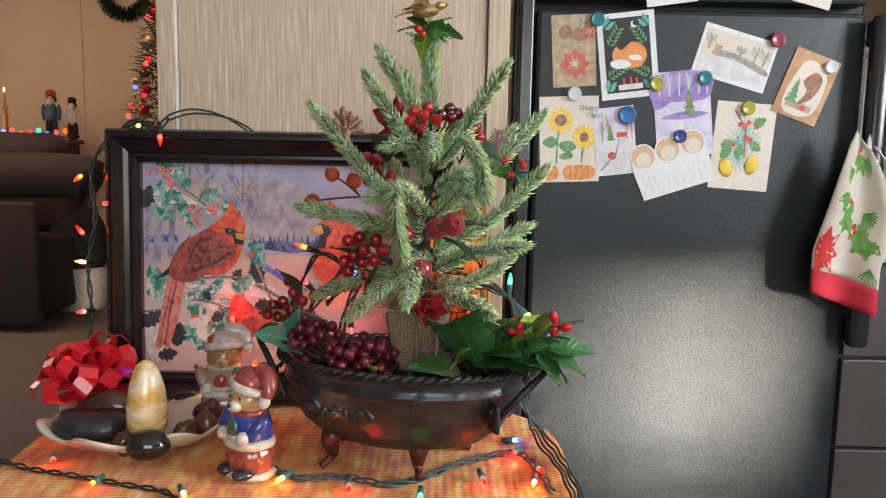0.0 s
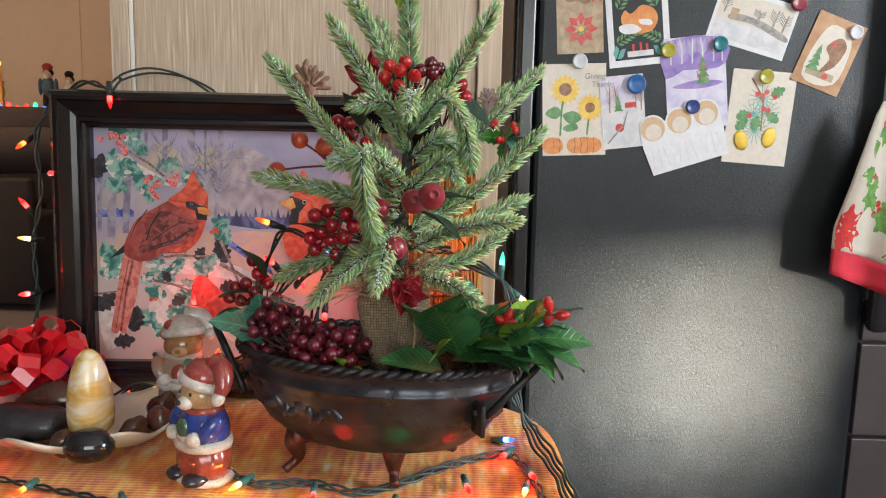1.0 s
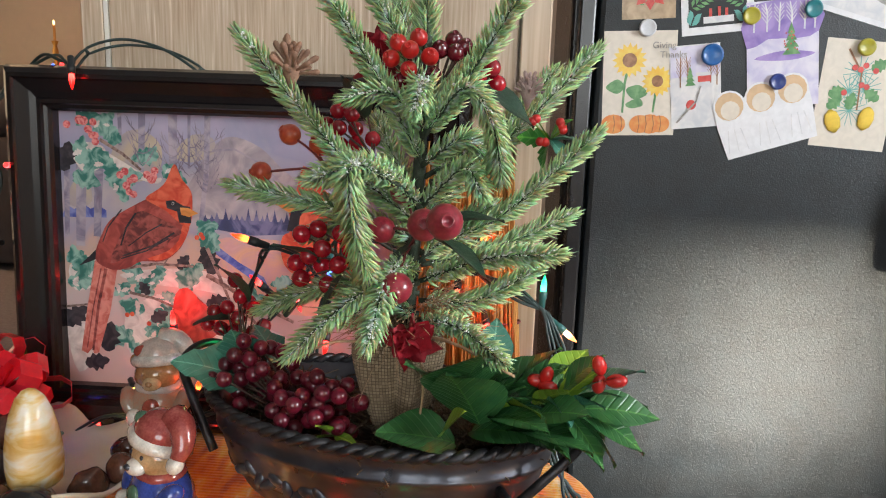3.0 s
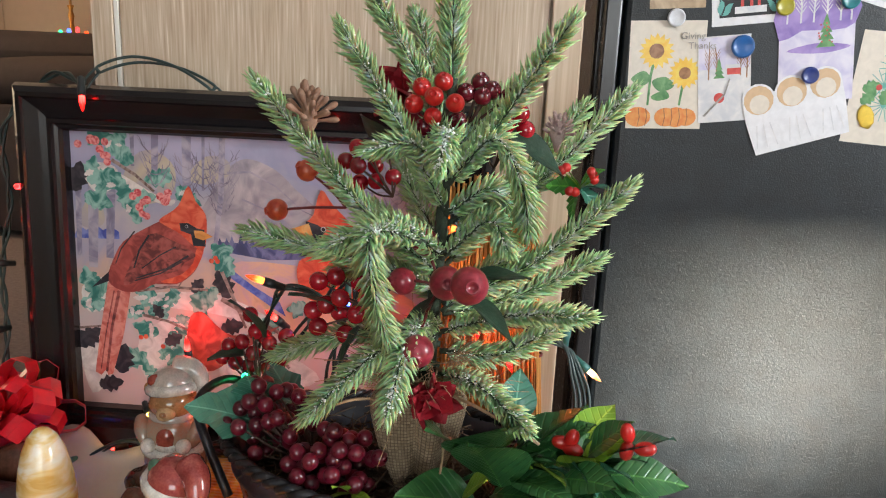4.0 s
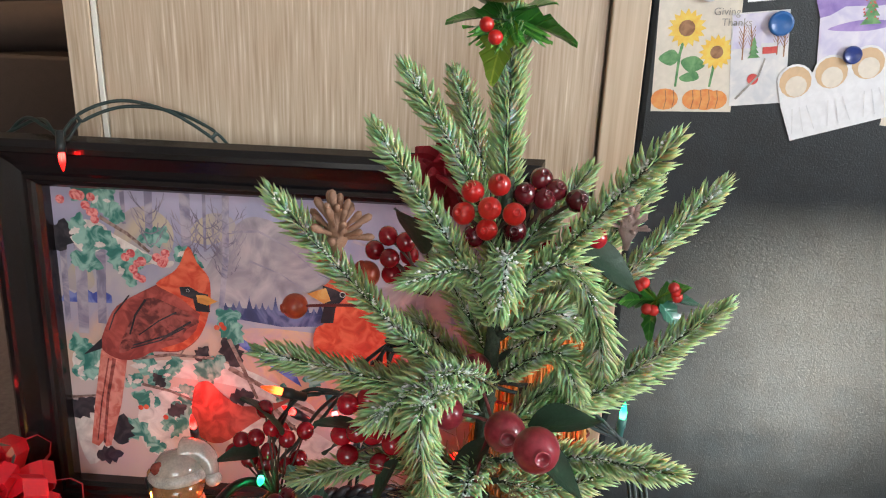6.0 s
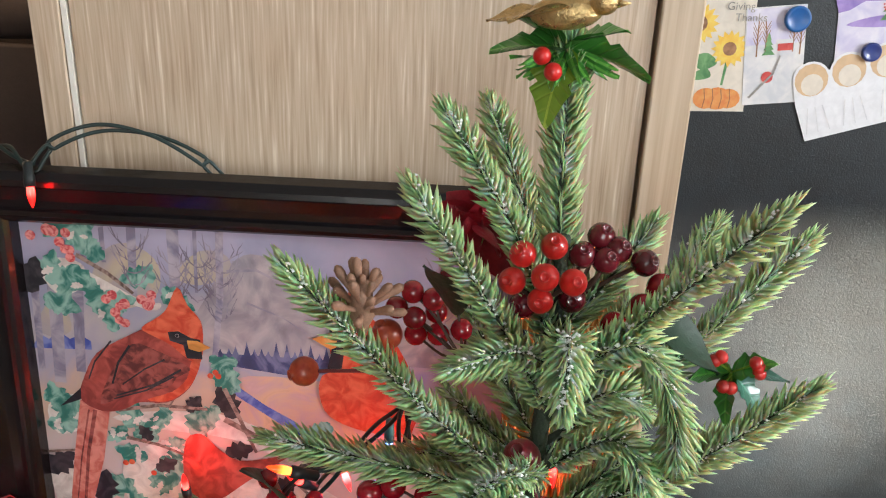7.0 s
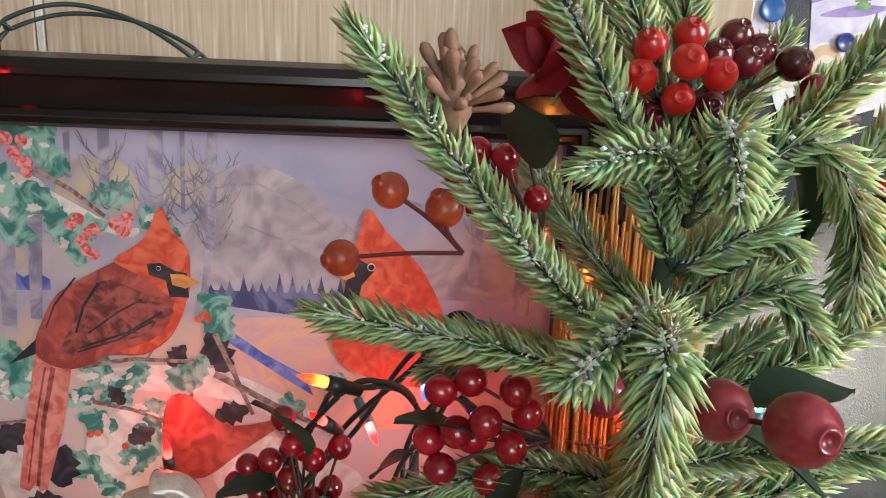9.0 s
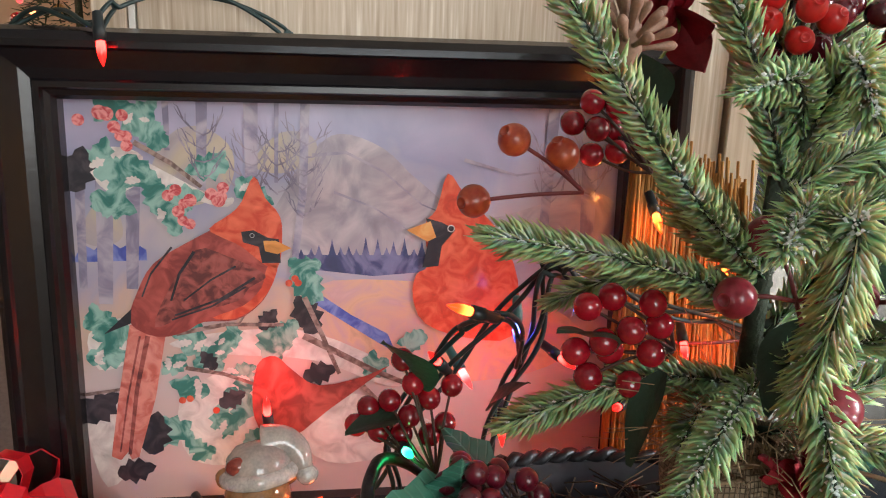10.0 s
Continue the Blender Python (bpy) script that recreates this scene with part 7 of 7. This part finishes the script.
for key in GLOW:
    sv, sf = revolve_data([(0.0022, -0.001), (0.0025, 0.002), (0.0026, 0.005), (0.0022, 0.0085), (0.0012, 0.012), (0.0002, 0.0142)], 10)
    sme = bpy.data.meshes.new("bulb")
    sme.from_pydata([(x, z, -y) for x, y, z in sv], [], sf)
    sme.shade_smooth()
    sme.materials.append(BULB[key])
    BULB_ME[key] = sme


def bulb(parent, p, d, colour, shade="light"):
    """A small lamp whose bulb sits at p and points along d."""
    s = new("socket", SOCKET_ME[shade])
    s.parent, s.matrix_basis = parent, aim(Vector(p) - Vector(d).normalized() * 0.006, d)
    b = new("bulb", BULB_ME[colour])
    b.parent = s
    tagged(b, "glowing " + colour + " bulb")


def cord(parent, pts, strands=2, r=0.0013, twist=70, material=M_WIRE, gap=0.002):
    path = spline(pts, 14)
    for s in range(strands):
        out, run = [], 0.0
        for i, q in enumerate(path):
            if i:
                run += (q - path[i - 1]).length
            d = (path[min(i + 1, len(path) - 1)] - path[max(i - 1, 0)]).normalized()
            u = d.orthogonal().normalized()
            v = d.cross(u)
            a = run * twist * 2 + s * 2 * math.pi / strands
            out.append(q + gap * (math.cos(a) * u + math.sin(a) * v))
        tube("cord", out, r, material, parent, sides=6)


def lights():
    z = lambda y, e=0.003: cloth_z(y) + e
    f = empty("string_lights", Matrix.Identity(4), "green corded string lights along the front of the cloth", "string lights", "strings of lights")
    cord(f, [(-0.475, 0.81, z(0.81, 0.006)), (-0.42, 0.79, z(0.79)), (-0.37, 0.775, z(0.78, 0.004)), (-0.31, 0.76, z(0.76, 0.003)), (-0.26, 0.745, z(0.745)), (-0.235, 0.72, z(0.72))], 2, material=M_WIRE)
    cord(f, [(-0.165, 0.80, z(0.8)), (-0.13, 0.775, z(0.77, 0.006)), (-0.085, 0.785, z(0.785)), (-0.04, 0.768, z(0.77, 0.004)), (-0.005, 0.785, z(0.78)), (0.03, 0.81, z(0.81, 0.006)), (0.075, 0.845, z(0.845)), (0.105, 0.85, z(0.85, 0.003)), (0.122, 0.81, z(0.81)), (0.13, 0.76, z(0.76))], 3, material=M_WIRE_GREY, gap=0.003, twist=45)
    for p, d, c in (((-0.150, 0.765, z(0.765, 0.008)), (-0.5, -0.8, -0.1), "yellow"), ((-0.077, 0.752, z(0.75, 0.007)), (0.1, -1, -0.1), "red"), ((-0.004, 0.735, z(0.735, 0.007)), (0.0, -1, -0.05), "green"), ((0.061, 0.772, z(0.77, 0.008)), (0.2, -1, -0.1), "red"),
                    ((0.096, 0.84, z(0.84, 0.007)), (-0.5, -0.8, 0), "red"), ((0.112, 0.768, z(0.768, 0.008)), (-0.2, -1, 0), "warm"), ((0.122, 0.79, z(0.79, 0.012)), (0.3, -0.9, 0.1), "red"), ((-0.44, 0.885, z(0.885, 0.006)), (-0.8, -0.5, 0.1), "pink"),
                    ((-0.337, 0.748, z(0.75, 0.007)), (-0.2, -1, -0.05), "orange"), ((-0.236, 0.73, z(0.73, 0.008)), (0.5, -0.9, 0), "warm"), ((0.105, 0.875, z(0.875, 0.008)), (0.6, -0.5, 0.2), "blue"), ((-0.40, 0.80, z(0.8, 0.007)), (0.4, -0.9, 0), "red")):
        bulb(f, p, d, c, "light")
    r = empty("string_lights", Matrix.Identity(4), "bundled green light cords hanging beside the bowl", "string lights", "strings of lights")
    for k in range(4):
        o = 0.004 * k
        cord(r, [(0.03, 0.955 + o, 0.925), (0.07, 0.95, 0.915 - o), (0.098 + 0.5 * o, 0.945, 0.89), (0.108 + o, 0.925, 0.84), (0.115 - o, 0.90, 0.79), (0.122 + o, 0.885, 0.75), (0.130 + o * 1.5, 0.85, 0.740), (0.142 + o, 0.80, 0.738), (0.146 + o, 0.73, 0.733), (0.142 - o, 0.66, 0.728), (0.130 - 2 * o, 0.61, 0.726)], 1, 0.0015, material=M_WIRE_GREY if k % 2 else M_WIRE, gap=0.0008)
    bulb(r, (0.097, 0.949, 0.918), (0.05, 0, 1), "green")
    bulb(r, (0.122, 0.945, 0.873), (0.8, -0.2, -0.6), "warm")
    t = empty("string_lights", Matrix.Identity(4), "dark corded string lights looped over the picture frame", "string lights", "strings of lights")
    cord(t, [(-0.345, 0.985, 1.092), (-0.335, 0.998, 1.108), (-0.31, 1.015, 1.117), (-0.275, 1.022, 1.112), (-0.245, 1.025, 1.097), (-0.232, 1.03, 1.082)], 2, 0.0014, 12, gap=0.003)
    bulb(t, (-0.337, 0.968, 1.080), (0.1, -0.2, -1), "red", "dark")
    cord(t, [(-0.345, 0.985, 1.095), (-0.39, 1.01, 1.10), (-0.435, 1.0, 1.05), (-0.43, 0.99, 0.98), (-0.437, 0.98, 0.92), (-0.428, 0.965, 0.86), (-0.43, 0.955, 0.80), (-0.42, 0.95, 0.742)], 2, 0.0015, 50)
    for p, d, c in (((-0.411, 0.975, 1.0), (0.4, -0.8, 0.2), "pink"), ((-0.442, 0.97, 0.926), (-0.6, -0.8, 0.2), "warm"), ((-0.432, 0.945, 0.867), (-0.3, -0.9, 0.1), "pink"), ((-0.446, 0.98, 0.965), (-0.4, -0.5, 0.8), "red"), ((-0.448, 0.985, 1.03), (-0.3, -0.8, -0.5), "orange")):
        bulb(t, p, d, c, "dark")
    c = empty("string_lights", Matrix.Identity(4), "dark tangled string lights in front of the picture", "string lights", "strings of lights")
    cord(c, [(-0.30, 0.955, 0.745), (-0.27, 0.965, 0.775), (-0.225, 0.965, 0.79), (-0.19, 0.955, 0.80), (-0.165, 0.95, 0.85), (-0.13, 0.95, 0.90), (-0.095, 0.945, 0.945), (-0.075, 0.94, 0.965), (-0.055, 0.93, 0.94)], 2, 0.0016, 25, gap=0.003)
    cord(c, [(-0.115, 0.95, 0.80), (-0.105, 0.945, 0.87), (-0.085, 0.94, 0.92), (-0.08, 0.94, 0.96), (-0.05, 0.95, 0.95), (0.0, 0.955, 0.93), (0.04, 0.955, 0.925)], 3, 0.0016, 22, gap=0.004)
    cord(c, [(-0.35, 0.94, 0.742), (-0.31, 0.95, 0.765), (-0.27, 0.955, 0.76), (-0.21, 0.95, 0.775), (-0.17, 0.94, 0.81), (-0.175, 0.93, 0.86), (-0.145, 0.9, 0.93), (-0.125, 0.875, 0.955), (-0.105, 0.9, 0.94), (-0.095, 0.94, 0.90)], 2, 0.0015, 20)
    for p, d, col in (((-0.252, 0.970, 0.860), (-0.05, -0.1, 1), "red"), ((-0.290, 0.965, 0.783), (0.5, -0.6, -0.3), "yellow"), ((-0.218, 0.945, 0.805), (0.3, -0.5, 0.7), "orange"), ((-0.143, 0.856, 0.966), (-0.9, -0.3, 0.35), "orange"), ((-0.095, 0.95, 0.918), (0.0, -0.2, -1), "blue"),
                      ((-0.125, 0.955, 0.885), (0.4, -0.5, -0.6), "pink"), ((-0.165, 0.885, 0.872), (0.2, -0.8, 0.2), "green"), ((-0.15, 0.91, 0.918), (-0.4, -0.5, 0.6), "red"), ((-0.005, 0.965, 0.985), (0.1, -0.5, -0.6), "orange"), ((0.045, 0.962, 0.955), (0.6, -0.3, 0.4), "orange"), ((0.02, 0.96, 0.90), (0, -0.6, -0.7), "red"), ((0.05, 0.96, 0.87), (0.2, -0.6, -0.4), "red"),
                      ((-0.03, 0.94, 0.87), (-0.4, -0.6, 0.2), "red"), ((-0.33, 0.955, 0.752), (-0.6, -0.6, 0.1), "red"), ((-0.06, 0.955, 0.895), (0.4, -0.5, -0.2), "red"), ((-0.36, 0.92, 0.752), (-0.3, -0.9, 0.2), "blue"), ((-0.10, 0.955, 0.845), (0, -0.5, -0.8), "red")):
        bulb(c, p, d, col, "light" if col in ("blue", "pink") else "dark")


lights()


# ---- living room beyond ----
M_SOFA = mat("dark brown upholstery", (0.036, 0.028, 0.03), 0.8, vary=0.3, scale=25, bump=0.4, bscale=300)
M_WICKER = mat("pale woven basket", (0.36, 0.3, 0.27), 0.8, vary=0.3, scale=60, bump=0.8, bscale=150)
M_BLACKFAB = mat("black plush fabric", (0.006, 0.006, 0.007), 0.9, vary=0.3)
M_SIDEBOARD = mat("dark stained wood", (0.05, 0.03, 0.022), 0.5, vary=0.3, scale=20)


def living_room():
    s = empty("sofa", pose(-2.75, 4.75, 0), "dark brown upholstered sofa on the carpet", "sofa")
    for nm, dm, bv in (("seat_base", (-1.0, 0.44, -0.40, 0.30, 0.05, 0.50), 0.04), ("side_panel", (-0.9, 0.50, -0.46, -0.40, 0.04, 0.74), 0.02), ("back_pillow", (-1.0, 0.36, 0.05, 0.38, 0.90, 1.13), 0.11), ("backrest", (-1.0, 0.44, 0.14, 0.34, 0.50, 0.98), 0.08)):
        box_part(nm, dm, M_SOFA, s, bevel=bv, smooth=True)
    roll = spline([(-1.0, -0.3, 0.80), (-0.5, -0.3, 0.82), (0.1, -0.3, 0.87), (0.5, -0.28, 0.885), (0.68, -0.26, 0.87), (0.76, -0.25, 0.83)], 6)
    tube("armrest", roll, [0.13 - (0.05 if k > len(roll) - 4 else 0.0) for k in range(len(roll))], M_SOFA, s, "rolled padded armrest", 18)
    b = empty("woven_basket", pose(-2.36, 5.02, 0), "pale woven basket on the carpet by the sofa", "basket")
    prof = []
    for k in range(9):
        prof += [(0.15 + 0.006 * k, 0.03 * k), (0.156 + 0.006 * k, 0.03 * k + 0.015)]
    prof += [(0.2, 0.28), (0.185, 0.28), (0.14, 0.02), (0.02, 0.02)]
    mesh_object("basket_body", *revolve_data(prof, 30), M_WICKER, b)
    v, f = ball_data((0, 0, 0.42), (0.19, 0.17, 0.26), 20, 12)
    o = mesh_object("plush_throw", v, f, M_BLACKFAB)
    o.matrix_world = pose(-2.36, 5.02, 0)
    tagged(o, "black plush throw stuffed in the woven basket", "throw")
    d = empty("sideboard", pose(-2.75, 5.75, 0), "dark wooden sideboard against the beige wall", "sideboard")
    box_part("body", (-0.8, 0.10, -0.22, -0.03, 0.0, 1.06), M_SIDEBOARD, d, bevel=0.01)
    box_part("top", (-0.83, 0.13, -0.24, -0.02, 1.06, 1.09), M_SIDEBOARD, d, bevel=0.006)
    # toy soldier figure in one mesh
    rows = [((0, 0, 0.03), (0.05, 0.05, 0.03), 2), ((-0.022, 0, 0.09), (0.02, 0.022, 0.07), 2), ((0.022, 0, 0.09), (0.02, 0.022, 0.07), 2), ((0, 0, 0.19), (0.048, 0.035, 0.07), 0), ((-0.055, 0, 0.19), (0.015, 0.018, 0.06), 0), ((0.055, 0, 0.19), (0.015, 0.018, 0.06), 0),
            ((0, 0, 0.275), (0.032, 0.032, 0.035), 3), ((0, -0.026, 0.262), (0.018, 0.01, 0.02), 4), ((0, 0, 0.325), (0.036, 0.036, 0.028), 1), ((0, 0.006, 0.285), (0.038, 0.03, 0.03), 2)]
    verts, faces, idx = [], [], []
    for c, r, i in rows:
        v, f = ball_data(c, r, 12, 8)
        o = len(verts)
        verts += v
        faces += [tuple(k + o for k in q) for q in f]
        idx += [i] * len(f)
    me = bpy.data.meshes.new("toy_soldier")
    me.from_pydata(verts, [], faces)
    for m in (mat("blue coat paint", (0.02, 0.07, 0.12), 0.4), mat("red hat paint", (0.3, 0.02, 0.02), 0.4), M_BLACKFAB, mat("pale paint", (0.5, 0.36, 0.27), 0.4), mat("white beard", (0.6, 0.58, 0.55), 0.8)):
        me.materials.append(m)
    me.polygons.foreach_set("material_index", idx)
    me.shade_smooth()
    o = new("toy_soldier", me)
    o.matrix_world = pose(-2.80, 5.62, 1.09)
    tagged(o, "wooden toy soldier figure in blue with red hat", "figurine")
    o2 = new("toy_soldier", me.copy())
    o2.data.materials[0], o2.data.materials[1] = mat("white coat paint", (0.5, 0.48, 0.46), 0.5), M_BLACKFAB
    o2.matrix_world = pose(-2.66, 5.64, 1.09) @ Matrix.Scale(0.86, 4)
    tagged(o2, "wooden toy soldier figure in white with black hat", "figurine")
    c = empty("candlestick", pose(-3.13, 5.62, 1.09), "turned golden candlestick with a lit candle", "candlestick")
    mesh_object("stick", *revolve_data([(0.05, 0), (0.045, 0.012), (0.015, 0.03), (0.02, 0.07), (0.012, 0.1), (0.022, 0.15), (0.012, 0.19), (0.024, 0.22), (0.01, 0.225)], 18), mat("brass", (0.5, 0.25, 0.06), 0.3, 0.8), c)
    mesh_object("candle", *revolve_data([(0.009, 0.222), (0.009, 0.33), (0.002, 0.331)], 12), mat("amber candle", (0.6, 0.3, 0.08), 0.5), c)
    v, f = ball_data((0, 0, 0.345), (0.006, 0.006, 0.016), 8, 8)
    mesh_object("flame", v, f, mat("candle flame", (1.0, 0.55, 0.15), 0.5, emit=0.8), c)
    # Christmas tree, only its edge shows past the cabinet
    rng = random.Random(31)
    x = empty("christmas_tree", pose(-1.72, 5.05, 0), "dark green decorated Christmas tree with coloured lights", "tree")
    tube("trunk", [Vector((0, 0, 0)), Vector((0, 0, 1.0)), Vector((0, 0, 2.1))], 0.035, M_BARK, x, taper=0.3)
    sp = []
    for k in range(2600):
        hz = rng.uniform(0.35, 2.2)
        rad = 0.42 * (1 - (hz - 0.35) / 2.1) + 0.03
        a = rng.uniform(0, 6.28)
        rr = rad * math.sqrt(rng.uniform(0.2, 1.0))
        p = Vector((rr * math.cos(a), rr * math.sin(a), hz))
        d = Vector((math.cos(a) + rng.gauss(0, 0.5), math.sin(a) + rng.gauss(0, 0.5), rng.gauss(-0.1, 0.5))).normalized()
        q = p + d * rng.uniform(0.04, 0.09)
        u = d.orthogonal().normalized() * 0.006
        sp.append(([p - u, p + u, q + u * 0.2, q - u * 0.2], [(0, 1, 2, 3)]))
    tagged(mesh_object("foliage", *joined(sp), M_DARKLEAF, x, smooth=False), kind="stuff")
    for k in range(46):
        hz = 0.75 + k * 0.031
        rad = 0.42 * (1 - (hz - 0.35) / 2.1) + 0.04
        a = 3.1 + rng.uniform(-1.3, 1.3)
        p = (rad * math.cos(a), rad * math.sin(a), hz)
        if k % 2:
            v, f = ball_data(p, 0.032, 12, 8)
            mesh_object("bauble", v, f, M_CRIMSON if k % 4 == 1 else M_GOLDBIRD, x, "shiny glass bauble")
        else:
            v, f = ball_data(p, 0.016, 10, 8)
            mesh_object("lamp", v, f, FAR_LAMP[("red", "pink", "blue", "red", "warm")[k % 5]], x, "small glowing lamp")
    # garland of lights on the sideboard
    g = empty("light_garland", Matrix.Identity(4), "coloured light garland lying on the sideboard", "string lights", "strings of lights")
    pth = [(-3.2, 5.53, 1.11), (-2.95, 5.53, 1.12), (-2.8, 5.53, 1.11), (-2.7, 5.53, 1.11), (-2.6, 5.53, 1.105)]
    tube("cord", spline(pth, 6), 0.004, M_WIRE, g)
    for k in range(9):
        v, f = ball_data((-3.15 + k * 0.062, 5.51, 1.125 + 0.012 * (k % 3)), (0.014, 0.014, 0.02), 10, 8)
        mesh_object("lamp", v, f, FAR_LAMP[("green", "blue", "pink", "orange", "red")[k % 5]], g, "small glowing lamp")
    w = empty("wreath", pose(-2.38, 5.96, 2.19), "round green wreath hung on the beige wall", "wreath")
    wr = []
    for k in range(1500):
        a = rng.uniform(0, 6.28)
        t2 = rng.uniform(0, 6.28)
        c0 = Vector((0.17 * math.cos(a), 0, 0.17 * math.sin(a)))
        rad = c0.normalized()
        d = (rad * math.cos(t2) + Vector((0, -1, 0)) * abs(math.sin(t2)) + Vector((rng.gauss(0, 0.4), 0, rng.gauss(0, 0.4)))).normalized()
        p = c0 + d * 0.02
        q = c0 + d * 0.065
        u = d.orthogonal().normalized() * 0.005
        wr.append(([p - u, p + u, q + u * 0.2, q - u * 0.2], [(0, 1, 2, 3)]))
    tagged(mesh_object("foliage", *joined(wr), M_DARKLEAF, w, smooth=False), kind="stuff")
    tube("ring", [Vector((0.17 * math.cos(a), 0, 0.17 * math.sin(a))) for a in [k * 2 * math.pi / 24 for k in range(25)]], 0.02, M_BARK, w)
    for x0 in (-3.9, -2.74, -1.5):
        o = box_part("trim", (x0 - 0.008, x0 + 0.008, 5.992, 6.0, 0.0, 2.4), M_WALL, bevel=0.001)
        tagged(o, "narrow vertical wall batten", "trim", "", "structure")


living_room()
